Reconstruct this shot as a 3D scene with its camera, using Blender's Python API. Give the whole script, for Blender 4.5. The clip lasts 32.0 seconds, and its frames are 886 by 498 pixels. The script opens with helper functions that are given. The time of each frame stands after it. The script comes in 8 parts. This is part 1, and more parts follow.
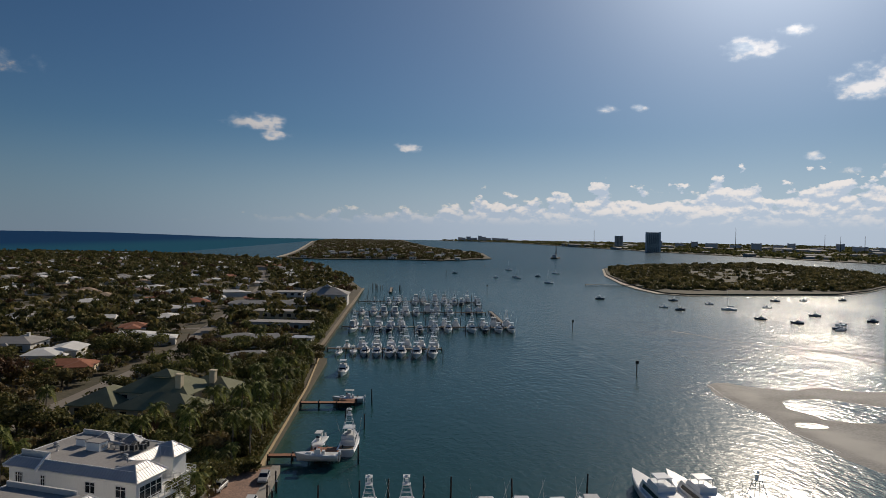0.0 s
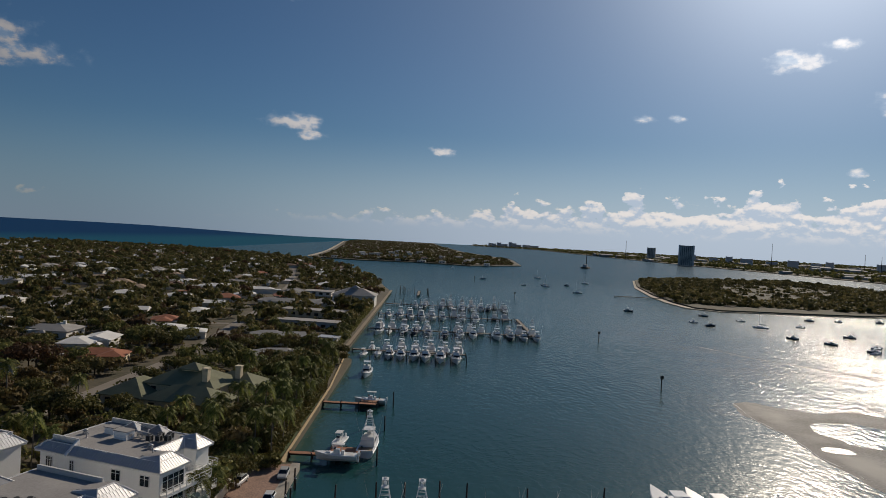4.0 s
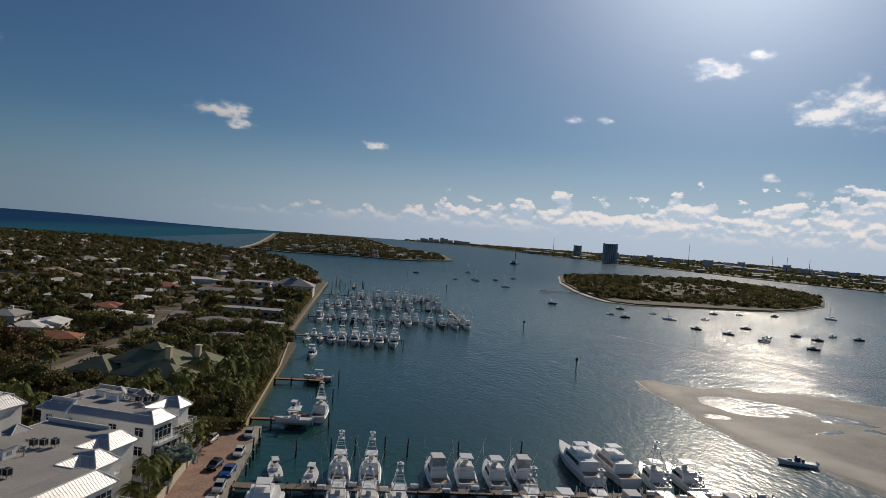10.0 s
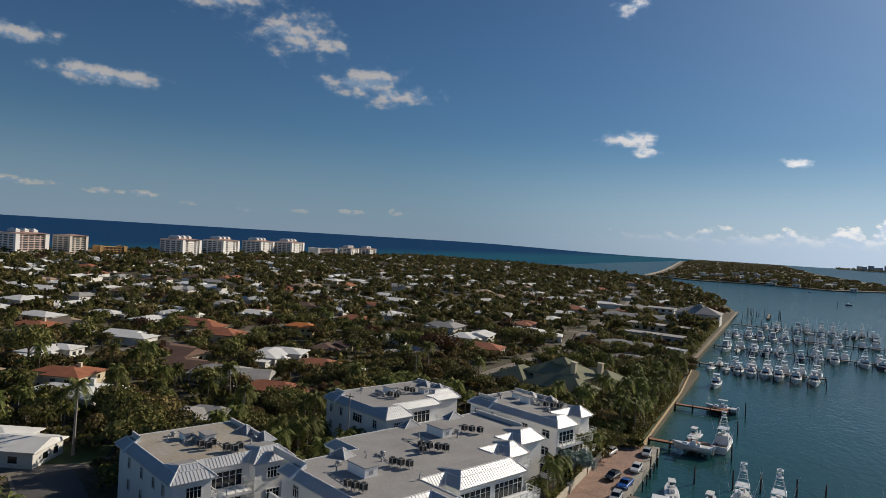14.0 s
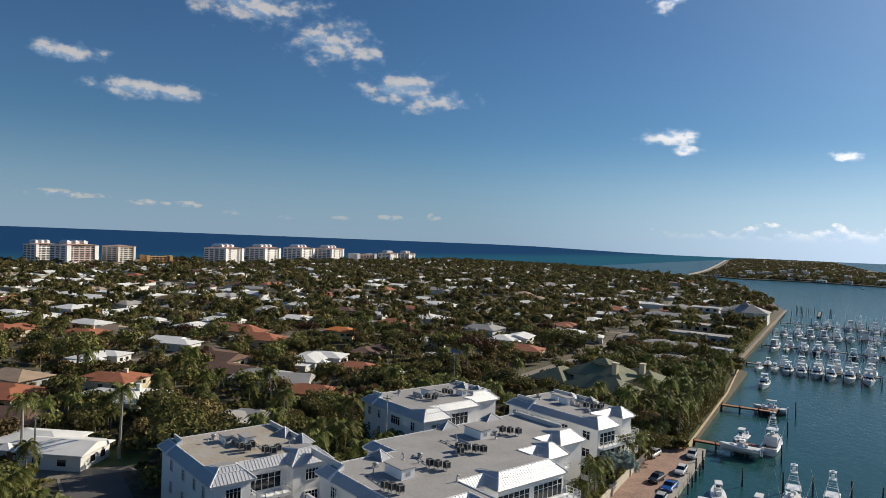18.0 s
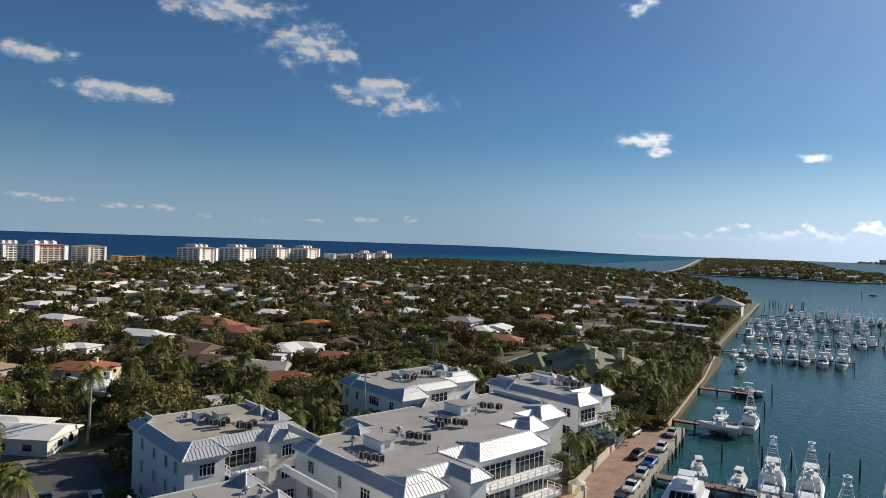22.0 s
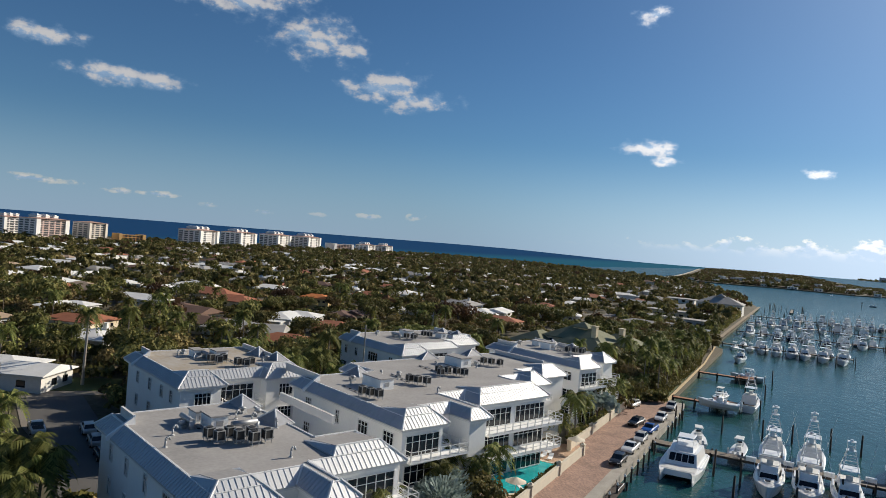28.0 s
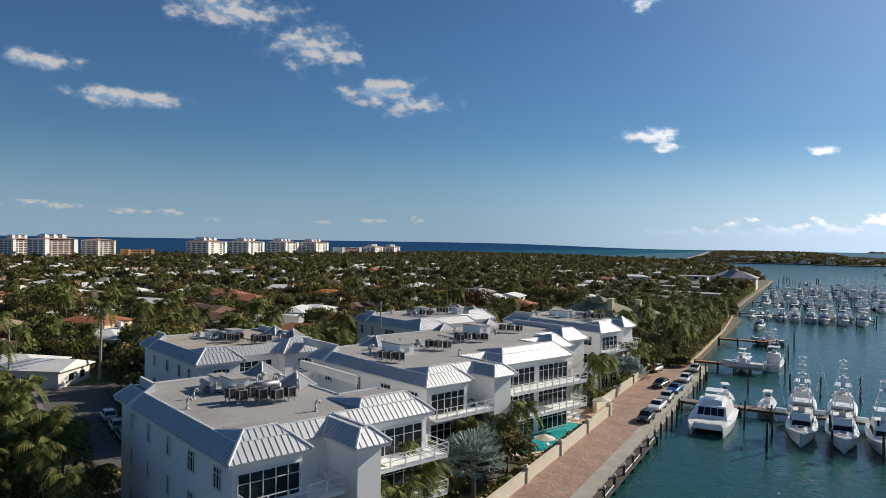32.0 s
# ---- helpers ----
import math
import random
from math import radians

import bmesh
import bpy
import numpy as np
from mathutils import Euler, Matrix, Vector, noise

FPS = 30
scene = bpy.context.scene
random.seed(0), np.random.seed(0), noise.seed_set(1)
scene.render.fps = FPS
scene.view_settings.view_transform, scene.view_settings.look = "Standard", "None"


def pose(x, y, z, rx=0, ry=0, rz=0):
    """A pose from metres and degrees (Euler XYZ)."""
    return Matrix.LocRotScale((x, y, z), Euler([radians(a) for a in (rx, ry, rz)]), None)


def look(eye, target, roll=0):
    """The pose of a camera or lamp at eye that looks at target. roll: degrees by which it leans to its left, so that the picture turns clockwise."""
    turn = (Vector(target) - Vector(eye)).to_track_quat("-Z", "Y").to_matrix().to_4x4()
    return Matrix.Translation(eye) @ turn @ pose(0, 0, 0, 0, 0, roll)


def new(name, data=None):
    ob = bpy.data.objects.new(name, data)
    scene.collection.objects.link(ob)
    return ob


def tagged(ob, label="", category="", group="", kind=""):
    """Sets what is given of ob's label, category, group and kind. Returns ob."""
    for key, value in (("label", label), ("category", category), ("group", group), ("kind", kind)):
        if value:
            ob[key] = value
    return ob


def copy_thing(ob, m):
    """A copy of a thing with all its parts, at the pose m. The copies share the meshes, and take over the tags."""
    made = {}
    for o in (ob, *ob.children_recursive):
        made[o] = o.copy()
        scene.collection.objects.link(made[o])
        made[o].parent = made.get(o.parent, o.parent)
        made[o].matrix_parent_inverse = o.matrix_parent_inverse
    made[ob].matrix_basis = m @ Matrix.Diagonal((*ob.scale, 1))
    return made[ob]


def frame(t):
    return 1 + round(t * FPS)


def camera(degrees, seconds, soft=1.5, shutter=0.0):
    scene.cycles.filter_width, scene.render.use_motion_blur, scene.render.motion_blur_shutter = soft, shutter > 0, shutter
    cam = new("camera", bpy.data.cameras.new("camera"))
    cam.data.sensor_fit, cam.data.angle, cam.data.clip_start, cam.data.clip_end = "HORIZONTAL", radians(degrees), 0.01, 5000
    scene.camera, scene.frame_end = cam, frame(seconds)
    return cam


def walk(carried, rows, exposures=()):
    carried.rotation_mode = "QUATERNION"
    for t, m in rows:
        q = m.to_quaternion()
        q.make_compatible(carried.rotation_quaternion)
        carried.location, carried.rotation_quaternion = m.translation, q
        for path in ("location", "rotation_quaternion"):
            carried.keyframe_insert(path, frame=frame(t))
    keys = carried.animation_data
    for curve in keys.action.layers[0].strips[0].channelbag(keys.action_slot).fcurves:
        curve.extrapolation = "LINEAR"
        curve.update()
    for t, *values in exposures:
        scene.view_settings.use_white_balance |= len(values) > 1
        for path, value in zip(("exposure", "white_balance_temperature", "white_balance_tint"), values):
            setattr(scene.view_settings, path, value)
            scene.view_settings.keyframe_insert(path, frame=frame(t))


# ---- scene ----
cam = camera(66.3, 32.0, soft=0.4)
PATH = [
    (0, (23.21, -128.62, 46.74), (29.07, -28.81, 44.51), 0.89),
    (0.5, (23.25, -128.68, 46.95), (29.18, -28.88, 44.74), 1.71),
    (1, (23.23, -128.74, 47.08), (29.33, -28.94, 44.82), 4.86),
    (1.5, (23.22, -128.86, 47.13), (29.17, -29.07, 44.87), 3.62),
    (2, (23.37, -128.94, 47.18), (25.46, -28.99, 44.77), 1.63),
    (2.5, (23.71, -128.82, 47.30), (24.64, -28.85, 45.19), 0.94),
    (4.5, (24.03, -130.45, 47.31), (26.60, -30.50, 45.67), 4.09),
    (5, (23.65, -131.43, 47.11), (28.02, -31.54, 45.60), 4.72),
    (5.5, (23.30, -132.74, 46.99), (28.42, -32.88, 45.48), 4.69),
    (6, (22.91, -134.46, 46.92), (29.99, -34.72, 45.44), 3.34),
    (6.5, (22.54, -136.51, 46.94), (30.60, -36.84, 45.50), 2.66),
    (7, (22.25, -138.77, 47.04), (30.56, -39.13, 45.57), 1.53),
    (7.5, (22.02, -141.12, 47.12), (30.63, -41.50, 45.61), 2.58),
    (8, (21.74, -143.56, 47.14), (30.78, -43.98, 45.59), 3.14),
    (8.5, (21.39, -146.03, 47.11), (30.77, -46.48, 45.58), 4.29),
    (9, (20.99, -148.40, 47.08), (31.09, -48.93, 45.50), 4.14),
    (9.5, (20.57, -150.52, 47.08), (31.62, -51.14, 45.29), 2.96),
    (10, (20.21, -152.22, 47.03), (31.70, -52.90, 45.17), 4.13),
    (10.5, (19.94, -153.45, 46.85), (31.46, -54.14, 44.88), 3.52),
    (11, (19.73, -154.32, 46.59), (31.21, -55.00, 44.60), 3.06),
    (11.5, (19.58, -154.99, 46.37), (30.83, -55.64, 44.35), 2.44),
    (12, (19.53, -155.47, 46.24), (29.65, -56.01, 44.18), 2.30),
    (12.5, (19.50, -155.75, 46.12), (27.85, -56.12, 44.02), 2.15),
    (13, (20.12, -156.02, 45.98), (15.60, -56.15, 44.03), 2.53),
    (13.5, (21.64, -156.31, 45.95), (-14.13, -62.94, 44.19), 3.46),
    (14, (22.84, -156.45, 45.92), (-22.26, -67.21, 44.26), 3.44),
    (14.5, (23.25, -156.46, 45.90), (-24.05, -68.37, 44.34), 2.93),
    (15, (23.41, -156.42, 45.97), (-25.22, -69.05, 44.42), 2.16),
    (15.5, (23.49, -156.36, 46.07), (-25.80, -69.36, 44.59), 3.02),
    (17.5, (23.44, -155.62, 45.56), (-26.99, -69.27, 44.25), 1.63),
    (18, (23.28, -155.35, 45.32), (-26.91, -68.87, 43.95), 2.22),
    (18.5, (23.15, -155.06, 44.95), (-27.03, -68.58, 43.53), 2.62),
    (19, (23.03, -154.81, 44.42), (-27.15, -68.32, 43.11), 2.11),
    (19.5, (22.95, -154.61, 43.82), (-27.24, -68.13, 42.58), 1.77),
    (20, (22.88, -154.43, 43.23), (-27.14, -67.85, 42.00), 1.07),
    (20.5, (22.71, -154.28, 42.58), (-26.61, -67.30, 41.47), -0.12),
    (21, (22.48, -154.14, 41.91), (-25.64, -66.48, 40.83), -0.37),
    (21.5, (22.35, -154.02, 41.24), (-25.56, -66.25, 40.25), 0.75),
    (22, (22.32, -154.00, 40.54), (-24.87, -65.84, 39.62), 1.89),
    (22.5, (22.30, -154.08, 39.90), (-24.70, -65.82, 39.11), 1.47),
    (23, (22.22, -154.18, 39.32), (-24.80, -65.93, 38.49), 2.53),
    (23.5, (22.04, -154.21, 38.70), (-25.04, -65.99, 37.91), 2.64),
    (24, (21.83, -154.17, 38.03), (-25.32, -65.98, 37.32), 1.93),
    (24.5, (21.66, -154.13, 37.39), (-25.55, -65.97, 36.67), 1.76),
    (26.5, (21.56, -153.58, 34.61), (-25.95, -65.59, 33.78), 2.01),
    (27, (21.43, -153.35, 33.90), (-26.08, -65.36, 33.01), 3.15),
    (27.5, (21.30, -153.15, 33.19), (-26.11, -65.10, 32.30), 3.42),
    (28, (21.19, -152.97, 32.45), (-26.06, -64.85, 31.45), 4.47),
    (28.5, (21.12, -152.85, 31.69), (-26.15, -64.73, 30.86), 4.28),
    (29, (21.02, -152.74, 31.04), (-26.35, -64.68, 30.00), 5.79),
    (29.5, (20.82, -152.63, 30.46), (-27.36, -65.01, 29.26), 4.08),
    (30, (20.58, -152.51, 29.81), (-27.57, -64.87, 28.64), 4.17),
    (30.5, (20.39, -152.38, 29.12), (-27.85, -64.80, 27.90), 2.85),
    (31, (20.23, -152.27, 28.48), (-27.96, -64.65, 27.33), 0.36),
    (31.5, (20.10, -152.13, 27.87), (-27.99, -64.47, 26.80), 1.91),
    (32, (19.98, -151.96, 27.24), (-28.19, -64.34, 26.22), 0.88),
]
walk(cam, [(t, look(eye, target, roll)) for t, eye, target, roll in PATH],
     ((0.0, -0.72, 6780, 12), (12.7, -0.72, 6780, 12), (14.0, -0.30, 6600, 10), (15.2, 0.02, 6480, 9), (18.0, 0.10, 6480, 9), (32.0, 0.15, 6480, 9)))

# ---- sky and sun ----
SUN_AZ, SUN_EL = 29.5, 27.0      # degrees from +y towards +x; above the horizon
SKY = 0.050
CLOUDS = (  # azimuth, elevation, half width, half height in degrees, of the single clouds
    (-46.1, 17.7, 5.3, 1.24), (-39.9, 15.5, 3.6, 1.62), (-37.5, 15, 1.9, 0.76), (-33.9, 12.3, 2.9, 1.53), (-31.2, 11.5, 3.3, 0.76), (-35.5, 12.2, 2.6, 0.67),
    (-55, 10.6, 2.9, 0.81), (-52, 10.6, 2.1, 0.81), (-59.5, 12.5, 2.6, 0.67), (-12.6, 19, 1.1, 0.67), (-52.2, 2, 3.8, 0.24), (-59.2, 2.3, 3.3, 0.29),
    (27.4, 14.3, 2.1, 0.81), (37.2, 11.5, 2.9, 1.62), (35.1, 10.9, 2.4, 0.95), (16.6, 10.3, 0.9, 0.33), (19.3, 10.3, 0.7, 0.29),
    (31.9, 6.1, 1.2, 0.43), (36.8, 5.3, 1.7, 0.43), (34.7, 5.1, 1.1, 0.29), (30.5, 15.3, 1.1, 0.43), (-11.9, 8.8, 2.6, 0.67), (-10.6, 7.8, 1.4, 0.38), (0.5, 7.1, 1.2, 0.38),
    (-47.5, 1.5, 0.8, 0.22), (-43.0, 1.3, 0.9, 0.2), (-39.0, 1.5, 1.0, 0.24), (-34.5, 1.6, 1.1, 0.26), (-30.5, 1.9, 1.2, 0.3),
)


def build_world():
    world = bpy.data.worlds.new("world")
    scene.world = world
    world.use_nodes = True
    nt = world.node_tree
    nt.nodes.clear()
    N, L = nt.nodes.new, nt.links.new

    def mth(op, a, b=None, clamp=False):
        n = N("ShaderNodeMath")
        n.operation, n.use_clamp = op, clamp
        for i, v in enumerate((a, b)):
            if v is None:
                continue
            if isinstance(v, (int, float)):
                n.inputs[i].default_value = v
            else:
                L(v, n.inputs[i])
        return n.outputs[0]

    def ramp(v, lo, hi):
        n = N("ShaderNodeMapRange")
        n.interpolation_type = "SMOOTHSTEP"
        n.inputs[1].default_value, n.inputs[2].default_value = lo, hi
        L(v, n.inputs[0])
        return n.outputs[0]

    out, bg, sky, tc = N("ShaderNodeOutputWorld"), N("ShaderNodeBackground"), N("ShaderNodeTexSky"), N("ShaderNodeTexCoord")
    sky.sky_type, sky.sun_disc = "NISHITA", False
    sky.sun_elevation, sky.sun_rotation = radians(SUN_EL), radians(SUN_AZ)
    sky.altitude, sky.air_density, sky.dust_density, sky.ozone_density = 0, 1.0, 0.0, 4.5
    sep = N("ShaderNodeSeparateXYZ")
    L(tc.outputs["Generated"], sep.inputs[0])
    x, y, z = sep.outputs
    az = mth("MULTIPLY", mth("ARCTAN2", x, y), 57.29578)
    el = mth("MULTIPLY", mth("ARCSINE", z), 57.29578)

    def cloud_noise(sx, sy, scale, detail):
        c = N("ShaderNodeCombineXYZ")
        L(mth("MULTIPLY", az, sx), c.inputs[0])
        L(mth("MULTIPLY", el, sy), c.inputs[1])
        n = N("ShaderNodeTexNoise")
        n.inputs["Scale"].default_value, n.inputs["Detail"].default_value, n.inputs["Roughness"].default_value = scale, detail, 0.55
        L(c.outputs[0], n.inputs["Vector"])
        return n.outputs["Fac"]

    def cloud_noise_at(sx, sy, scale, detail, rise):
        c = N("ShaderNodeCombineXYZ")
        L(mth("MULTIPLY", az, sx), c.inputs[0])
        L(mth("MULTIPLY", mth("ADD", el, rise), sy), c.inputs[1])
        n = N("ShaderNodeTexNoise")
        n.inputs["Scale"].default_value, n.inputs["Detail"].default_value, n.inputs["Roughness"].default_value = scale, detail, 0.54
        L(c.outputs[0], n.inputs["Vector"])
        return n.outputs["Fac"]

    # single clouds, full in the middle, frayed at the rim, brighter on top
    fine, fine_up = cloud_noise_at(1.0, 1.5, 0.6, 5, 0.0), cloud_noise_at(1.0, 1.5, 0.6, 5, 0.45)
    best = None
    for a, e, w, h in CLOUDS:
        da, de = mth("MULTIPLY", mth("SUBTRACT", az, a), 1 / (1.25 * w)), mth("MULTIPLY", mth("SUBTRACT", el, e), 1 / (1.35 * h))
        d = mth("SUBTRACT", 1.0, mth("SQRT", mth("ADD", mth("MULTIPLY", da, da), mth("MULTIPLY", de, de))))
        best = d if best is None else mth("MAXIMUM", best, d)
    single = ramp(mth("ADD", mth("MULTIPLY", best, 0.9), mth("MULTIPLY", mth("SUBTRACT", fine, 0.5), 2.0)), 0.05, 0.85)
    # bank of cumulus along the horizon, higher towards the sun
    puff, puff_up = cloud_noise_at(0.62, 0.95, 0.85, 6, 0.0), cloud_noise_at(0.62, 0.95, 0.85, 6, 0.35)
    big = cloud_noise(1.0, 0.0, 0.22, 2)
    top = mth("ADD", 0.35, mth("MULTIPLY", ramp(az, -36.0, 42.0), 4.4))
    top = mth("MULTIPLY", top, mth("ADD", 0.35, mth("MULTIPLY", big, 1.25)))
    under = mth("SUBTRACT", mth("ADD", top, mth("MULTIPLY", mth("SUBTRACT", puff, 0.5), mth("ADD", 1.2, mth("MULTIPLY", top, 1.5)))), el)
    lumps = mth("MULTIPLY", ramp(under, 0.0, 0.55), mth("ADD", 0.40, mth("MULTIPLY", ramp(az, -40.0, 5.0), 0.58)))
    veil = mth("MULTIPLY", ramp(el, 9.0, -1.0), mth("ADD", 0.80, mth("MULTIPLY", ramp(az, -40.0, 20.0), 0.12)))
    cover = mth("MULTIPLY", mth("MAXIMUM", mth("MAXIMUM", lumps, veil), mth("MULTIPLY", single, 0.88)), 0.97, True)
    # brightness round the sun
    dt = N("ShaderNodeVectorMath")
    dt.operation = "DOT_PRODUCT"
    L(tc.outputs["Generated"], dt.inputs[0])
    dt.inputs[1].default_value = (math.sin(radians(SUN_AZ)) * math.cos(radians(SUN_EL)), math.cos(radians(SUN_AZ)) * math.cos(radians(SUN_EL)), math.sin(radians(SUN_EL)))
    near_sun = mth("MAXIMUM", dt.outputs["Value"], 0.0)
    glow = mth("ADD", mth("MULTIPLY", mth("POWER", near_sun, 50.0), 20.0), mth("MULTIPLY", mth("POWER", near_sun, 9.0), 6.0))
    mix = N("ShaderNodeMix")
    mix.data_type = "RGBA"
    shade = N("ShaderNodeMix")
    shade.data_type = "RGBA"
    # tops catch the light, the bases melt into haze; clouds towards the sun shine
    relief = mth("MAXIMUM", mth("MULTIPLY", ramp(mth("SUBTRACT", puff, puff_up), -0.06, 0.11), ramp(lumps, 0.1, 0.6)), mth("MULTIPLY", ramp(mth("SUBTRACT", fine, fine_up), -0.10, 0.08), ramp(single, 0.15, 0.6)))
    relief = mth("MULTIPLY", relief, ramp(el, 0.6, 2.4))
    # haze: grey under the sun, bluer away from it
    haze = N("ShaderNodeMix")
    haze.data_type = "RGBA"
    haze.inputs[6].default_value, haze.inputs[7].default_value = (6.0, 8.65, 12.4, 1), (6.9, 8.6, 10.9, 1)
    L(ramp(near_sun, 0.5, 0.85), haze.inputs[0])
    L(haze.outputs[2], shade.inputs[6])
    shade.inputs[7].default_value = (13.4, 13.0, 12.9, 1)
    L(relief, shade.inputs[0])
    shine = N("ShaderNodeVectorMath")
    shine.operation = "SCALE"
    L(shade.outputs[2], shine.inputs[0])
    L(mth("ADD", 0.80, mth("MULTIPLY", ramp(near_sun, 0.45, 0.97), 1.0)), shine.inputs["Scale"])
    blue = N("ShaderNodeVectorMath")
    blue.operation = "MULTIPLY"
    L(sky.outputs[0], blue.inputs[0])
    blue.inputs[1].default_value = (0.77, 1.04, 1.22)
    L(cover, mix.inputs[0])
    L(blue.outputs[0], mix.inputs[6])
    L(shine.outputs[0], mix.inputs[7])
    add = N("ShaderNodeMix")
    add.data_type, add.blend_type = "RGBA", "ADD"
    add.inputs[0].default_value = 1.0
    tint = N("ShaderNodeVectorMath")
    tint.operation = "SCALE"
    tint.inputs[0].default_value = (0.93, 1.0, 1.05)
    L(glow, tint.inputs["Scale"])
    L(mix.outputs[2], add.inputs[6])
    L(tint.outputs[0], add.inputs[7])
    L(add.outputs[2], bg.inputs[0])
    bg.inputs[1].default_value = SKY
    L(bg.outputs[0], out.inputs[0])
    world.cycles.sampling_method = "MANUAL"
    world.cycles.sample_map_resolution = 512


build_world()
sun_data = bpy.data.lights.new("sun", "SUN")
sun_data.energy, sun_data.angle, sun_data.color = 5.0, radians(0.53), (1.0, 0.90, 0.75)
sun = new("sun", sun_data)
_a, _e = radians(SUN_AZ), radians(SUN_EL)
SUN_DIR = Vector((math.sin(_a) * math.cos(_e), math.cos(_a) * math.cos(_e), math.sin(_e)))
sun.matrix_world = look(SUN_DIR * 200, (0, 0, 0))


# ---- materials ----
def mat(name, color, rough=0.7, metal=0.0, vary=0.15, scale=1.5, fine=14.0, bump=0.0, bump_scale=20.0, rand=0.0, color2=None, spec=0.5, stretch=(1, 1, 1)):
    """A surface with stains at one scale and grain at another; rand: how far single pieces differ in brightness."""
    m = bpy.data.materials.new(name)
    m.use_nodes = True
    nt = m.node_tree
    N, L = nt.nodes.new, nt.links.new
    b = nt.nodes["Principled BSDF"]
    b.inputs["Roughness"].default_value, b.inputs["Metallic"].default_value = rough, metal
    b.inputs["Specular IOR Level"].default_value = spec
    tc, mp = N("ShaderNodeTexCoord"), N("ShaderNodeMapping")
    mp.inputs["Scale"].default_value = stretch
    L(tc.outputs["Object"], mp.inputs["Vector"])
    info = N("ShaderNodeObjectInfo")
    off = N("ShaderNodeVectorMath")
    off.operation = "ADD"
    sc = N("ShaderNodeMath")
    sc.operation = "MULTIPLY"
    L(info.outputs["Random"], sc.inputs[0])
    sc.inputs[1].default_value = 37.0
    L(mp.outputs[0], off.inputs[0])
    L(sc.outputs[0], off.inputs[1])

    def noise_at(s, d):
        n = N("ShaderNodeTexNoise")
        n.inputs["Scale"].default_value, n.inputs["Detail"].default_value = s, d
        L(off.outputs[0], n.inputs["Vector"])
        return n.outputs["Fac"]

    a, f = noise_at(scale, 4), noise_at(fine, 3)
    mix = N("ShaderNodeMix")
    mix.data_type = "RGBA"
    dark = [c * (1 - vary) for c in color] if color2 is None else color2
    light = [min(1, c * (1 + vary * 0.6)) for c in color] if color2 is None else color
    mix.inputs[6].default_value, mix.inputs[7].default_value = (*dark, 1), (*light, 1)
    fac = N("ShaderNodeMapRange")
    fac.inputs[1].default_value, fac.inputs[2].default_value = 0.32, 0.68
    av = N("ShaderNodeMix")
    av.inputs[0].default_value = 0.4
    L(a, av.inputs[2])
    L(f, av.inputs[3])
    L(av.outputs[0], fac.inputs[0])
    L(fac.outputs[0], mix.inputs[0])
    last = mix.outputs[2]
    if rand:
        hsv = N("ShaderNodeHueSaturation")
        mr = N("ShaderNodeMapRange")
        mr.inputs[3].default_value, mr.inputs[4].default_value = 1 - rand, 1 + rand
        L(info.outputs["Random"], mr.inputs[0])
        L(mr.outputs[0], hsv.inputs["Value"])
        L(last, hsv.inputs["Color"])
        last = hsv.outputs[0]
    L(last, b.inputs["Base Color"])
    if bump:
        bp = N("ShaderNodeBump")
        bp.inputs["Strength"].default_value, bp.inputs["Distance"].default_value = bump, 0.05
        L(noise_at(bump_scale, 3), bp.inputs["Height"])
        L(bp.outputs[0], b.inputs["Normal"])
    return m


def leaf_mat(name, c1, c2, c3=None, glow=0.25):
    m = bpy.data.materials.new(name)
    m.use_nodes = True
    nt = m.node_tree
    N, L = nt.nodes.new, nt.links.new
    b = nt.nodes["Principled BSDF"]
    b.inputs["Roughness"].default_value = 0.65
    b.inputs["Specular IOR Level"].default_value = 0.12
    geo, info = N("ShaderNodeNewGeometry"), N("ShaderNodeObjectInfo")
    r = N("ShaderNodeValToRGB")
    r.color_ramp.elements[0].color, r.color_ramp.elements[1].color = (*c1, 1), (*c2, 1)
    if c3:
        e = r.color_ramp.elements.new(0.93)
        e.color = (*c2, 1)
        r.color_ramp.elements[-1].color = (*c3, 1)
    L(geo.outputs["Random Per Island"], r.inputs[0])
    hsv, mr, mr2 = N("ShaderNodeHueSaturation"), N("ShaderNodeMapRange"), N("ShaderNodeMapRange")
    mr.inputs[3].default_value, mr.inputs[4].default_value = 0.7, 1.35
    mr2.inputs[3].default_value, mr2.inputs[4].default_value = 0.485, 0.515
    L(info.outputs["Random"], mr.inputs[0])
    L(info.outputs["Random"], mr2.inputs[0])
    L(mr.outputs[0], hsv.inputs["Value"])
    L(mr2.outputs[0], hsv.inputs["Hue"])
    L(r.outputs[0], hsv.inputs["Color"])
    L(hsv.outputs[0], b.inputs["Base Color"])
    tr, ms = N("ShaderNodeBsdfTranslucent"), N("ShaderNodeMixShader")
    ms.inputs[0].default_value = glow
    L(hsv.outputs[0], tr.inputs[0])
    L(b.outputs[0], ms.inputs[1])
    L(tr.outputs[0], ms.inputs[2])
    L(ms.outputs[0], nt.nodes["Material Output"].inputs[0])
    return m


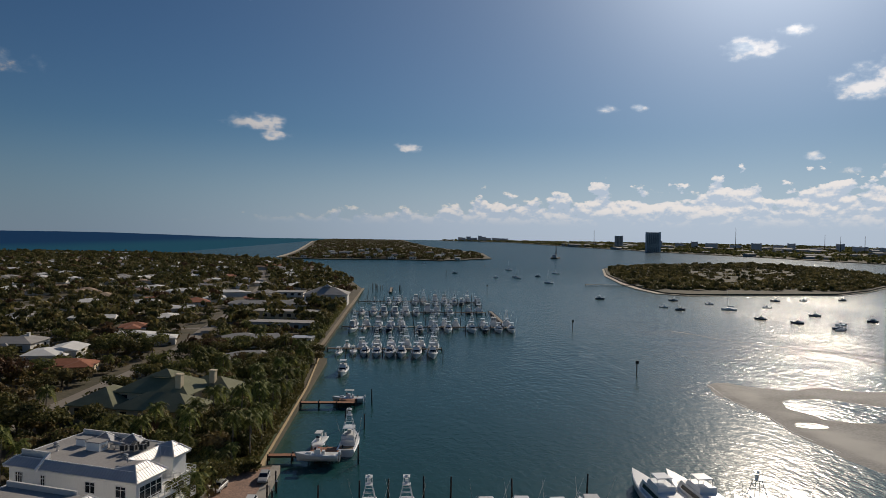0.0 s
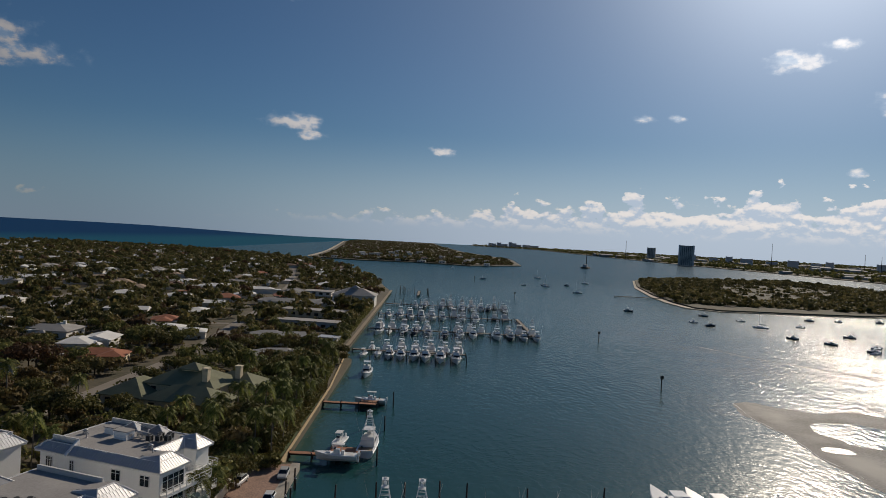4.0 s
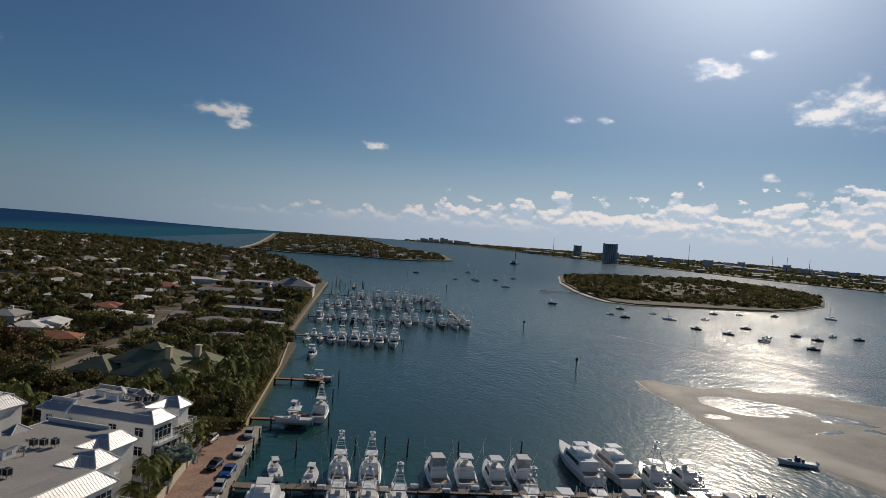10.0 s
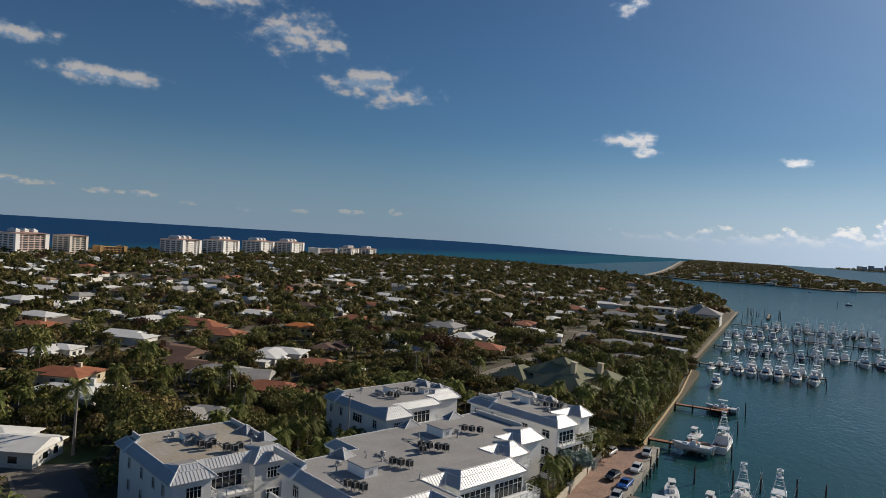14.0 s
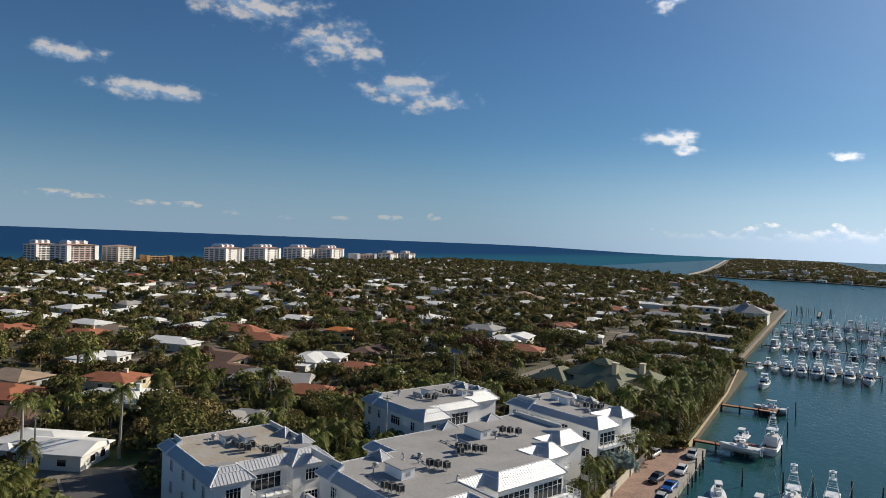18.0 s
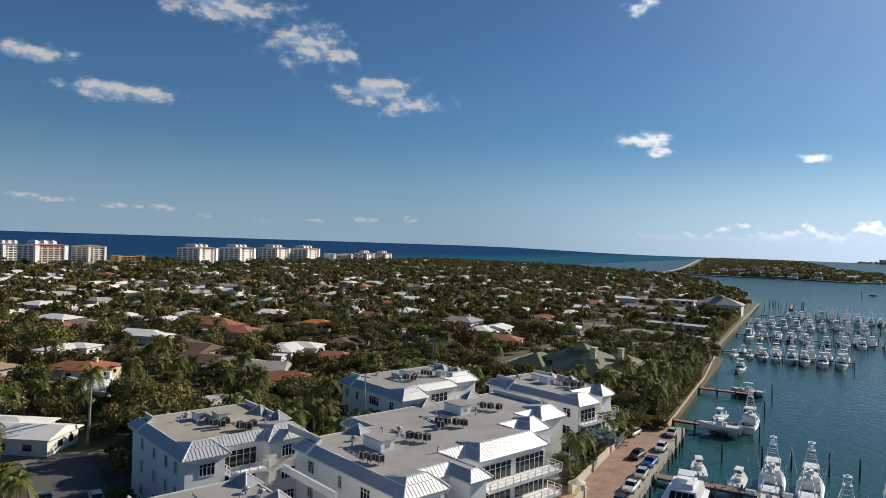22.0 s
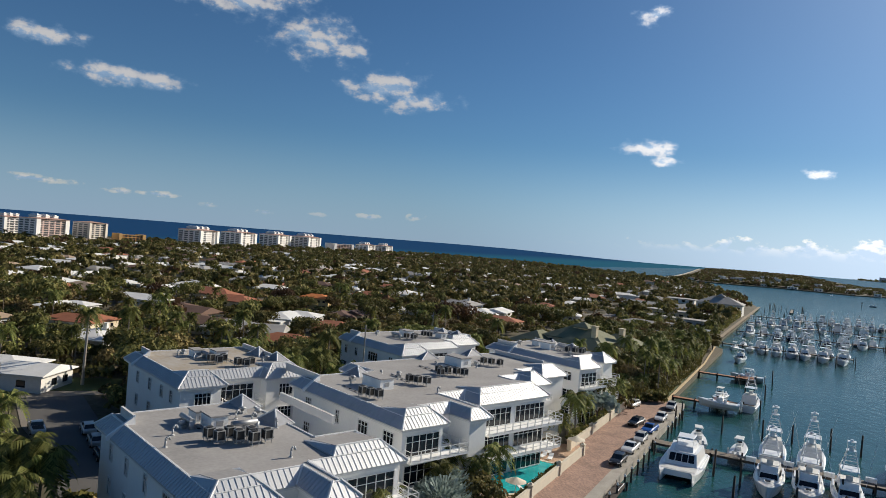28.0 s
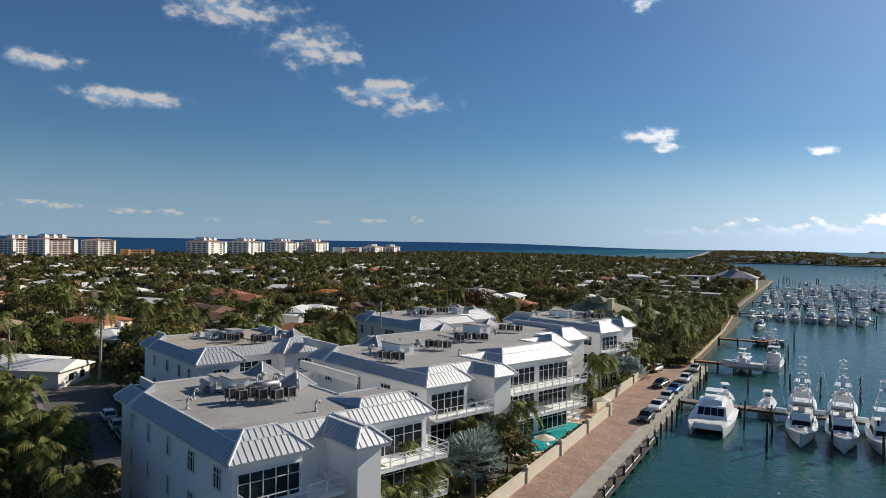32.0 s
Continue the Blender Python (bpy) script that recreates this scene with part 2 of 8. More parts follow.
def water_mat():
    """Lagoon and ocean: darker where deep, paler over the sand flats, with wind ripples."""
    m = bpy.data.materials.new("water")
    m.use_nodes = True
    nt = m.node_tree
    N, L = nt.nodes.new, nt.links.new
    b = nt.nodes["Principled BSDF"]
    b.inputs["IOR"].default_value = 1.33
    tc, sep = N("ShaderNodeTexCoord"), N("ShaderNodeSeparateXYZ")
    L(tc.outputs["Object"], sep.inputs[0])

    def mth(op, a, c):
        n = N("ShaderNodeMath")
        n.operation = op
        for i, v in enumerate((a, c)):
            if isinstance(v, (int, float)):
                n.inputs[i].default_value = v
            else:
                L(v, n.inputs[i])
        return n.outputs[0]

    def rng(v, lo, hi):
        n = N("ShaderNodeMapRange")
        n.interpolation_type = "SMOOTHSTEP"
        n.inputs[1].default_value, n.inputs[2].default_value = lo, hi
        L(v, n.inputs[0])
        return n.outputs[0]

    def noi(s, d, st=(1, 1, 1), rot=0.0):
        mp = N("ShaderNodeMapping")
        mp.inputs["Scale"].default_value = st
        mp.inputs["Rotation"].default_value = (0, 0, rot)
        L(tc.outputs["Object"], mp.inputs["Vector"])
        n = N("ShaderNodeTexNoise")
        n.inputs["Scale"].default_value, n.inputs["Detail"].default_value = s, d
        L(mp.outputs[0], n.inputs["Vector"])
        return n.outputs["Fac"]

    def mix(f, a, c):
        n = N("ShaderNodeMix")
        n.data_type = "RGBA"
        L(f, n.inputs[0])
        for i, v in ((6, a), (7, c)):
            if isinstance(v, tuple):
                n.inputs[i].default_value = (*v, 1)
            else:
                L(v, n.inputs[i])
        return n.outputs[2]

    x, y, _z = sep.outputs
    wob = mth("MULTIPLY", mth("SUBTRACT", noi(0.02, 4), 0.5), 90.0)
    # the flats lie beyond x = 112 and fade into the channel further off
    shallow = mth("MULTIPLY", rng(mth("ADD", x, wob), 100.0, 150.0), rng(mth("ADD", y, wob), 330.0, 150.0))
    near_shore = mth("MULTIPLY", rng(x, 9.0, -2.0), rng(y, 2.0, 8.0))
    deep = mix(noi(0.012, 3), (0.009, 0.052, 0.054), (0.018, 0.076, 0.076))
    col = mix(mth("MULTIPLY", near_shore, 0.7), deep, (0.045, 0.095, 0.075))
    # sand showing through, in long streaks
    streak = rng(mth("ADD", mth("MULTIPLY", noi(0.03, 5, (0.35, 1.6, 1), 0.62), 0.6), mth("MULTIPLY", noi(0.011, 3), 0.5)), 0.42, 0.66)
    flat = mix(streak, (0.040, 0.085, 0.092), (0.125, 0.125, 0.108))
    col = mix(mth("MULTIPLY", shallow, 0.88), col, flat)
    # the channel turns bluer with distance: reflected sky blue put into its colour
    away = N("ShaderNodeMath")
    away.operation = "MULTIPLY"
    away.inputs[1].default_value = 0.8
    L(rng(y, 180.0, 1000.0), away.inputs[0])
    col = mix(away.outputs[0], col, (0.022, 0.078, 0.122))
    # the open sea beyond the beach: turquoise near the sand, then deep blue
    off = mth("SUBTRACT", mth("MULTIPLY", x, -1.0), mth("ADD", mth("MULTIPLY", wob, 0.5), 430.0))
    sea = mix(rng(off, 250.0, 800.0), (0.018, 0.105, 0.165), (0.010, 0.050, 0.135))
    open_sea = rng(off, 0.0, 30.0)
    col = mix(open_sea, col, sea)
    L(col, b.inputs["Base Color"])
    b.inputs["Specular IOR Level"].default_value = 0.42
    # wind ripples: short steep ones for the sparkle, longer ones that gather them into bands, calm and ruffled patches
    gust = rng(noi(0.021, 3, (1, 0.35, 1), 0.45), 0.36, 0.66)
    h = mth("ADD", mth("MULTIPLY", noi(0.62, 2, (1, 0.55, 1), 0.5), 0.42), mth("MULTIPLY", noi(0.15, 3, (1, 0.4, 1), 0.42), 0.50))
    h = mth("ADD", h, mth("MULTIPLY", noi(1.9, 2, (1, 0.65, 1), 0.2), mth("ADD", 0.09, mth("MULTIPLY", gust, 0.10))))
    # the channel by the docks lies calmer than the shallows and the open reach
    h = mth("MULTIPLY", h, mth("ADD", 0.27, mth("MULTIPLY", mth("MAXIMUM", shallow, rng(y, 0.0, 190.0)), 0.46)))
    L(mth("ADD", 0.17, mth("ADD", mth("MULTIPLY", shallow, -0.03), mth("MULTIPLY", rng(y, 100.0, 420.0), 0.02))), b.inputs["Roughness"])
    bp = N("ShaderNodeBump")
    bp.inputs["Strength"].default_value, bp.inputs["Distance"].default_value = 1.0, 1.0
    L(h, bp.inputs["Height"])
    L(bp.outputs[0], b.inputs["Normal"])
    # broken, wind-roughened sea shows its own colour more than the sky's
    df, ms = N("ShaderNodeBsdfDiffuse"), N("ShaderNodeMixShader")
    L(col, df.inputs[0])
    # a diffuse share growing with distance takes sky glare and glint off the far lagoon
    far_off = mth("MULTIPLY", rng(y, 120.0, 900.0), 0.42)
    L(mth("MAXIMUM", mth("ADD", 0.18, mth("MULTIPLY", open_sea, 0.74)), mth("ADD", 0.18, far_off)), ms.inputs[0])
    L(b.outputs[0], ms.inputs[1])
    L(df.outputs[0], ms.inputs[2])
    L(ms.outputs[0], nt.nodes["Material Output"].inputs[0])
    return m


def sand_flat_mat():
    """Sand of a tidal flat: dry and pale on the ridges, grey and darker where it lies wet."""
    m = mat("wet_sand", (0.225, 0.224, 0.218), 0.7, vary=0.55, scale=0.075, fine=1.3, bump=0.5, bump_scale=1.6, spec=0.10)
    nt = m.node_tree
    N, L = nt.nodes.new, nt.links.new
    b = nt.nodes["Principled BSDF"]
    wet = b.inputs["Base Color"].links[0].from_socket
    tc, sep, nz, ad, mr, mix = N("ShaderNodeTexCoord"), N("ShaderNodeSeparateXYZ"), N("ShaderNodeTexNoise"), N("ShaderNodeMath"), N("ShaderNodeMapRange"), N("ShaderNodeMix")
    L(tc.outputs["Object"], sep.inputs[0])
    L(tc.outputs["Object"], nz.inputs["Vector"])
    nz.inputs["Scale"].default_value, nz.inputs["Detail"].default_value = 0.12, 5
    ad.operation = "MULTIPLY_ADD"
    L(nz.outputs["Fac"], ad.inputs[0])
    ad.inputs[1].default_value = 0.22
    L(sep.outputs[2], ad.inputs[2])
    mr.interpolation_type = "SMOOTHSTEP"
    mr.inputs[1].default_value, mr.inputs[2].default_value = 0.27, 0.52
    L(ad.outputs[0], mr.inputs[0])
    mix.data_type = "RGBA"
    L(mr.outputs[0], mix.inputs[0])
    L(wet, mix.inputs[6])
    mix.inputs[7].default_value = (0.40, 0.385, 0.355, 1)
    L(mix.outputs[2], b.inputs["Base Color"])
    return m


def brick_mat():
    """Small clay pavers, reddish and pink, with sandy joints."""
    m = mat("brick_paving", (0.36, 0.235, 0.18), 0.88, vary=0.3, scale=0.35, fine=5)
    nt = m.node_tree
    N, L = nt.nodes.new, nt.links.new
    b = nt.nodes["Principled BSDF"]
    base = b.inputs["Base Color"].links[0].from_socket
    tc, mp, bk, mix = N("ShaderNodeTexCoord"), N("ShaderNodeMapping"), N("ShaderNodeTexBrick"), N("ShaderNodeMix")
    mp.inputs["Rotation"].default_value = (0, 0, 0.785)
    L(tc.outputs["Object"], mp.inputs["Vector"])
    L(mp.outputs[0], bk.inputs["Vector"])
    bk.inputs["Scale"].default_value, bk.inputs["Brick Width"].default_value, bk.inputs["Row Height"].default_value, bk.inputs["Mortar Size"].default_value = 1.0, 0.42, 0.21, 0.012
    bk.inputs["Color1"].default_value, bk.inputs["Color2"].default_value, bk.inputs["Mortar"].default_value = (1.15, 1.08, 1.05, 1), (0.72, 0.70, 0.70, 1), (0.8, 0.85, 0.85, 1)
    mix.data_type, mix.blend_type = "RGBA", "MULTIPLY"
    mix.inputs[0].default_value = 1.0
    L(base, mix.inputs[6])
    L(bk.outputs["Color"], mix.inputs[7])
    L(mix.outputs[2], b.inputs["Base Color"])
    return m


WATER = water_mat()
SOIL = mat("soil", (0.15, 0.118, 0.078), 0.95, vary=0.5, scale=0.09, fine=0.9, color2=(0.040, 0.042, 0.018), bump=0.6, bump_scale=1.2)
LAWN = mat("lawn", (0.07, 0.10, 0.03), 0.9, vary=0.3, scale=0.3, fine=6, bump=0.3, bump_scale=30)
SAND = mat("sand", (0.42, 0.35, 0.26), 0.85, vary=0.2, scale=0.05, fine=1.0)
WETSAND = sand_flat_mat()
BLEACHED = mat("bleached_asphalt", (0.235, 0.205, 0.17), 0.92, vary=0.22, scale=0.15, fine=6)
ASPHALT = mat("asphalt", (0.105, 0.10, 0.095), 0.9, vary=0.2, scale=0.2, fine=8)
STUCCO = mat("white_stucco", (0.88, 0.875, 0.855), 0.85, vary=0.07, scale=0.25, fine=9, bump=0.1, bump_scale=40, stretch=(1, 1, 0.35))
METALROOF = mat("white_metal_roof", (0.57, 0.575, 0.585), 0.52, 0.7, vary=0.09, scale=0.4, fine=6, spec=0.5)
FLATROOF = mat("roof_membrane", (0.345, 0.328, 0.312), 0.9, vary=0.22, scale=0.18, fine=3.0, bump=0.1, bump_scale=12)
STAINEDROOF = mat("stained_membrane", (0.43, 0.405, 0.375), 0.9, vary=0.3, scale=0.22, fine=1.6, color2=(0.33, 0.26, 0.17))
PARAPET = mat("parapet", (0.62, 0.61, 0.59), 0.85, vary=0.12, scale=0.4)
GLASS = mat("window_glass", (0.020, 0.024, 0.028), 0.06, vary=0.4, scale=0.3, spec=0.6)
FRAMEWHITE = mat("white_frame", (0.75, 0.75, 0.74), 0.5, vary=0.05)
CONCRETE = mat("concrete", (0.36, 0.33, 0.285), 0.9, vary=0.25, scale=0.5, fine=6, bump=0.15, bump_scale=20)
OCHREWALL = mat("ochre_wall", (0.56, 0.42, 0.24), 0.9, vary=0.2, scale=0.5, fine=6)
WALKTAN = mat("tan_paving", (0.27, 0.215, 0.15), 0.9, vary=0.3, scale=0.4, fine=5)
WALLCREAM = mat("cream_wall", (0.60, 0.54, 0.43), 0.9, vary=0.12, scale=0.5, fine=6)
PAVERBASE = brick_mat()
WOOD = mat("weathered_wood", (0.20, 0.165, 0.13), 0.85, vary=0.35, scale=2, fine=12, rand=0.25, stretch=(1, 6, 1))
REDWOOD = mat("reddish_wood", (0.36, 0.155, 0.08), 0.8, vary=0.3, scale=2, fine=12, rand=0.2)
PILE = mat("dark_pile", (0.055, 0.042, 0.034), 0.85, vary=0.4, scale=1, fine=8, rand=0.2)
GELCOAT = mat("white_gelcoat", (0.82, 0.82, 0.81), 0.22, vary=0.04, scale=0.5, spec=0.5)
BOATGREY = mat("boat_deck", (0.60, 0.60, 0.585), 0.6, vary=0.12, scale=2)
BOATTINT = mat("boat_windows", (0.012, 0.014, 0.018), 0.08, vary=0.3, scale=1)
ALU = mat("aluminium", (0.70, 0.71, 0.72), 0.3, 0.9, vary=0.08)
CANVAS = mat("canvas_cover", (0.66, 0.67, 0.68), 0.9, vary=0.15, scale=1.2)
BLUEHULL = mat("dark_hull", (0.02, 0.035, 0.07), 0.25, vary=0.1)
TEAK = mat("teak", (0.36, 0.25, 0.15), 0.7, vary=0.25, scale=2, fine=14)
POOLWATER = mat("pool_water", (0.03, 0.42, 0.44), 0.06, vary=0.25, scale=0.6, fine=3, bump=0.25, bump_scale=2.5)
TERRACE = mat("terrace", (0.46, 0.31, 0.21), 0.85, vary=0.25, scale=0.8, fine=5, rand=0.15)
TRUNK = mat("palm_trunk", (0.22, 0.19, 0.155), 0.95, vary=0.4, scale=3, fine=14)
BARK = mat("bark", (0.11, 0.085, 0.06), 0.95, vary=0.4, scale=3, fine=14)
PALM = leaf_mat("palm_leaf", (0.046, 0.066, 0.018), (0.23, 0.235, 0.070), (0.40, 0.32, 0.12), 0.45)
LEAF = leaf_mat("leaf", (0.056, 0.064, 0.022), (0.215, 0.192, 0.064), (0.35, 0.26, 0.12))
LEAF2 = leaf_mat("olive_leaf", (0.098, 0.080, 0.034), (0.275, 0.205, 0.085))
LEAFRED = leaf_mat("russet_leaf", (0.075, 0.048, 0.026), (0.16, 0.095, 0.05))
SILVER = leaf_mat("silver_leaf", (0.13, 0.17, 0.15), (0.26, 0.31, 0.28))
TYRE = mat("rubber", (0.02, 0.02, 0.02), 0.8, vary=0.2)
ROOFS = {
    "white": mat("white_tile_roof", (0.74, 0.73, 0.70), 0.8, vary=0.14, scale=0.3, fine=5, bump=0.4, bump_scale=5),
    "grey": mat("grey_tile_roof", (0.36, 0.345, 0.325), 0.85, vary=0.2, scale=0.3, fine=5, bump=0.4, bump_scale=5),
    "terracotta": mat("terracotta_tile_roof", (0.36, 0.13, 0.065), 0.85, vary=0.28, scale=0.4, fine=5, bump=0.5, bump_scale=5),
    "orange": mat("orange_tile_roof", (0.60, 0.19, 0.045), 0.85, vary=0.22, scale=0.4, fine=5, bump=0.5, bump_scale=5),
    "brown": mat("brown_tile_roof", (0.15, 0.085, 0.06), 0.85, vary=0.28, scale=0.4, fine=5, bump=0.5, bump_scale=5),
    "tan": mat("tan_tile_roof", (0.40, 0.29, 0.20), 0.85, vary=0.25, scale=0.4, fine=5, bump=0.5, bump_scale=5),
    "green": mat("green_tile_roof", (0.20, 0.205, 0.12), 0.85, vary=0.25, scale=0.4, fine=5, bump=0.5, bump_scale=5),
}
HOUSEWALLS = [mat("house_wall_white", (0.72, 0.70, 0.65), 0.9, vary=0.1), mat("house_wall_cream", (0.66, 0.56, 0.40), 0.9, vary=0.12),
              mat("house_wall_yellow", (0.62, 0.46, 0.22), 0.9, vary=0.12), mat("house_wall_grey", (0.45, 0.45, 0.44), 0.9, vary=0.12)]


# ---- mesh helpers ----
def part(name, bm, material, parent, label=""):
    """Links a bmesh as one mesh object under a thing, a part, or (parent None) at the top."""
    me = bpy.data.meshes.new(name)
    bm.to_mesh(me)
    bm.free()
    for m in material if isinstance(material, (list, tuple)) else (material,):
        me.materials.append(m)
    ob = new(name, me)
    ob.parent = parent
    if label:
        ob["label"] = label
    return ob


def empty(name, m, label, category, group="", kind=""):
    ob = new(name)
    ob.empty_display_size = 0.2
    ob.matrix_world = m
    return tagged(ob, label, category, group, kind)


def shared(name, me, parent, m=None):
    ob = new(name, me)
    ob.parent = parent
    if m is not None:
        ob.matrix_local = m
    return ob


def hexa(bm, lo, hi, mi=0):
    """A solid from two quads of four points each, the lower and the upper, both anticlockwise from above."""
    a = [bm.verts.new(p) for p in lo]
    b = [bm.verts.new(p) for p in hi]
    fs = [bm.faces.new(a[::-1]), bm.faces.new(b)]
    for i in range(4):
        j = (i + 1) % 4
        fs.append(bm.faces.new((a[i], a[j], b[j], b[i])))
    for f in fs:
        f.material_index = mi
    return fs


def box(bm, x0, x1, y0, y1, z0, z1, mi=0, taper=0.0):
    q = lambda t, z: [(x0 + t, y0 + t, z), (x1 - t, y0 + t, z), (x1 - t, y1 - t, z), (x0 + t, y1 - t, z)]
    return hexa(bm, q(0, z0), q(taper, z1), mi)


def obox(bm, c, ax, lx, ly, z0, z1, mi=0):
    """A box of length lx along the unit vector ax and width ly, standing at c."""
    ax = Vector((ax[0], ax[1], 0)).normalized()
    ay = Vector((-ax.y, ax.x, 0))
    q = [Vector((c[0], c[1], 0)) + ax * sx * lx / 2 + ay * sy * ly / 2 for sx, sy in ((-1, -1), (1, -1), (1, 1), (-1, 1))]
    return hexa(bm, [(p.x, p.y, z0) for p in q], [(p.x, p.y, z1) for p in q], mi)


def tube(bm, a, b, r0, r1=None, n=6, mi=0, caps=True):
    a, b = Vector(a), Vector(b)
    r1 = r0 if r1 is None else r1
    d = (b - a).normalized()
    u = d.orthogonal().normalized()
    w = d.cross(u)
    ra = [bm.verts.new(a + (u * math.cos(k * math.tau / n) + w * math.sin(k * math.tau / n)) * r0) for k in range(n)]
    rb = [bm.verts.new(b + (u * math.cos(k * math.tau / n) + w * math.sin(k * math.tau / n)) * r1) for k in range(n)]
    for k in range(n):
        j = (k + 1) % n
        f = bm.faces.new((ra[k], ra[j], rb[j], rb[k]))
        f.material_index, f.smooth = mi, n > 7
    if caps:
        bm.faces.new(ra[::-1]).material_index = mi
        bm.faces.new(rb).material_index = mi


def prism(bm, poly, z0, z1, mi=0):
    lo = [bm.verts.new((*p, z0)) for p in poly]
    hi = [bm.verts.new((*p, z1)) for p in poly]
    bm.faces.new(hi).material_index = mi
    bm.faces.new(lo[::-1]).material_index = mi
    for i in range(len(poly)):
        j = (i + 1) % len(poly)
        bm.faces.new((lo[i], lo[j], hi[j], hi[i])).material_index = mi


def inset(poly, d):
    """The polygon (anticlockwise) moved inwards by d, or by one distance a side."""
    n = len(poly)
    ds = d if isinstance(d, (list, tuple)) else [d] * n
    out = []
    for i in range(n):
        p, a, b = Vector(poly[i]), Vector(poly[i - 1]), Vector(poly[(i + 1) % n])
        e0, e1 = (p - a).normalized(), (b - p).normalized()
        n0, n1 = Vector((-e0.y, e0.x)), Vector((-e1.y, e1.x))
        det = n0.x * n1.y - n0.y * n1.x
        c0, c1 = n0.dot(p) + ds[i - 1], n1.dot(p) + ds[i]
        if abs(det) < 1e-6:
            out.append(tuple(p + n0 * ds[i]))
        else:
            out.append(((c0 * n1.y - c1 * n0.y) / det, (n0.x * c1 - n1.x * c0) / det))
    return out


def from_arrays(name, verts, faces, material):
    me = bpy.data.meshes.new(name)
    me.from_pydata(verts, [], faces)
    me.materials.append(material)
    me.update()
    return me


def swung(x, y):
    """The lagoon's far side, turned a little about the water in front of the promenade."""
    c, s = math.cos(radians(0.9)), math.sin(radians(0.9))
    return 21.5 + (x - 21.5) * c + (y + 145) * s, -145 - (x - 21.5) * s + (y + 145) * c


# ---- water and land ----
def plane_sheet(name, poly, z, material, label, category, kind="structure", skirt=None):
    bm = bmesh.new()
    if skirt is None:
        bm.faces.new([bm.verts.new((*p, z)) for p in poly])
    else:
        prism(bm, poly, skirt, z)
    bm.normal_update()
    bmesh.ops.triangulate(bm, faces=bm.faces[:])
    bmesh.ops.recalc_face_normals(bm, faces=bm.faces[:])
    return tagged(part(name, bm, material, None), label, category, "", kind)


RIM = [(22 + 4900 * math.cos(k * math.tau / 96), -145 + 4900 * math.sin(k * math.tau / 96)) for k in range(96)]


def water_sheet():
    """One sheet to the horizon: rings of growing radius; the open sea swells a little towards the sky line."""
    radii = [0, 60, 140, 260, 420, 650, 950, 1350, 1800, 2300, 2900, 3500, 4100, 4550, 4900]
    n = 96
    verts, faces = [(22.0, -145.0, 0.0)], []
    for r in radii[1:]:
        for k in range(n):
            x, y = 22 + r * math.cos(k * math.tau / n), -145 + r * math.sin(k * math.tau / n)
            s = min(max((-x - 900) / 1200, 0), 1) * min(max((r - 2000) / 2900, 0), 1)
            verts.append((x, y, 26.0 * s * s * (3 - 2 * s)))
    for k in range(n):
        faces.append((0, 1 + k, 1 + (k + 1) % n))
    for i in range(len(radii) - 2):
        a, b = 1 + i * n, 1 + (i + 1) * n
        for k in range(n):
            j = (k + 1) % n
            faces.append((a + k, b + k, b + j, a + j))
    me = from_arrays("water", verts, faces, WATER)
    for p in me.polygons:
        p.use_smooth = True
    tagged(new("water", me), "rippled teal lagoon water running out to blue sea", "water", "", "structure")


water_sheet()
GROUND = 1.35
ISLAND = [(-9.5, 3.5), (-3.5, 3.5), (-3.5, 116), (-8, 122), (-8, 300), (-9, 420), (-26, 520), (-52, 640), (-85, 760), (-150, 905), (-240, 985),
          (-400, 1085), (-640, 1130), (-690, 1060), (-735, 800), (-790, 400), (-840, 0), (-900, -400), (-1000, -900), (-20, -900), (0.0, -420), (0.0, 3.5)]
plane_sheet("ground", ISLAND, GROUND, SOIL, "sandy soil with low green undergrowth between the houses", "ground", skirt=-1.0)
BEACH = [(-640, 1130), (-690, 1060), (-735, 800), (-790, 400), (-840, 0), (-900, -400), (-935, -400), (-872, 0), (-822, 400), (-768, 800), (-715, 1090), (-655, 1175)]
plane_sheet("beach", BEACH, 0.7, SAND, "pale sandy ocean beach", "beach", skirt=-0.5)


# ---- the white apartment buildings ----
EAVE, RISE, ROT = 11.6, 1.15, -20.0
FLOORS = (1.55, 4.85, 8.2)


def skirt_face(bm, a, b, ta, tb, z0, z1, step=0.5):
    """One sloping roof side with standing seams: from the eave a-b up to the top edge ta-tb."""
    p = [Vector((*a, z0)), Vector((*b, z0)), Vector((*tb, z1)), Vector((*ta, z1))]
    e = (p[1] - p[0]).normalized()
    nrm = e.cross((p[3] - p[0])).normalized()
    up = nrm.cross(e).normalized()
    th = Vector((0, 0, -0.12))
    hexa(bm, [q + th for q in p], p)
    L = (p[1] - p[0]).length
    hgt = (p[3] - p[0]).dot(up)
    la, lb = (p[3] - p[0]).dot(e), (p[2] - p[0]).dot(e)
    n = max(1, int(L / step))
    for k in range(n + 1):
        s = min(max(L * k / n, 0.05), L - 0.05)
        top = 1.0
        if la > 0.02 and s < la:
            top = s / la
        if lb < L - 0.02 and s > lb:
            top = min(top, (L - s) / (L - lb))
        s0 = 0.0
        if top < 0.06:
            continue
        o = p[0] + e * s
        w = e * 0.02
        q = [o - w + up * s0, o + w + up * s0, o + w + up * hgt * top, o - w + up * hgt * top]
        hexa(bm, q, [v + nrm * 0.045 for v in q])


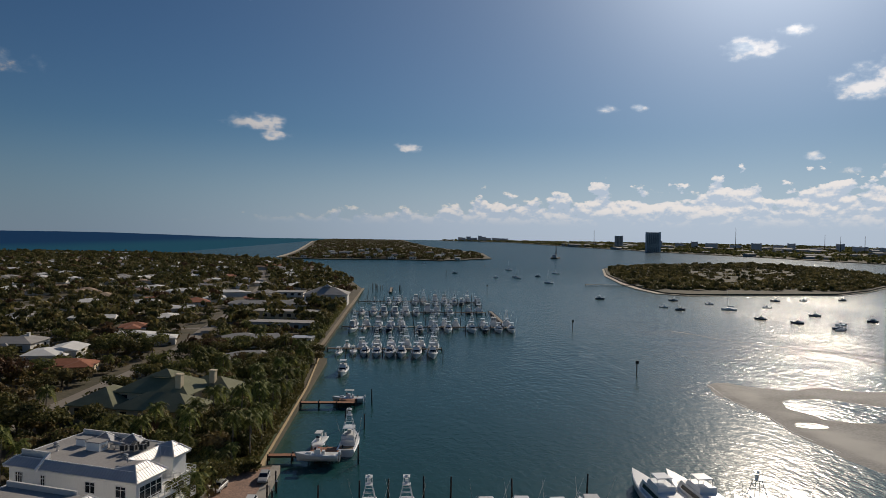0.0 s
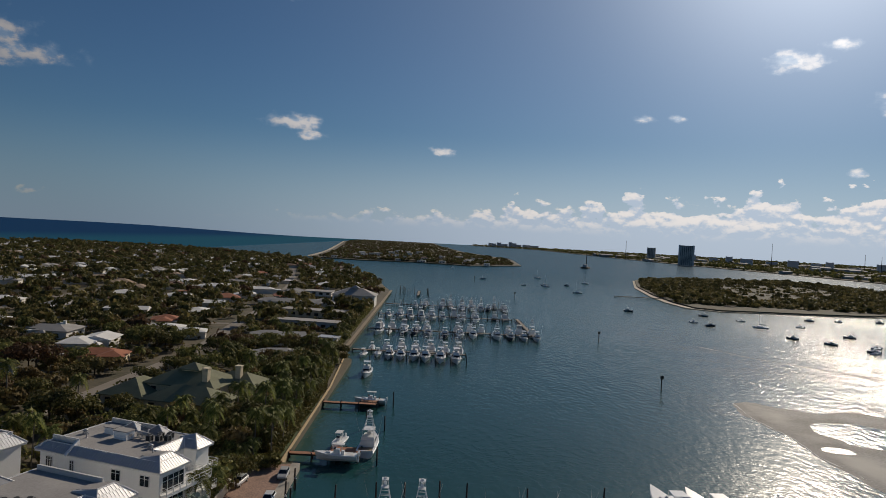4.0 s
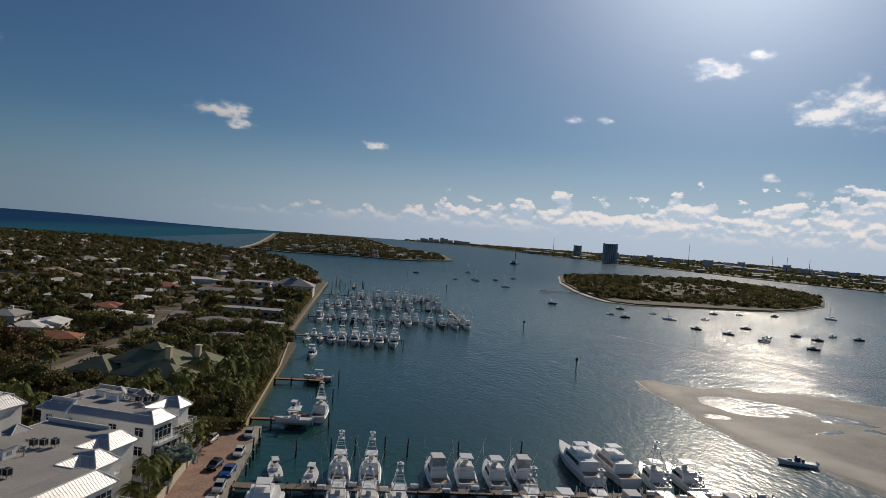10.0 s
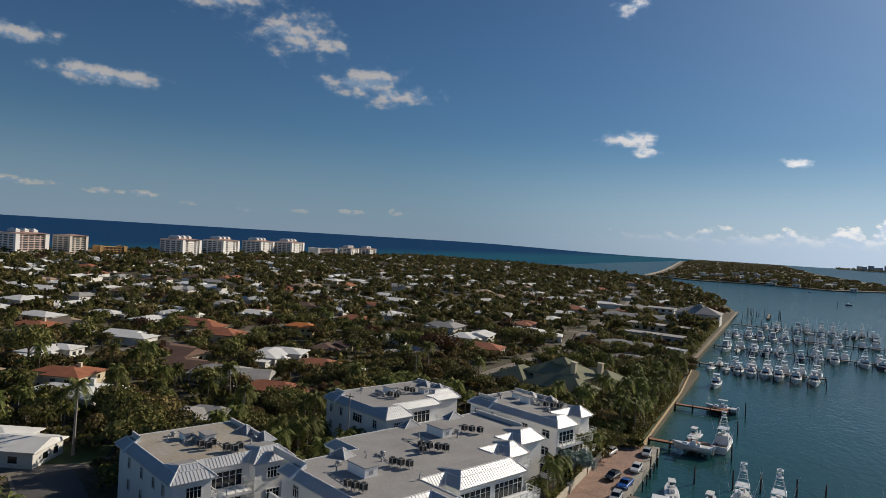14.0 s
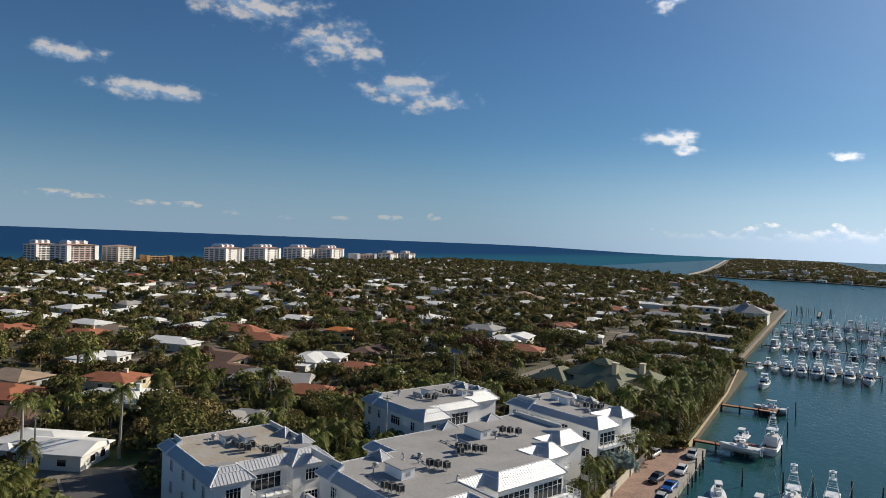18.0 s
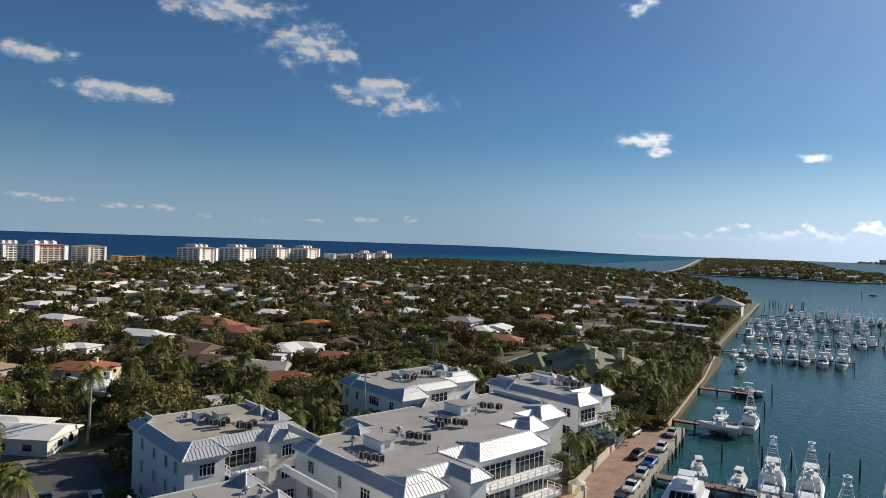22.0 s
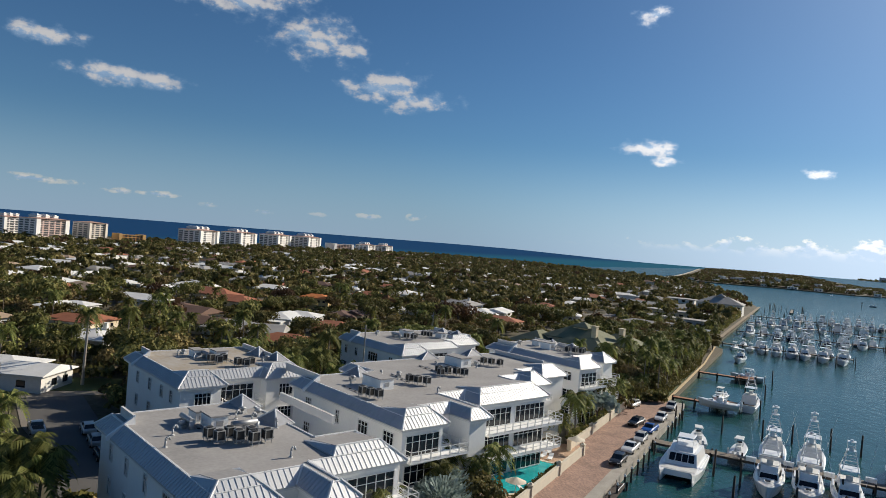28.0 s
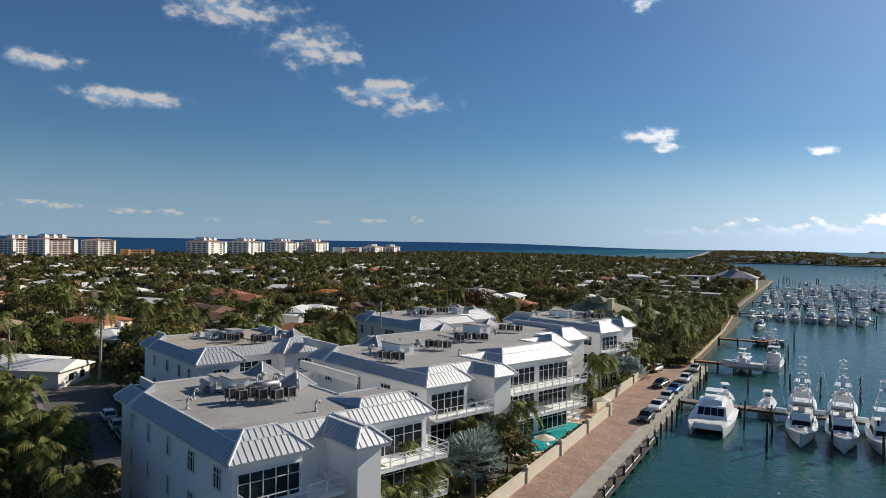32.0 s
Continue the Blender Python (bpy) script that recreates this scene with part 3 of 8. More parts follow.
def white_window(parent, c, axis, out, w, h, z0, bars=2):
    """A white-framed window on a wall: frame, panes. c: middle of the foot on the wall."""
    ax, ou = Vector((*axis, 0)), Vector((*out, 0))
    c = Vector((c[0], c[1], z0))
    bm = bmesh.new()

    def slab(s0, s1, za, zb, d0, d1):
        q = [c + ax * s0 + ou * d0, c + ax * s1 + ou * d0, c + ax * s1 + ou * d1, c + ax * s0 + ou * d1]
        hexa(bm, [v + Vector((0, 0, za)) for v in q], [v + Vector((0, 0, zb)) for v in q])

    t = 0.09
    rings = []
    for d in (0.0, 0.12):
        for s0, z0_, s1, z1_ in ((-w / 2, 0, w / 2, h), (-w / 2 + t, t, w / 2 - t, h - t)):
            rings.append([bm.verts.new(c + ax * s + ou * d + Vector((0, 0, z))) for s, z in ((s0, z0_), (s1, z0_), (s1, z1_), (s0, z1_))])
    back_o, back_i, front_o, front_i = rings
    for i in range(4):
        j = (i + 1) % 4
        for p, q in ((front_o, front_i), (front_i, back_i), (back_o, front_o), (back_i, back_o)):
            bm.faces.new((p[i], p[j], q[j], q[i]))
    bmesh.ops.recalc_face_normals(bm, faces=bm.faces[:])
    fr = part("window", bm, FRAMEWHITE, parent)
    for k in range(1, bars + 1):
        bm = bmesh.new()
        s = -w / 2 + w * k / (bars + 1)
        slab(s - 0.035, s + 0.035, t, h - t, 0.0, 0.09)
        bmesh.ops.recalc_face_normals(bm, faces=bm.faces[:])
        part("mullion", bm, FRAMEWHITE, fr)
    bm = bmesh.new()
    slab(-w / 2 + t, w / 2 - t, h * 0.66, h * 0.66 + 0.06, 0.0, 0.08)
    bmesh.ops.recalc_face_normals(bm, faces=bm.faces[:])
    part("transom", bm, FRAMEWHITE, fr)
    for k in range(bars + 1):
        bm = bmesh.new()
        slab(-w / 2 + w * k / (bars + 1) + 0.05, -w / 2 + w * (k + 1) / (bars + 1) - 0.05, t, h - t, 0.005, 0.035)
        bmesh.ops.recalc_face_normals(bm, faces=bm.faces[:])
        part("pane", bm, GLASS, fr)
    return fr


def glass_doors(parent, c, axis, out, w, h, z0):
    return white_window(parent, c, axis, out, w, h, z0, bars=max(2, int(w / 0.95)) - 1)


def balcony(parent, x0, x1, y0, y1, z):
    """A slab with white rails of posts, top rail and glass-dark gaps on its three open sides; it opens towards +x."""
    bm = bmesh.new()
    box(bm, x0, x1, y0, y1, z - 0.28, z)
    slab = part("balcony", bm, STUCCO, parent)
    bm = bmesh.new()
    sides = [((x0, y0), (x1, y0)), ((x1, y0), (x1, y1)), ((x1, y1), (x0, y1))]
    for a, b in sides:
        a, b = Vector(a), Vector(b)
        d = (b - a)
        n = max(1, round(d.length / 1.5))
        for k in range(n + 1):
            p = a + d * k / n
            box(bm, p.x - 0.05, p.x + 0.05, p.y - 0.05, p.y + 0.05, z, z + 1.08)
        for zz in (0.10, 0.56, 1.04):
            obox(bm, (a + b) / 2, d.normalized(), d.length, 0.06, z + zz, z + zz + 0.06)
    part("railing", bm, FRAMEWHITE, slab)
    return slab


def white_building(origin, outline, balconies, windows, doors, label, hips=(), fins=()):
    root = empty("apartment_building", pose(*origin, 0, 0, ROT), label, "building", "white apartment buildings")
    walls = inset(outline, 0.6)
    bm = bmesh.new()
    prism(bm, walls, 0.6, EAVE + 0.05)
    bm.normal_update()
    bmesh.ops.triangulate(bm, faces=bm.faces[:], ngon_method="EAR_CLIP")
    bmesh.ops.recalc_face_normals(bm, faces=bm.faces[:])
    part("wall", bm, STUCCO, root)
    top = inset(outline, 1.3)
    n = len(outline)
    for i in range(n):
        j = (i + 1) % n
        bm = bmesh.new()
        skirt_face(bm, outline[i], outline[j], top[i], top[j], EAVE, EAVE + RISE)
        bmesh.ops.recalc_face_normals(bm, faces=bm.faces[:])
        part("roof_panel", bm, METALROOF, root)
    # soffit and gutter under the eave
    bm = bmesh.new()
    prism(bm, inset(outline, 0.05), EAVE - 0.3, EAVE - 0.02)
    bm.normal_update()
    bmesh.ops.triangulate(bm, faces=bm.faces[:], ngon_method="EAR_CLIP")
    part("fascia", bm, FRAMEWHITE, root)
    bm = bmesh.new()
    prism(bm, top, EAVE + RISE - 0.6, EAVE + RISE - 0.12)
    bm.normal_update()
    bmesh.ops.triangulate(bm, faces=bm.faces[:], ngon_method="EAR_CLIP")
    part("flat_roof", bm, STAINEDROOF if "stained" in label else FLATROOF, root, "grey membrane flat roof")
    # ridge caps on every hip and along the top edge
    for i in range(n):
        j = (i + 1) % n
        bm = bmesh.new()
        tube(bm, (*outline[i], EAVE + 0.05), (*top[i], EAVE + RISE + 0.05), 0.11, n=5)
        part("ridge_cap", bm, FRAMEWHITE, root)
    bm = bmesh.new()
    for i in range(n):
        j = (i + 1) % n
        d = (Vector(top[j]) - Vector(top[i]))
        if d.length > 0.3:
            obox(bm, (Vector(top[i]) + Vector(top[j])) / 2, d.normalized(), d.length, 0.2, EAVE + RISE - 0.3, EAVE + RISE - 0.01)
    part("roof_edge", bm, FRAMEWHITE, root)
    # the hips that rise above the flat roof: xr, y0, y1, how far they reach back
    for xr, y0, y1, back in hips:
        z0, z1, a, t = EAVE + RISE, EAVE + RISE + 0.62, 1.3, 0.72
        lo = [(xr - back, y0 + a, z0), (xr - a, y0 + a, z0), (xr - a, y1 - a, z0), (xr - back, y1 - a, z0)]
        hi = [(xr - back, y0 + a + t, z0), (xr - a - t, y0 + a + t, z1), (xr - a - t, y1 - a - t, z1), (xr - back, y1 - a - t, z0)]
        bm = bmesh.new()
        skirt_face(bm, lo[1][:2], lo[2][:2], hi[1][:2], hi[2][:2], z0, z1)
        bmesh.ops.recalc_face_normals(bm, faces=bm.faces[:])
        part("roof_panel", bm, METALROOF, root)
        for p, q, r, w in ((lo[0], lo[1], hi[1], hi[0]), (lo[2], lo[3], hi[3], hi[2])):
            bm = bmesh.new()
            quad = [Vector(v) for v in (p, q, r, w)]
            hexa(bm, [v - Vector((0, 0, 0.14)) for v in quad], quad)
            n = max(2, int(abs(q[0] - p[0]) / 0.5))
            for k in range(1, n):
                foot, head_ = quad[0].lerp(quad[1], k / n), quad[3].lerp(quad[2], k / n)
                if head_.z - foot.z > 0.05:
                    tube(bm, foot + Vector((0, 0, 0.02)), head_ + Vector((0, 0, 0.02)), 0.03, n=4)
            bmesh.ops.recalc_face_normals(bm, faces=bm.faces[:])
            part("roof_panel", bm, METALROOF, root)
        bm = bmesh.new()
        hexa(bm, [Vector(p) - Vector((0, 0, 0.12)) for p in hi], [Vector(p) + Vector((0, 0, 0.03)) for p in hi])
        part("hip_top", bm, FLATROOF, root, "grey membrane ramp behind the hip")
        for p, q in ((lo[1], hi[1]), (lo[2], hi[2]), (hi[1], hi[2])):
            bm = bmesh.new()
            tube(bm, p, q, 0.09, n=5)
            part("ridge_cap", bm, FRAMEWHITE, root)
    # white fins that break the roof along the shaded side
    for x in fins:
        bm = bmesh.new()
        hexa(bm, [(x - 0.18, -0.35, EAVE - 0.25), (x + 0.18, -0.35, EAVE - 0.25), (x + 0.18, 2.2, EAVE + 0.4), (x - 0.18, 2.2, EAVE + 0.4)],
             [(x - 0.18, -0.35, EAVE + 0.1), (x + 0.18, -0.35, EAVE + 0.1), (x + 0.18, 2.2, EAVE + RISE + 0.75), (x - 0.18, 2.2, EAVE + RISE + 0.75)])
        part("fin", bm, STUCCO, root)
        bm = bmesh.new()
        box(bm, min(p[0] for p in outline) + 1.4, x, 2.0, 2.25, EAVE + RISE - 0.3, EAVE + RISE + 0.75)
        part("parapet", bm, PARAPET, root)
    # low parapet along the rear edge
    back = max(p[1] for p in outline) - 1.5
    bm = bmesh.new()
    box(bm, min(p[0] for p in outline) + 1.5, min(p[0] for p in outline) + 13, back - 0.15, back + 0.15, EAVE + RISE - 0.3, EAVE + RISE + 0.6)
    part("parapet", bm, PARAPET, root)
    for b in balconies:
        for z in FLOORS[1:]:
            balcony(root, *b, z)
    for (x, y, ax, out, w, h, zs, bars) in windows:
        for z in zs:
            white_window(root, (x, y), ax, out, w, h, z, bars)
    for (x, y, ax, out, w) in doors:
        for z in FLOORS:
            glass_doors(root, (x, y), ax, out, w, 2.45, z + 0.06)
    return root


NORTH = ((1, 0), (0, -1))
EAST = ((0, 1), (1, 0))
WEST = ((0, -1), (-1, 0))
WZ = (2.4, 5.75, 9.0)


def nwin(xs, y=0.6, w=1.5, h=1.7, bars=2, zs=WZ):
    return [(x, y, *NORTH, w, h, zs, bars) for x in xs]


def ewin(x, ys, w=1.5, h=1.7, bars=2, zs=WZ):
    return [(x, y, *EAST, w, h, zs, bars) for y in ys]


B1_OUT = [(0, 0), (0, 6.7), (-2.4, 6.7), (-2.4, 9.0), (2.2, 9.0), (2.2, 12.4), (-3.0, 12.4), (-3.0, 21.3), (-11.5, 21.3), (-11.5, 16.6), (-26.8, 16.6), (-26.8, 0)]
B2_OUT = [(0, 0), (0, 7.2), (-3.4, 7.2), (-3.4, 10), (0.4, 10), (0.4, 14), (-7.5, 14), (-7.5, 16.5), (-4.6, 16.5), (-4.6, 31), (-12.5, 31), (-12.5, 33), (-10.0, 33), (-10.0, 38), (-15.5, 38), (-15.5, 40.0),
          (-13.6, 40.0), (-13.6, 46.8), (-31, 46.8), (-31, 12), (-25, 12), (-25, 0)]
B5_OUT = [(0, 0), (0, 6.5), (-5.0, 6.5), (-5.0, 11), (-2.6, 11), (-2.6, 15.2), (-24, 15.2), (-24, 0)]
B3_OUT = [(0, 0), (0, 6.6), (-3.2, 6.6), (-3.2, 12.6), (-1.4, 12.6), (-1.4, 19.6), (-21.6, 19.6), (-21.6, 0)]
B4_OUT = [(0, 0), (0, 7), (-4.2, 7), (-4.2, 18), (-6.5, 18), (-6.5, 26), (-21, 26), (-21, 0)]

white_building((-15.1, -118.3, 0), B1_OUT, [(-3.0, 0.9, 1.0, 8.9), (-3.8, -0.8, 12.9, 21.0)], nwin((-3, -8)) + nwin((-13, -18, -22.6), w=0.9, bars=1) + ewin(1.4, ()),
               [(-0.6, 3.4, *EAST, 5.0), (-3.6, 17.0, *EAST, 6.4)], "white stucco three-storey apartment building with standing-seam metal mansard roof",
               ((0, 0, 6.7, 5.5), (-3.0, 12.4, 21.3, 6.5)), (-21.6,))
white_building((-16.2, -89.4, 0), B2_OUT, [(-4.0, 0.8, 0.9, 9.6), (-5.2, -2.6, 16.6, 31.6), (-15.0, -12.2, 33, 41)],
               nwin((-3, -8), w=2.0) + nwin((-13.5,), w=0.9, bars=1) + nwin((-20.5,), w=1.5),
               [(-0.6, 3.6, *EAST, 5.0), (-5.2, 20.2, *EAST, 6.4), (-5.2, 27.3, *EAST, 6.2)], "long white stucco apartment building with stacked balconies facing the pool",
               ((0, 0, 7.2, 5.5), (-4.6, 16.5, 31, 6), (-10, 33, 38, 5), (-13.6, 40, 46.8, 5.5)), (-20.8,))
white_building((-13.0, -33.6, 0), B5_OUT, [(-5.2, 0.6, 0.8, 10.6), (-3.4, -1.6, 11.2, 15)], nwin((-3.2, -8.5), w=1.8, bars=1) + nwin((-17,), w=0.9, bars=1) + nwin((-21.5,), w=1.4),
               [(-0.6, 3.4, *EAST, 4.6)], "white stucco apartment building by the end of the brick promenade",
               ((0, 0, 6.5, 5), (-2.6, 11, 15.2, 4.5)), (-17.5,))
white_building((-46.5, -93.6, 0), B3_OUT, [(-3.6, -0.8, 7.0, 12.3)], nwin((-3.5, -7, -11.5, -16.5), w=1.0, bars=1) + ewin(-0.6, (3.5,), w=2.2, bars=3) + ewin(-2.0, (16.2,), w=2.2, bars=3),
               [(-3.8, 9.6, *EAST, 5.0)], "white stucco apartment building with a stained flat roof",
               ((0, 0, 6.6, 5.5), (-1.4, 12.6, 19.6, 6)), (-17.0,))
white_building((-41.0, -49.2, 0), B4_OUT, [(-4.8, -1.2, 7.4, 17.6)], nwin((-4,), w=1.2, bars=1) + nwin((-9.5,), w=3.0, bars=3) + nwin((-15, -18.5), w=1.0, bars=1) + ewin(-0.6, (3.5,), w=2.2, bars=3),
               [(-4.8, 12, *EAST, 6.6)], "white stucco apartment building among palms behind the front row",
               ((0, 0, 7, 5.5), (-6.5, 18, 26, 6)), (-16.5,))


# ---- promenade, wall and pool ----
def slab(name, poly, z0, z1, material, label, category, kind="structure"):
    bm = bmesh.new()
    prism(bm, poly, z0, z1)
    bm.normal_update()
    bmesh.ops.triangulate(bm, faces=bm.faces[:], ngon_method="EAR_CLIP")
    bmesh.ops.recalc_face_normals(bm, faces=bm.faces[:])
    return tagged(part(name, bm, material, None), label, category, "", kind)


DECK = 1.42
slab("seawall", [(-1.5, -240), (0.05, -240), (0.05, 3.3), (-1.5, 3.3)], -0.8, DECK + 0.02, CONCRETE, "pale concrete seawall cap along the promenade", "seawall")
slab("promenade", [(-9.2, -240), (-1.5, -240), (-1.5, 2.5), (-9.2, 1)], 1.0, DECK, PAVERBASE, "reddish brick-paved promenade beside the seawall", "pavement")
slab("seawall_2", [(-3.85, 3.3), (-3.45, 3.3), (-4.0, 70), (-6.3, 118), (-6.7, 118), (-4.4, 70)], -0.8, 1.75, OCHREWALL, "narrow ochre seawall along the garden shore", "seawall")


def property_wall():
    root = empty("boundary_wall", pose(0, 0, 0), "cream rendered boundary wall with square pillars along the promenade", "wall")
    for x, y0, y1 in ((-7.0, -240, -50), (-9.4, -49, -12)):
        n = int((y1 - y0) / 11)
        for k in range(n):
            a, b = y0 + (y1 - y0) * k / n, y0 + (y1 - y0) * (k + 1) / n
            bm = bmesh.new()
            box(bm, x - 0.12, x + 0.12, a + 0.3, b - 0.3, 1.2, 2.75)
            box(bm, x - 0.2, x + 0.2, a + 0.3, b - 0.3, 2.75, 2.87)
            part("panel", bm, WALLCREAM, root)
        for k in range(n + 1):
            a = y0 + (y1 - y0) * k / n
            bm = bmesh.new()
            box(bm, x - 0.32, x + 0.32, a - 0.32, a + 0.32, 1.2, 3.05)
            box(bm, x - 0.42, x + 0.42, a - 0.42, a + 0.42, 3.05, 3.2)
            box(bm, x - 0.3, x + 0.3, a - 0.3, a + 0.3, 3.2, 3.4, 0, 0.2)
            part("pillar", bm, WALLCREAM, root)


property_wall()
POOL = [(-14.6, -62.0), (-12.8, -57.4), (-8.7, -57.4), (-8.7, -71.6), (-11.2, -75.2), (-14.8, -70.0)]
TERR = [(-17.5, -78), (-7.3, -78), (-7.3, -45), (-17.5, -48)]
slab("pool_terrace", TERR, 0.9, 1.45, TERRACE, "warm terracotta-coloured pool terrace", "terrace")


def pool():
    root = empty("swimming_pool", pose(0, 0, 0), "angular turquoise swimming pool with pale coping", "pool")
    bm = bmesh.new()
    P = POOL[::-1]
    P = P if sum(P[i - 1][0] * P[i][1] - P[i][0] * P[i - 1][1] for i in range(len(P))) > 0 else P[::-1]
    prism(bm, P, 1.3, 1.47)
    part("pool_water", bm, POOLWATER, root)
    out = inset(P, -0.45)
    for i in range(len(P)):
        j = (i + 1) % len(P)
        bm = bmesh.new()
        hexa(bm, [(*P[i], 1.3), (*out[i], 1.3), (*out[j], 1.3), (*P[j], 1.3)], [(*P[i], 1.56), (*out[i], 1.56), (*out[j], 1.56), (*P[j], 1.56)])
        bmesh.ops.recalc_face_normals(bm, faces=bm.faces[:])
        part("coping", bm, WALLCREAM, root)


pool()


# ---- docks ----
def dock(x0, x1, y, w, z=1.15, name="dock", label="weathered grey timber dock on dark piles", material=None, piles=4.5, along="x"):
    """A plank deck on stringers and piles, from x0 to x1 at y (or the other way round)."""
    root = empty(name, pose(0, 0, 0) if along == "x" else pose(0, 0, 0, 0, 0, 90), label, "dock")
    sgn = 1 if along == "x" else -1
    yy = y * sgn
    material = material or WOOD
    bm = bmesh.new()
    for s in (-w / 2 + 0.1, 0, w / 2 - 0.1):
        box(bm, x0, x1, yy + s - 0.09, yy + s + 0.09, z - 0.38, z - 0.07)
    part("stringer", bm, PILE, root)
    n = max(2, int((x1 - x0) / 1.2))
    bm = bmesh.new()
    for k in range(n):
        a, b = x0 + (x1 - x0) * k / n, x0 + (x1 - x0) * (k + 1) / n
        jig = random.uniform(-0.05, 0.05)
        box(bm, a + 0.02, b - 0.02, yy - w / 2 + jig, yy + w / 2 + jig, z - 0.06, z + random.uniform(-0.01, 0.01))
    tagged(part("decking", bm, material, root), kind="stuff")
    m = max(1, int((x1 - x0) / piles))
    bm = bmesh.new()
    tube(bm, (0, 0, -1.2), (0, 0, z + 0.45), 0.16, 0.14, 7)
    pile = part("post", bm, PILE, root)
    me, first = pile.data, True
    for k in range(m + 1):
        for s in (-1, 1):
            px, py = x0 + (x1 - x0) * k / m, yy + s * (w / 2 + 0.12)
            ob = pile if first else shared("post", me, root)
            ob.location = (px, py, random.uniform(-0.25, 0.1))
            first = False
    return root


dock(0.3, 102, -31.5, 2.4)
dock(-3.4, 10.8, 9.5, 1.5, 1.5, "private_dock", "reddish timber private dock with a boat lift", REDWOOD)
dock(-3.4, 11.0, 52.5, 1.6, 1.5, "private_dock", "reddish timber private dock", REDWOOD)
dock(4.5, 11.0, 12.4, 4.2, 1.5, "private_dock", "reddish timber dock platform beside the lift", REDWOOD, 3.0)
dock(6.5, 11.2, 56.0, 4.0, 1.5, "private_dock", "reddish timber dock platform", REDWOOD, 3.0)
for y, x1 in ((140, 39), (203, 76), (266, 72), (326, 74)):
    dock(-6, x1, y, 1.8, 1.1, "marina_dock", "grey timber marina pier lined with moored boats", None, 7.0)
dock(197, 272, 75.5, 1.8, 1.1, "marina_dock", "grey timber marina pier head", None, 7.0, "y")
dock(395, 440, 14.0, 1.8, 1.3, "marina_dock", "grey timber pier at the end of the marina", None, 7.0, "y")


def mooring_pile():
    root = empty("mooring_pile", pose(0, 0, 0), "tall dark timber mooring pile standing in the water", "pile", "mooring piles")
    bm = bmesh.new()
    tube(bm, (0, 0, -1.5), (0.06, 0.03, 3.9), 0.19, 0.15, 8)
    tube(bm, (0.06, 0.03, 3.9), (0.06, 0.03, 4.05), 0.155, 0.03, 8)
    part("post", bm, PILE, root)
    return root


pile0 = mooring_pile()
pile0.matrix_world = pose(14.7, -52.5, 0)
PILES = [(14.9, -43), (22.2, -50), (22.2, -42), (28.0, -50), (28.0, -42), (33.6, -50), (11.0, -41), (16.3, -12), (9.3, -13), (21.2, -10.5), (27.4, -10.5), (32.2, -10), (57.2, -8), (10.0, 34), (14.6, 33), (14.8, 8), (15.3, 56), (46.8, -50),
         (53, -50), (59, -50), (64.6, -50), (70.5, -50), (76, -50), (42.8, -12), (0.9, -14), (0.9, -6), (2.8, 118), (27, 122), (32.5, 118), (38.5, 121), (10, 128), (16, 128), (21.5, 126)]
for x, y in PILES:
    copy_thing(pile0, pose(x, y, random.uniform(-0.5, 0.3), random.uniform(-1.5, 1.5), random.uniform(-1.5, 1.5), random.uniform(0, 360)))
for y in (203, 266, 326):
    for k in range(13):
        for s in (-1, 1):
            copy_thing(pile0, pose(-1 + 6 * k, y + s * random.uniform(13, 15), random.uniform(-0.5, 0.5)))
for k in range(16):
    copy_thing(pile0, pose(random.uniform(-4, 24), random.uniform(392, 440), random.uniform(-0.3, 1.6)))


def seawall_fenders():
    """Piles with pale caps and rails along the outer face of the promenade."""
    root = empty("mooring_rail", pose(0, 0, 0), "row of dark piles with white caps along the seawall", "railing")
    bm = bmesh.new()
    tube(bm, (0, 0, -1.5), (0, 0, 2.05), 0.15, 0.14, 7)
    post = part("post", bm, PILE, root)
    bm = bmesh.new()
    tube(bm, (0, 0, 2.05), (0, 0, 2.22), 0.2, 0.2, 8)
    tube(bm, (0, 0, 2.22), (0, 0, 2.42), 0.2, 0.03, 8)
    cap = part("cap", bm, FRAMEWHITE, root)
    bm = bmesh.new()
    tube(bm, (0, 0, 1.15), (0, 4.2, 1.15), 0.06, n=6)
    rail = part("rail", bm, FRAMEWHITE, root)
    for k in range(26):
        y = -112 + 4.2 * k
        if -36 < y < -27:
            continue
        for src, nm in ((post, "post"), (cap, "cap"), (rail, "rail")):
            if nm == "rail" and (y > -58 or k % 3 == 2):
                continue
            ob = src if k == 0 else shared(nm, src.data, root)
            ob.location = (1.25, y, 0)


seawall_fenders()


# ---- boats ----
def loft(bm, rows, mi=0, close=True):
    """Skins rows of points of equal number; caps both ends."""
    vs = [[bm.verts.new(p) for p in r] for r in rows]
    m = len(rows[0])
    for a, b in zip(vs, vs[1:]):
        for k in range(m if close else m - 1):
            j = (k + 1) % m
            try:
                bm.faces.new((a[k], a[j], b[j], b[k])).material_index = mi
            except ValueError:
                pass
    if close:
        bm.faces.new(vs[0]).material_index = mi
        bm.faces.new(vs[-1][::-1]).material_index = mi


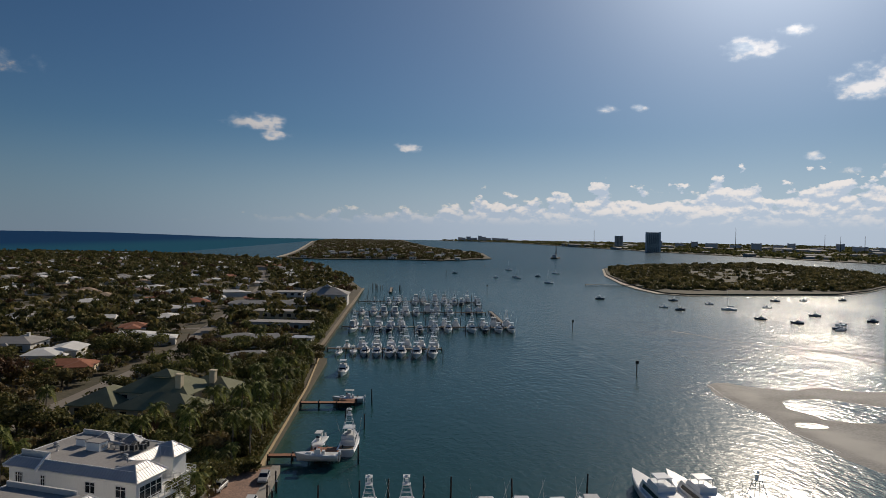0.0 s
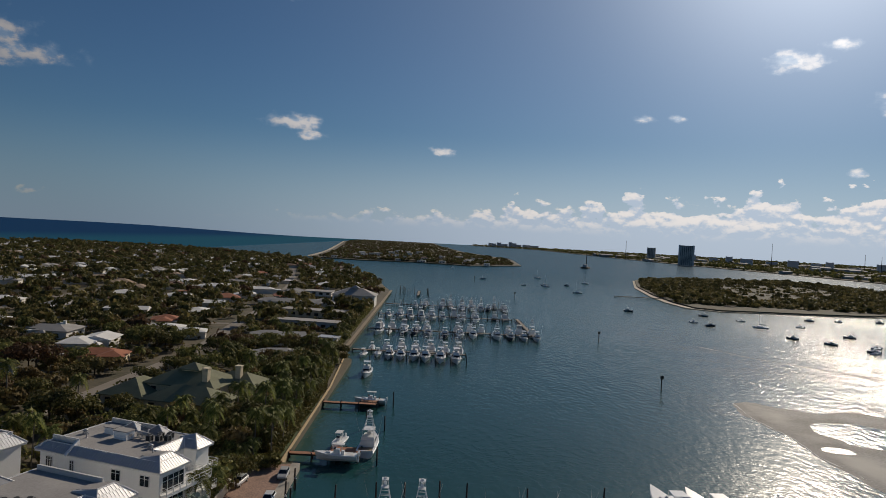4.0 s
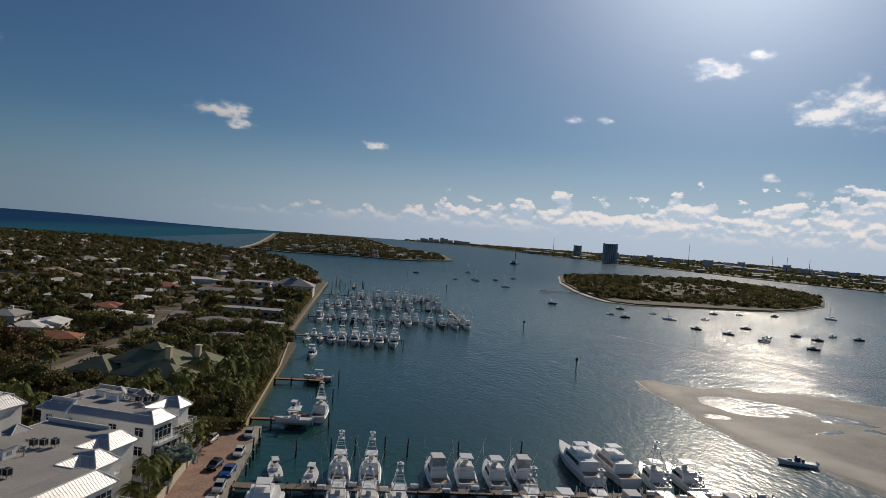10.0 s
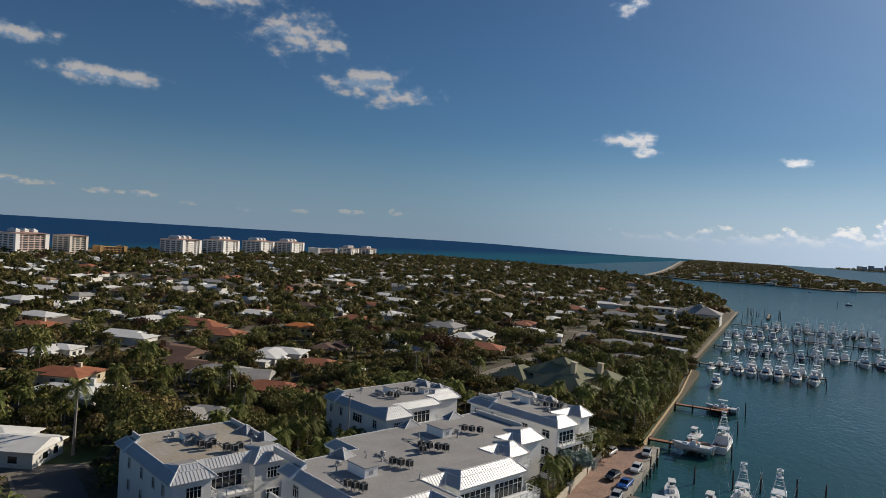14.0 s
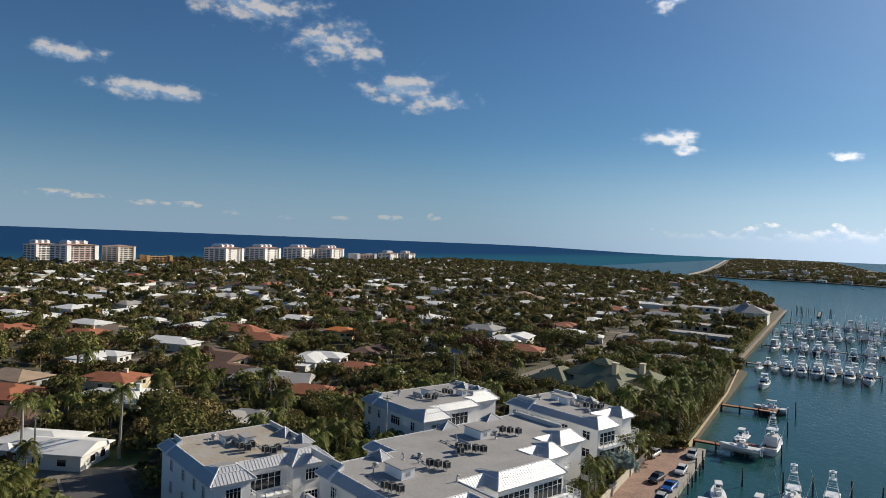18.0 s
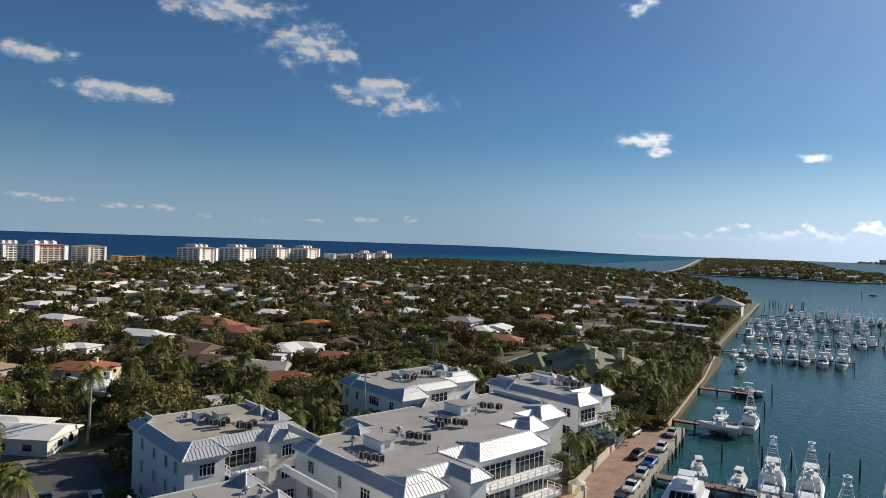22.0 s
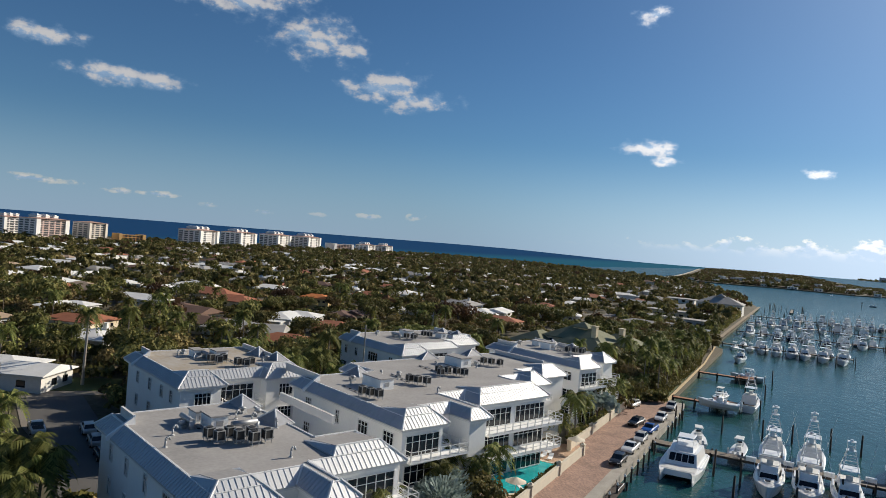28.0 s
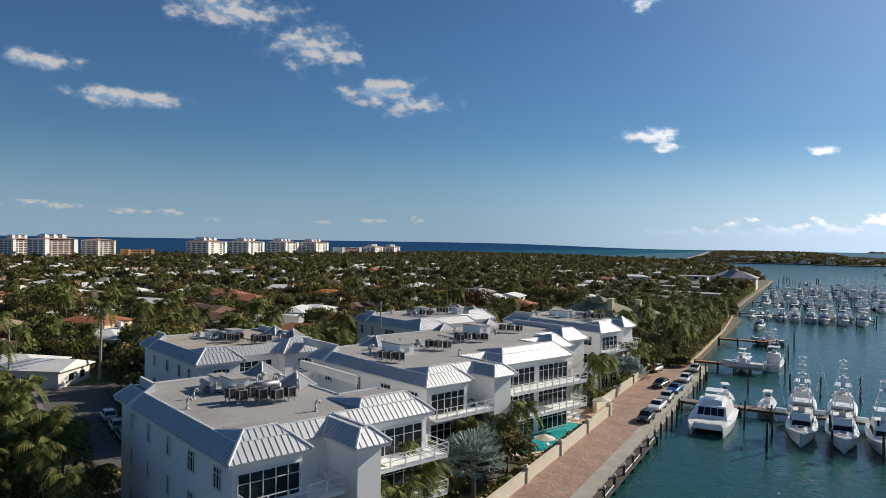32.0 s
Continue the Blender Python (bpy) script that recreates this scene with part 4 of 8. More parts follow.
def hull(bm, L, B, free, bowrise, stern=0.0, flare=0.8):
    """Bow towards +y, waterline at z 0; the deck is closed at the sheer."""
    rows = []
    for s in (0, 0.2, 0.4, 0.55, 0.68, 0.8, 0.89, 0.955, 1.0):
        y = -L / 2 + L * s
        w = B / 2 * (0.93 + 0.07 * min(1, s / 0.3)) * (1 - max(0, (s - 0.42) / 0.58) ** 2.3)
        w = max(w, 0.03)
        zs = free + bowrise * max(0, s - 0.25) ** 1.4
        wc = w * (flare - 0.35 * max(0, s - 0.5))
        zc = 0.15 + 0.9 * max(0, s - 0.6) ** 1.5
        yk = y - (0.06 * L if s == 1.0 else 0)
        kz = -0.6 + (0.9 if s == 1.0 else 0.25 * max(0, s - 0.7) / 0.3)
        rows.append([(0, yk, kz), (wc, y - (0.03 * L if s == 1 else 0), zc), (w, y, zs), (w * 0.9, y, zs + 0.12), (-w * 0.9, y, zs + 0.12), (-w, y, zs), (-wc, y - (0.03 * L if s == 1 else 0), zc)])
    loft(bm, rows)
    bmesh.ops.recalc_face_normals(bm, faces=bm.faces[:])


def cabin(bm, y0, y1, w0, w1, z0, z1, rake0, rake1, tw=0.86):
    """A tapered block: widths w0 aft and w1 forward, front raked back by rake1, rear by rake0."""
    hexa(bm, [(-w0, y0, z0), (w0, y0, z0), (w1, y1, z0), (-w1, y1, z0)], [(-w0 * tw, y0 + rake0, z1), (w0 * tw, y0 + rake0, z1), (w1 * tw, y1 - rake1, z1), (-w1 * tw, y1 - rake1, z1)])


VINYL = mat("clear_vinyl", (0.40, 0.41, 0.415), 0.3, vary=0.45, scale=1.2, fine=3)


def bent(bm, pts, r, n=5):
    """One bent rail through the points."""
    pts = [Vector(p) for p in pts]
    prev = None
    for i, p in enumerate(pts):
        d = (pts[min(i + 1, len(pts) - 1)] - pts[max(i - 1, 0)]).normalized()
        u = d.cross(Vector((0.31, 0.17, 0.93))).normalized()
        w = d.cross(u)
        ring = [bm.verts.new(p + (u * math.cos(k * math.tau / n) + w * math.sin(k * math.tau / n)) * r) for k in range(n)]
        if prev:
            for k in range(n):
                bm.faces.new((prev[k], prev[(k + 1) % n], ring[(k + 1) % n], ring[k]))
        prev = ring


def soften(bm, r):
    """Rounds every sharp edge of a moulded part."""
    es = [e for e in bm.edges if len(e.link_faces) == 2 and e.calc_face_angle(0) > 0.5]
    bmesh.ops.bevel(bm, geom=es, offset=r, segments=2, profile=0.6, affect="EDGES", clamp_overlap=True)
    for f in bm.faces:
        f.smooth = False
    return bm


def sport_fisher(L, tower=True, label="", covered=False, hullmat=None):
    root = empty("sport_fishing_boat", pose(0, 0, 0), label, "boat", "moored boats")
    B = L * 0.31
    bm = bmesh.new()
    hull(bm, L, B, L * 0.085, L * 0.09)
    part("hull", bm, hullmat or GELCOAT, root)
    fz = L * 0.085 + 0.12
    bm = bmesh.new()
    box(bm, -B * 0.36, B * 0.36, -L * 0.485, -L * 0.25, fz - 0.02, fz + 0.03)
    part("cockpit", bm, TEAK if L > 13 else BOATGREY, root, "open cockpit sole at the stern")
    bm = bmesh.new()
    for s in (-1, 1):
        box(bm, s * B * 0.40 - 0.14, s * B * 0.40 + 0.14, -L * 0.495, -L * 0.25, fz, fz + 0.34)
    box(bm, -B * 0.42, B * 0.42, -L * 0.5, -L * 0.48, fz, fz + 0.34)
    part("coaming", bm, GELCOAT, root)
    bm = bmesh.new()
    h1 = L * 0.105
    cabin(bm, -L * 0.25, L * 0.17, B * 0.40, B * 0.33, fz, fz + h1, 0.05, L * 0.085)
    cabin(bm, L * 0.1, L * 0.36, B * 0.30, B * 0.12, fz + L * 0.012, fz + L * 0.05, 0.0, L * 0.08, 0.7)
    house = part("cabin", soften(bm, 0.16), GELCOAT, root)
    bm = bmesh.new()
    z0, z1 = fz + h1 * 0.42, fz + h1 * 0.86
    f = lambda z: (z - fz) / h1
    for s in (-1, 1):
        pts = []
        for y, z in ((-L * 0.2, z0), (L * 0.13, z0), (L * 0.09, z1), (-L * 0.19, z1)):
            t = (y + L * 0.25) / (L * 0.42)
            w = (B * 0.40 * (1 - t) + B * 0.33 * t) * (1 - 0.14 * f(z)) + 0.03
            pts.append((s * w, y, z))
        vs = [bm.verts.new(p) for p in (pts if s > 0 else pts[::-1])]
        bm.faces.new(vs)
        part("side_window", bm, BOATTINT, house)
        bm = bmesh.new()
    yf = lambda z: L * 0.17 - L * 0.085 * f(z) + 0.04
    w = B * 0.28
    bm.faces.new([bm.verts.new(p) for p in ((w, yf(z0), z0), (-w, yf(z0), z0), (-w * 0.93, yf(z1), z1), (w * 0.93, yf(z1), z1))])
    part("windscreen", bm, BOATTINT, house)
    # flybridge
    zb = fz + h1
    bm = bmesh.new()
    cabin(bm, -L * 0.23, L * 0.07, B * 0.34, B * 0.27, zb, zb + L * 0.05, 0, L * 0.03, 0.96)
    part("flybridge", soften(bm, 0.16), GELCOAT, root)
    bm = bmesh.new()
    box(bm, -B * 0.27, B * 0.27, -L * 0.21, L * 0.0, zb + L * 0.052, zb + L * 0.056)
    box(bm, -B * 0.10, B * 0.10, -L * 0.07, -L * 0.02, zb + L * 0.056, zb + L * 0.10)
    part("helm", bm, BOATGREY, root)
    zt = zb + L * 0.155
    bm = bmesh.new()
    cabin(bm, -L * 0.21, L * 0.03, B * 0.31, B * 0.27, zt, zt + 0.10, 0.05, 0.1, 0.96)
    top = part("hardtop", bm, CANVAS if covered else GELCOAT, root)
    bm = bmesh.new()
    x0, x1, y0, y1, zf = B * 0.29, B * 0.27, -L * 0.2, L * 0.01, zb + L * 0.04
    bent(bm, [(-x0, y0, zf), (-x1, y0, zt + 0.02), (-x1, y1, zt + 0.02), (-x0, y1, zf), (x0, y1, zf), (x1, y1, zt + 0.02), (x1, y0, zt + 0.02), (x0, y0, zf)], 0.04)
    part("hardtop_frame", bm, ALU, root)
    if covered:
        bm = bmesh.new()
        cabin(bm, -L * 0.20, L * 0.05, B * 0.32, B * 0.25, zb + L * 0.045, zt, 0.12, L * 0.045, 0.86)
        part("enclosure", soften(bm, 0.18), VINYL, root, "grey clear-vinyl flybridge enclosure")
    if tower:
        zp = zt + L * 0.19
        feet = [(-B * 0.27, -L * 0.19), (B * 0.27, -L * 0.19), (B * 0.24, 0.0), (-B * 0.24, 0.0)]
        heads = [(-0.5, -L * 0.13), (0.5, -L * 0.13), (0.5, -L * 0.06), (-0.5, -L * 0.06)]
        for (a, b), (c, d) in zip(feet, heads):
            bm = bmesh.new()
            tube(bm, (a, b, zt), (c, d, zp), 0.065, n=5)
            part("tower_leg", bm, GELCOAT, root)
        for t in (0.35, 0.68):
            ring = [(a + (c - a) * t, b + (d - b) * t, zt + (zp - zt) * t) for (a, b), (c, d) in zip(feet, heads)]
            bm = bmesh.new()
            bent(bm, ring + ring[:1], 0.05)
            part("tower_hoop", bm, GELCOAT, root)
        bm = bmesh.new()
        box(bm, -0.62, 0.62, -L * 0.14, -L * 0.05, zp, zp + 0.12)
        box(bm, -0.55, 0.55, -L * 0.14, -L * 0.05, zp + 1.25, zp + 1.36)
        for x in (-0.5, 0.5):
            for y in (-L * 0.135, -L * 0.055):
                tube(bm, (x, y, zp), (x, y, zp + 1.3), 0.03, n=5)
        box(bm, -0.3, 0.3, -L * 0.075, -L * 0.06, zp + 0.1, zp + 0.8)
        part("crows_nest", bm, GELCOAT, root)
        bm = bmesh.new()
        tube(bm, (0, -L * 0.1, zp + 1.36), (0, -L * 0.1, zp + 1.6), 0.28, 0.2, 10)
        part("radome", bm, GELCOAT, root)
    bm = bmesh.new()
    for s in (-1, 1):
        tube(bm, (s * B * 0.42, L * 0.02, fz + 0.5), (s * B * 0.75, -L * 0.22, zt + L * 0.30), 0.035, 0.012, 5)
    part("outrigger", bm, ALU, root)
    bm = bmesh.new()
    rail = []
    for k in range(8):
        s = 0.60 + 0.39 * k / 7
        rail.append((B / 2 * (1 - ((s - 0.42) / 0.58) ** 2.3) * 0.9, -L / 2 + L * s, L * 0.085 + L * 0.09 * (s - 0.25) ** 1.4 + 0.12 + (0.6 if k else 0.0)))
    bent(bm, [(-x, y, z) for x, y, z in rail] + rail[::-1], 0.022)
    part("bow_rail", bm, ALU, root)
    bm = bmesh.new()
    box(bm, -0.35, 0.35, L * 0.27, L * 0.31, fz + L * 0.062, fz + L * 0.072)
    part("hatch", bm, BOATTINT, root)
    return root


def open_boat(L, label, top=True):
    root = empty("open_boat", pose(0, 0, 0), label, "boat", "moored boats")
    B = L * 0.32
    bm = bmesh.new()
    hull(bm, L, B, L * 0.09, L * 0.07)
    part("hull", bm, GELCOAT, root)
    z = L * 0.09 + 0.12
    bm = bmesh.new()
    cabin(bm, -L * 0.42, L * 0.3, B * 0.36, B * 0.22, z, z + 0.025, 0, 0.1, 1)
    part("sole", bm, BOATGREY, root)
    bm = bmesh.new()
    cabin(bm, -L * 0.1, L * 0.06, B * 0.16, B * 0.14, z, z + 1.0, 0.1, 0.25, 0.9)
    cabin(bm, L * 0.12, L * 0.24, B * 0.16, B * 0.1, z, z + 0.45, 0, 0.1, 0.9)
    cabin(bm, -L * 0.2, -L * 0.13, B * 0.18, B * 0.18, z, z + 0.7, 0, 0, 0.95)
    part("console", bm, GELCOAT, root)
    bm = bmesh.new()
    cabin(bm, L * 0.0, L * 0.055, B * 0.14, B * 0.13, z + 0.98, z + 1.3, 0.02, 0.1, 0.9)
    part("windscreen", bm, BOATTINT, root)
    if top:
        bm = bmesh.new()
        cabin(bm, -L * 0.2, L * 0.1, B * 0.27, B * 0.24, z + 1.95, z + 2.06, 0.05, 0.08, 0.95)
        part("t_top", bm, CANVAS, root)
        for x in (-1, 1):
            for y in (-L * 0.14, L * 0.05):
                bm = bmesh.new()
                tube(bm, (x * B * 0.2, y, z), (x * B * 0.22, y, z + 1.97), 0.03, n=5)
                part("top_post", bm, ALU, root)
    bm = bmesh.new()
    for x in (-0.38, 0.38):
        cabin(bm, -L * 0.5 - 0.65, -L * 0.5 - 0.05, 0.2, 0.17, z - 0.1, z + 0.6, 0.1, 0.1, 0.8)
        bmesh.ops.translate(bm, verts=bm.verts[-8:], vec=(x, 0, 0))
        box(bm, x - 0.09, x + 0.09, -L * 0.5 - 0.45, -L * 0.5 - 0.2, -0.5, z)
    part("outboard", bm, GELCOAT, root)
    return root


def catamaran(L):
    root = empty("catamaran", pose(0, 0, 0), "white power catamaran moored beside the promenade", "boat", "moored boats")
    for s in (-1, 1):
        bm = bmesh.new()
        hull(bm, L, 2.3, 1.5, 0.6)
        bmesh.ops.translate(bm, verts=bm.verts[:], vec=(s * 2.5, 0, 0))
        part("hull", bm, GELCOAT, root)
    bm = bmesh.new()
    cabin(bm, -L * 0.47, L * 0.40, 3.3, 2.9, 0.95, 1.95, 0, 0.1, 1)
    part("bridge_deck", bm, GELCOAT, root)
    bm = bmesh.new()
    cabin(bm, -L * 0.40, L * 0.18, 3.0, 2.6, 1.95, 3.9, 0.2, 1.6, 0.86)
    saloon = part("saloon", soften(bm, 0.2), GELCOAT, root)
    bm = bmesh.new()
    for k in range(4):
        x0, x1 = -2.1 + 1.05 * k + 0.05, -2.1 + 1.05 * (k + 1) - 0.05
        y = lambda z: L * 0.18 - 1.6 * (z - 1.95) / 1.95 + 0.03
        bm.faces.new([bm.verts.new(p) for p in ((x1, y(2.5), 2.5), (x0, y(2.5), 2.5), (x0 * 0.95, y(3.65), 3.65), (x1 * 0.95, y(3.65), 3.65))])
    part("windscreen", bm, BOATTINT, saloon)
    bm = bmesh.new()
    cabin(bm, -L * 0.32, L * 0.02, 1.9, 1.6, 3.9, 4.7, 0.1, 0.6, 0.9)
    part("flybridge", soften(bm, 0.16), GELCOAT, root)
    bm = bmesh.new()
    cabin(bm, -L * 0.3, -L * 0.08, 1.5, 1.3, 5.9, 6.02, 0.05, 0.1, 0.95)
    part("hardtop", bm, GELCOAT, root)
    bm = bmesh.new()
    for x in (-1.35, 1.35):
        for yy in (-L * 0.28, -L * 0.1):
            tube(bm, (x, yy, 4.6), (x, yy, 5.95), 0.04, n=5)
    part("stanchion", bm, ALU, root)
    bm = bmesh.new()
    for s in (-1, 1):
        box(bm, s * 1.5 - 1.2, s * 1.5 + 1.2, L * 0.19, L * 0.37, 1.96, 2.0)
    part("trampoline", bm, BOATGREY, root)
    return root


def motor_yacht(L):
    root = empty("motor_yacht", pose(0, 0, 0), "long white motor yacht with a raised pilothouse", "boat", "moored boats")
    B = L * 0.24
    bm = bmesh.new()
    hull(bm, L, B, L * 0.085, L * 0.06)
    part("hull", bm, GELCOAT, root)
    z = L * 0.085 + 0.12
    bm = bmesh.new()
    cabin(bm, -L * 0.36, L * 0.16, B * 0.40, B * 0.34, z, z + L * 0.085, 0.3, L * 0.06, 0.9)
    sal = part("saloon", soften(bm, 0.22), GELCOAT, root)
    bm = bmesh.new()
    for s in (-1, 1):
        pts = [(s * B * 0.398, -L * 0.3, z + L * 0.03), (s * B * 0.352, L * 0.08, z + L * 0.03), (s * B * 0.34, L * 0.06, z + L * 0.065), (s * B * 0.378, -L * 0.29, z + L * 0.065)]
        bm.faces.new([bm.verts.new(p) for p in (pts if s > 0 else pts[::-1])])
        part("side_window", bm, BOATTINT, sal)
        bm = bmesh.new()
    bm.free()
    bm = bmesh.new()
    cabin(bm, -L * 0.2, L * 0.04, B * 0.32, B * 0.27, z + L * 0.085, z + L * 0.125, 0.1, L * 0.03, 0.92)
    part("flybridge", soften(bm, 0.16), GELCOAT, root)
    bm = bmesh.new()
    cabin(bm, -L * 0.16, -L * 0.02, B * 0.28, B * 0.25, z + L * 0.175, z + L * 0.181, 0.1, 0.1, 0.95)
    part("hardtop", bm, GELCOAT, root)
    bm = bmesh.new()
    for x in (-1, 1):
        for y in (-L * 0.15, -L * 0.03):
            tube(bm, (x * B * 0.25, y, z + L * 0.12), (x * B * 0.25, y, z + L * 0.177), 0.05, n=5)
    part("stanchion", bm, ALU, root)
    bm = bmesh.new()
    cabin(bm, L * 0.17, L * 0.38, B * 0.25, B * 0.1, z + L * 0.012, z + L * 0.022, 0, 0.4, 0.9)
    part("sun_pad", bm, BOATGREY, root)
    bm = bmesh.new()
    box(bm, -B * 0.36, B * 0.36, -L * 0.49, -L * 0.37, z, z + 0.04)
    part("aft_deck", bm, TEAK, root)
    return root


SF = sport_fisher(13.8, True, "white sport-fishing boat with aluminium tower, moored at a timber dock")
SF.matrix_world = pose(18.6, -41.2, 0, 0, 0, 180)
SFC = sport_fisher(14.0, False, "white sport-fishing boat with covered flybridge at its slip", True)
SFC.matrix_world = pose(36.9, -22.4, 0, 0, 0, 4)
SFH = sport_fisher(14.0, False, "white sport-fishing boat with open hardtop flybridge at its slip")
SFH.matrix_world = pose(42.6, -22.2, 0, 0, 0, -2)
SFS = sport_fisher(12.0, False, "white cruiser with hardtop moored at a marina pier")
SFS.matrix_world = pose(13.5, 130.5, 0, 0, 0, 180)
SFM = sport_fisher(13.5, True, "white sport boat with lookout tower at a marina pier")
SFM.matrix_world = pose(23.0, 130, 0, 0, 0, 180)
OB = open_boat(8.6, "white open boat with canvas top and outboards")
OB.matrix_world = pose(6.2, -22.0, 0, 0, 0, 12)
SFD = sport_fisher(12.5, False, "dark-hulled cruiser moored at a marina pier", False, BLUEHULL)
SFD.matrix_world = pose(31.5, 191, 0, 0, 0, 180)
YT = motor_yacht(21.5)
YT.matrix_world = pose(67.9, -13.5, 0, 0, 0, 3)
CAT = catamaran(14.6)
CAT.matrix_world = pose(6.6, -42.0, 0, 0, 0, 181)
CAT.scale = (0.9, 1.0, 0.82)
copy_thing(OB, pose(13.3, -24.6, 0, 0, 0, -3))
for x, y, a in ((23.7, -41.2, 180), (28.7, -41.3, 180), (18.4, -22.2, 1), (24.3, -22.0, -2), (51.4, -41.6, 180), (63.4, -41.5, 181), (75.4, -41.4, 180), (81.4, -41.3, 182), (81.4, -21, -3)):
    copy_thing(SF, pose(x, y, random.uniform(-0.08, 0.08), 0, 0, a))
for x, y, a in ((53.9, -21.8, -1), (69.2, -41.6, 180), (87.9, -41.5, 180)):
    copy_thing(SFC, pose(x, y, random.uniform(-0.08, 0.08), 0, 0, a))
for x, y, a in ((48.3, -22.6, 2), (57.3, -41.4, 180), (87.9, -21, 2)):
    copy_thing(SFH, pose(x, y, random.uniform(-0.08, 0.08), 0, 0, a))
copy_thing(YT, pose(74.7, -14.0, 0, 0, 0, 5))
copy_thing(SFM, pose(12.2, 19.0, 0, 0, 0, -4))
copy_thing(OB, pose(6.4, 7.6, 1.35, 0, 0, 90))
copy_thing(OB, pose(5.6, 17.0, 0.9, 0, 0, 172))
copy_thing(OB, pose(8.6, 57.6, 0.6, 0, 0, 90))
copy_thing(SFS, pose(3.8, 96.5, 0, 0, 0, 180))
copy_thing(OB, pose(-1.0, 131, 0, 0, 0, 176))
# the marina
for x, k in ((4.5, OB), (9.0, SFS), (18.6, SFM), (28.8, SF), (34.9, SF)):
    copy_thing(k, pose(x, 140 - 1.5 - (9.5 if k is SF else 7.2 if k is not OB else 5.5), random.uniform(-0.1, 0.1), 0, 0, 180 + random.uniform(-3, 3)))
for x, k in ((1, OB), (7, SFS), (13, SFM), (19, SFS), (25, SFM), (31, SFS), (36.5, SFM)):
    copy_thing(k, pose(x, 148.5, random.uniform(-0.1, 0.1), 0, 0, random.uniform(-4, 4)))
KINDS = (SFS, SFM, SFS, SFD, SFM, OB, SFC)
for y, xs in ((203, (-1, 5, 11.5, 17.4, 23.2, 38.5, 44.8, 50.8, 57.2, 63.8, 69.6, 75.4)), (266, (0.5, 6.6, 12.4, 18.8, 24.9, 31, 37.6, 43.6, 50, 62, 68.5)), (326, (14, 20.5, 32, 38, 45, 51, 57, 62.5, 68, 73.5))):
    for x in xs:
        for s in (-1, 1):
            if random.random() < 0.12:
                continue
            k = random.choice(KINDS)
            copy_thing(k, pose(x + random.uniform(-0.6, 0.6), y + s * (1.4 + (8.5 if k is SFC else 7.2 if k is not OB else 5.6)), random.uniform(-0.12, 0.08), 0, 0, (0 if s > 0 else 180) + random.uniform(-4, 4)))
# boats at anchor between the marina and the islet
AWAY = ((162, 370), (190, 315), (195, 300), (214, 362), (231, 338), (224, 255), (293, 366), (261, 318), (236, 238), (267, 273), (242, 210), (285, 247), (290, 233), (316, 256), (260, 192), (329, 248), (318, 371), (352, 378), (135, 616), (112, 602), (72, 677), (163, 632), (39, 924))
SMALL = sport_fisher(6.8, False, "small dark-hulled cruiser at anchor by the islet", False, BLUEHULL)
SMALL.matrix_world = pose(*swung(245, 215), 0, 0, 0, 70)
DINGHY = open_boat(5.2, "small open boat with canvas top at anchor")
DINGHY.matrix_world = pose(*swung(256, 231), 0, 0, 0, 80)
for n, (x, y) in enumerate(AWAY):
    copy_thing((SMALL, DINGHY, SMALL)[n % 3], pose(*swung(x, y), 0, 0, 0, random.choice((60, 75, 250, 230, 85)) + random.uniform(-20, 20)))
BEACHED = open_boat(8.2, "dark open boat with outboards drawn up on the sandbar's edge", False)
BEACHED.matrix_world = pose(*swung(120.6, -5.2), 0.05, 0, 0, 70)
BEACHED.children[0].data.materials[0] = BLUEHULL


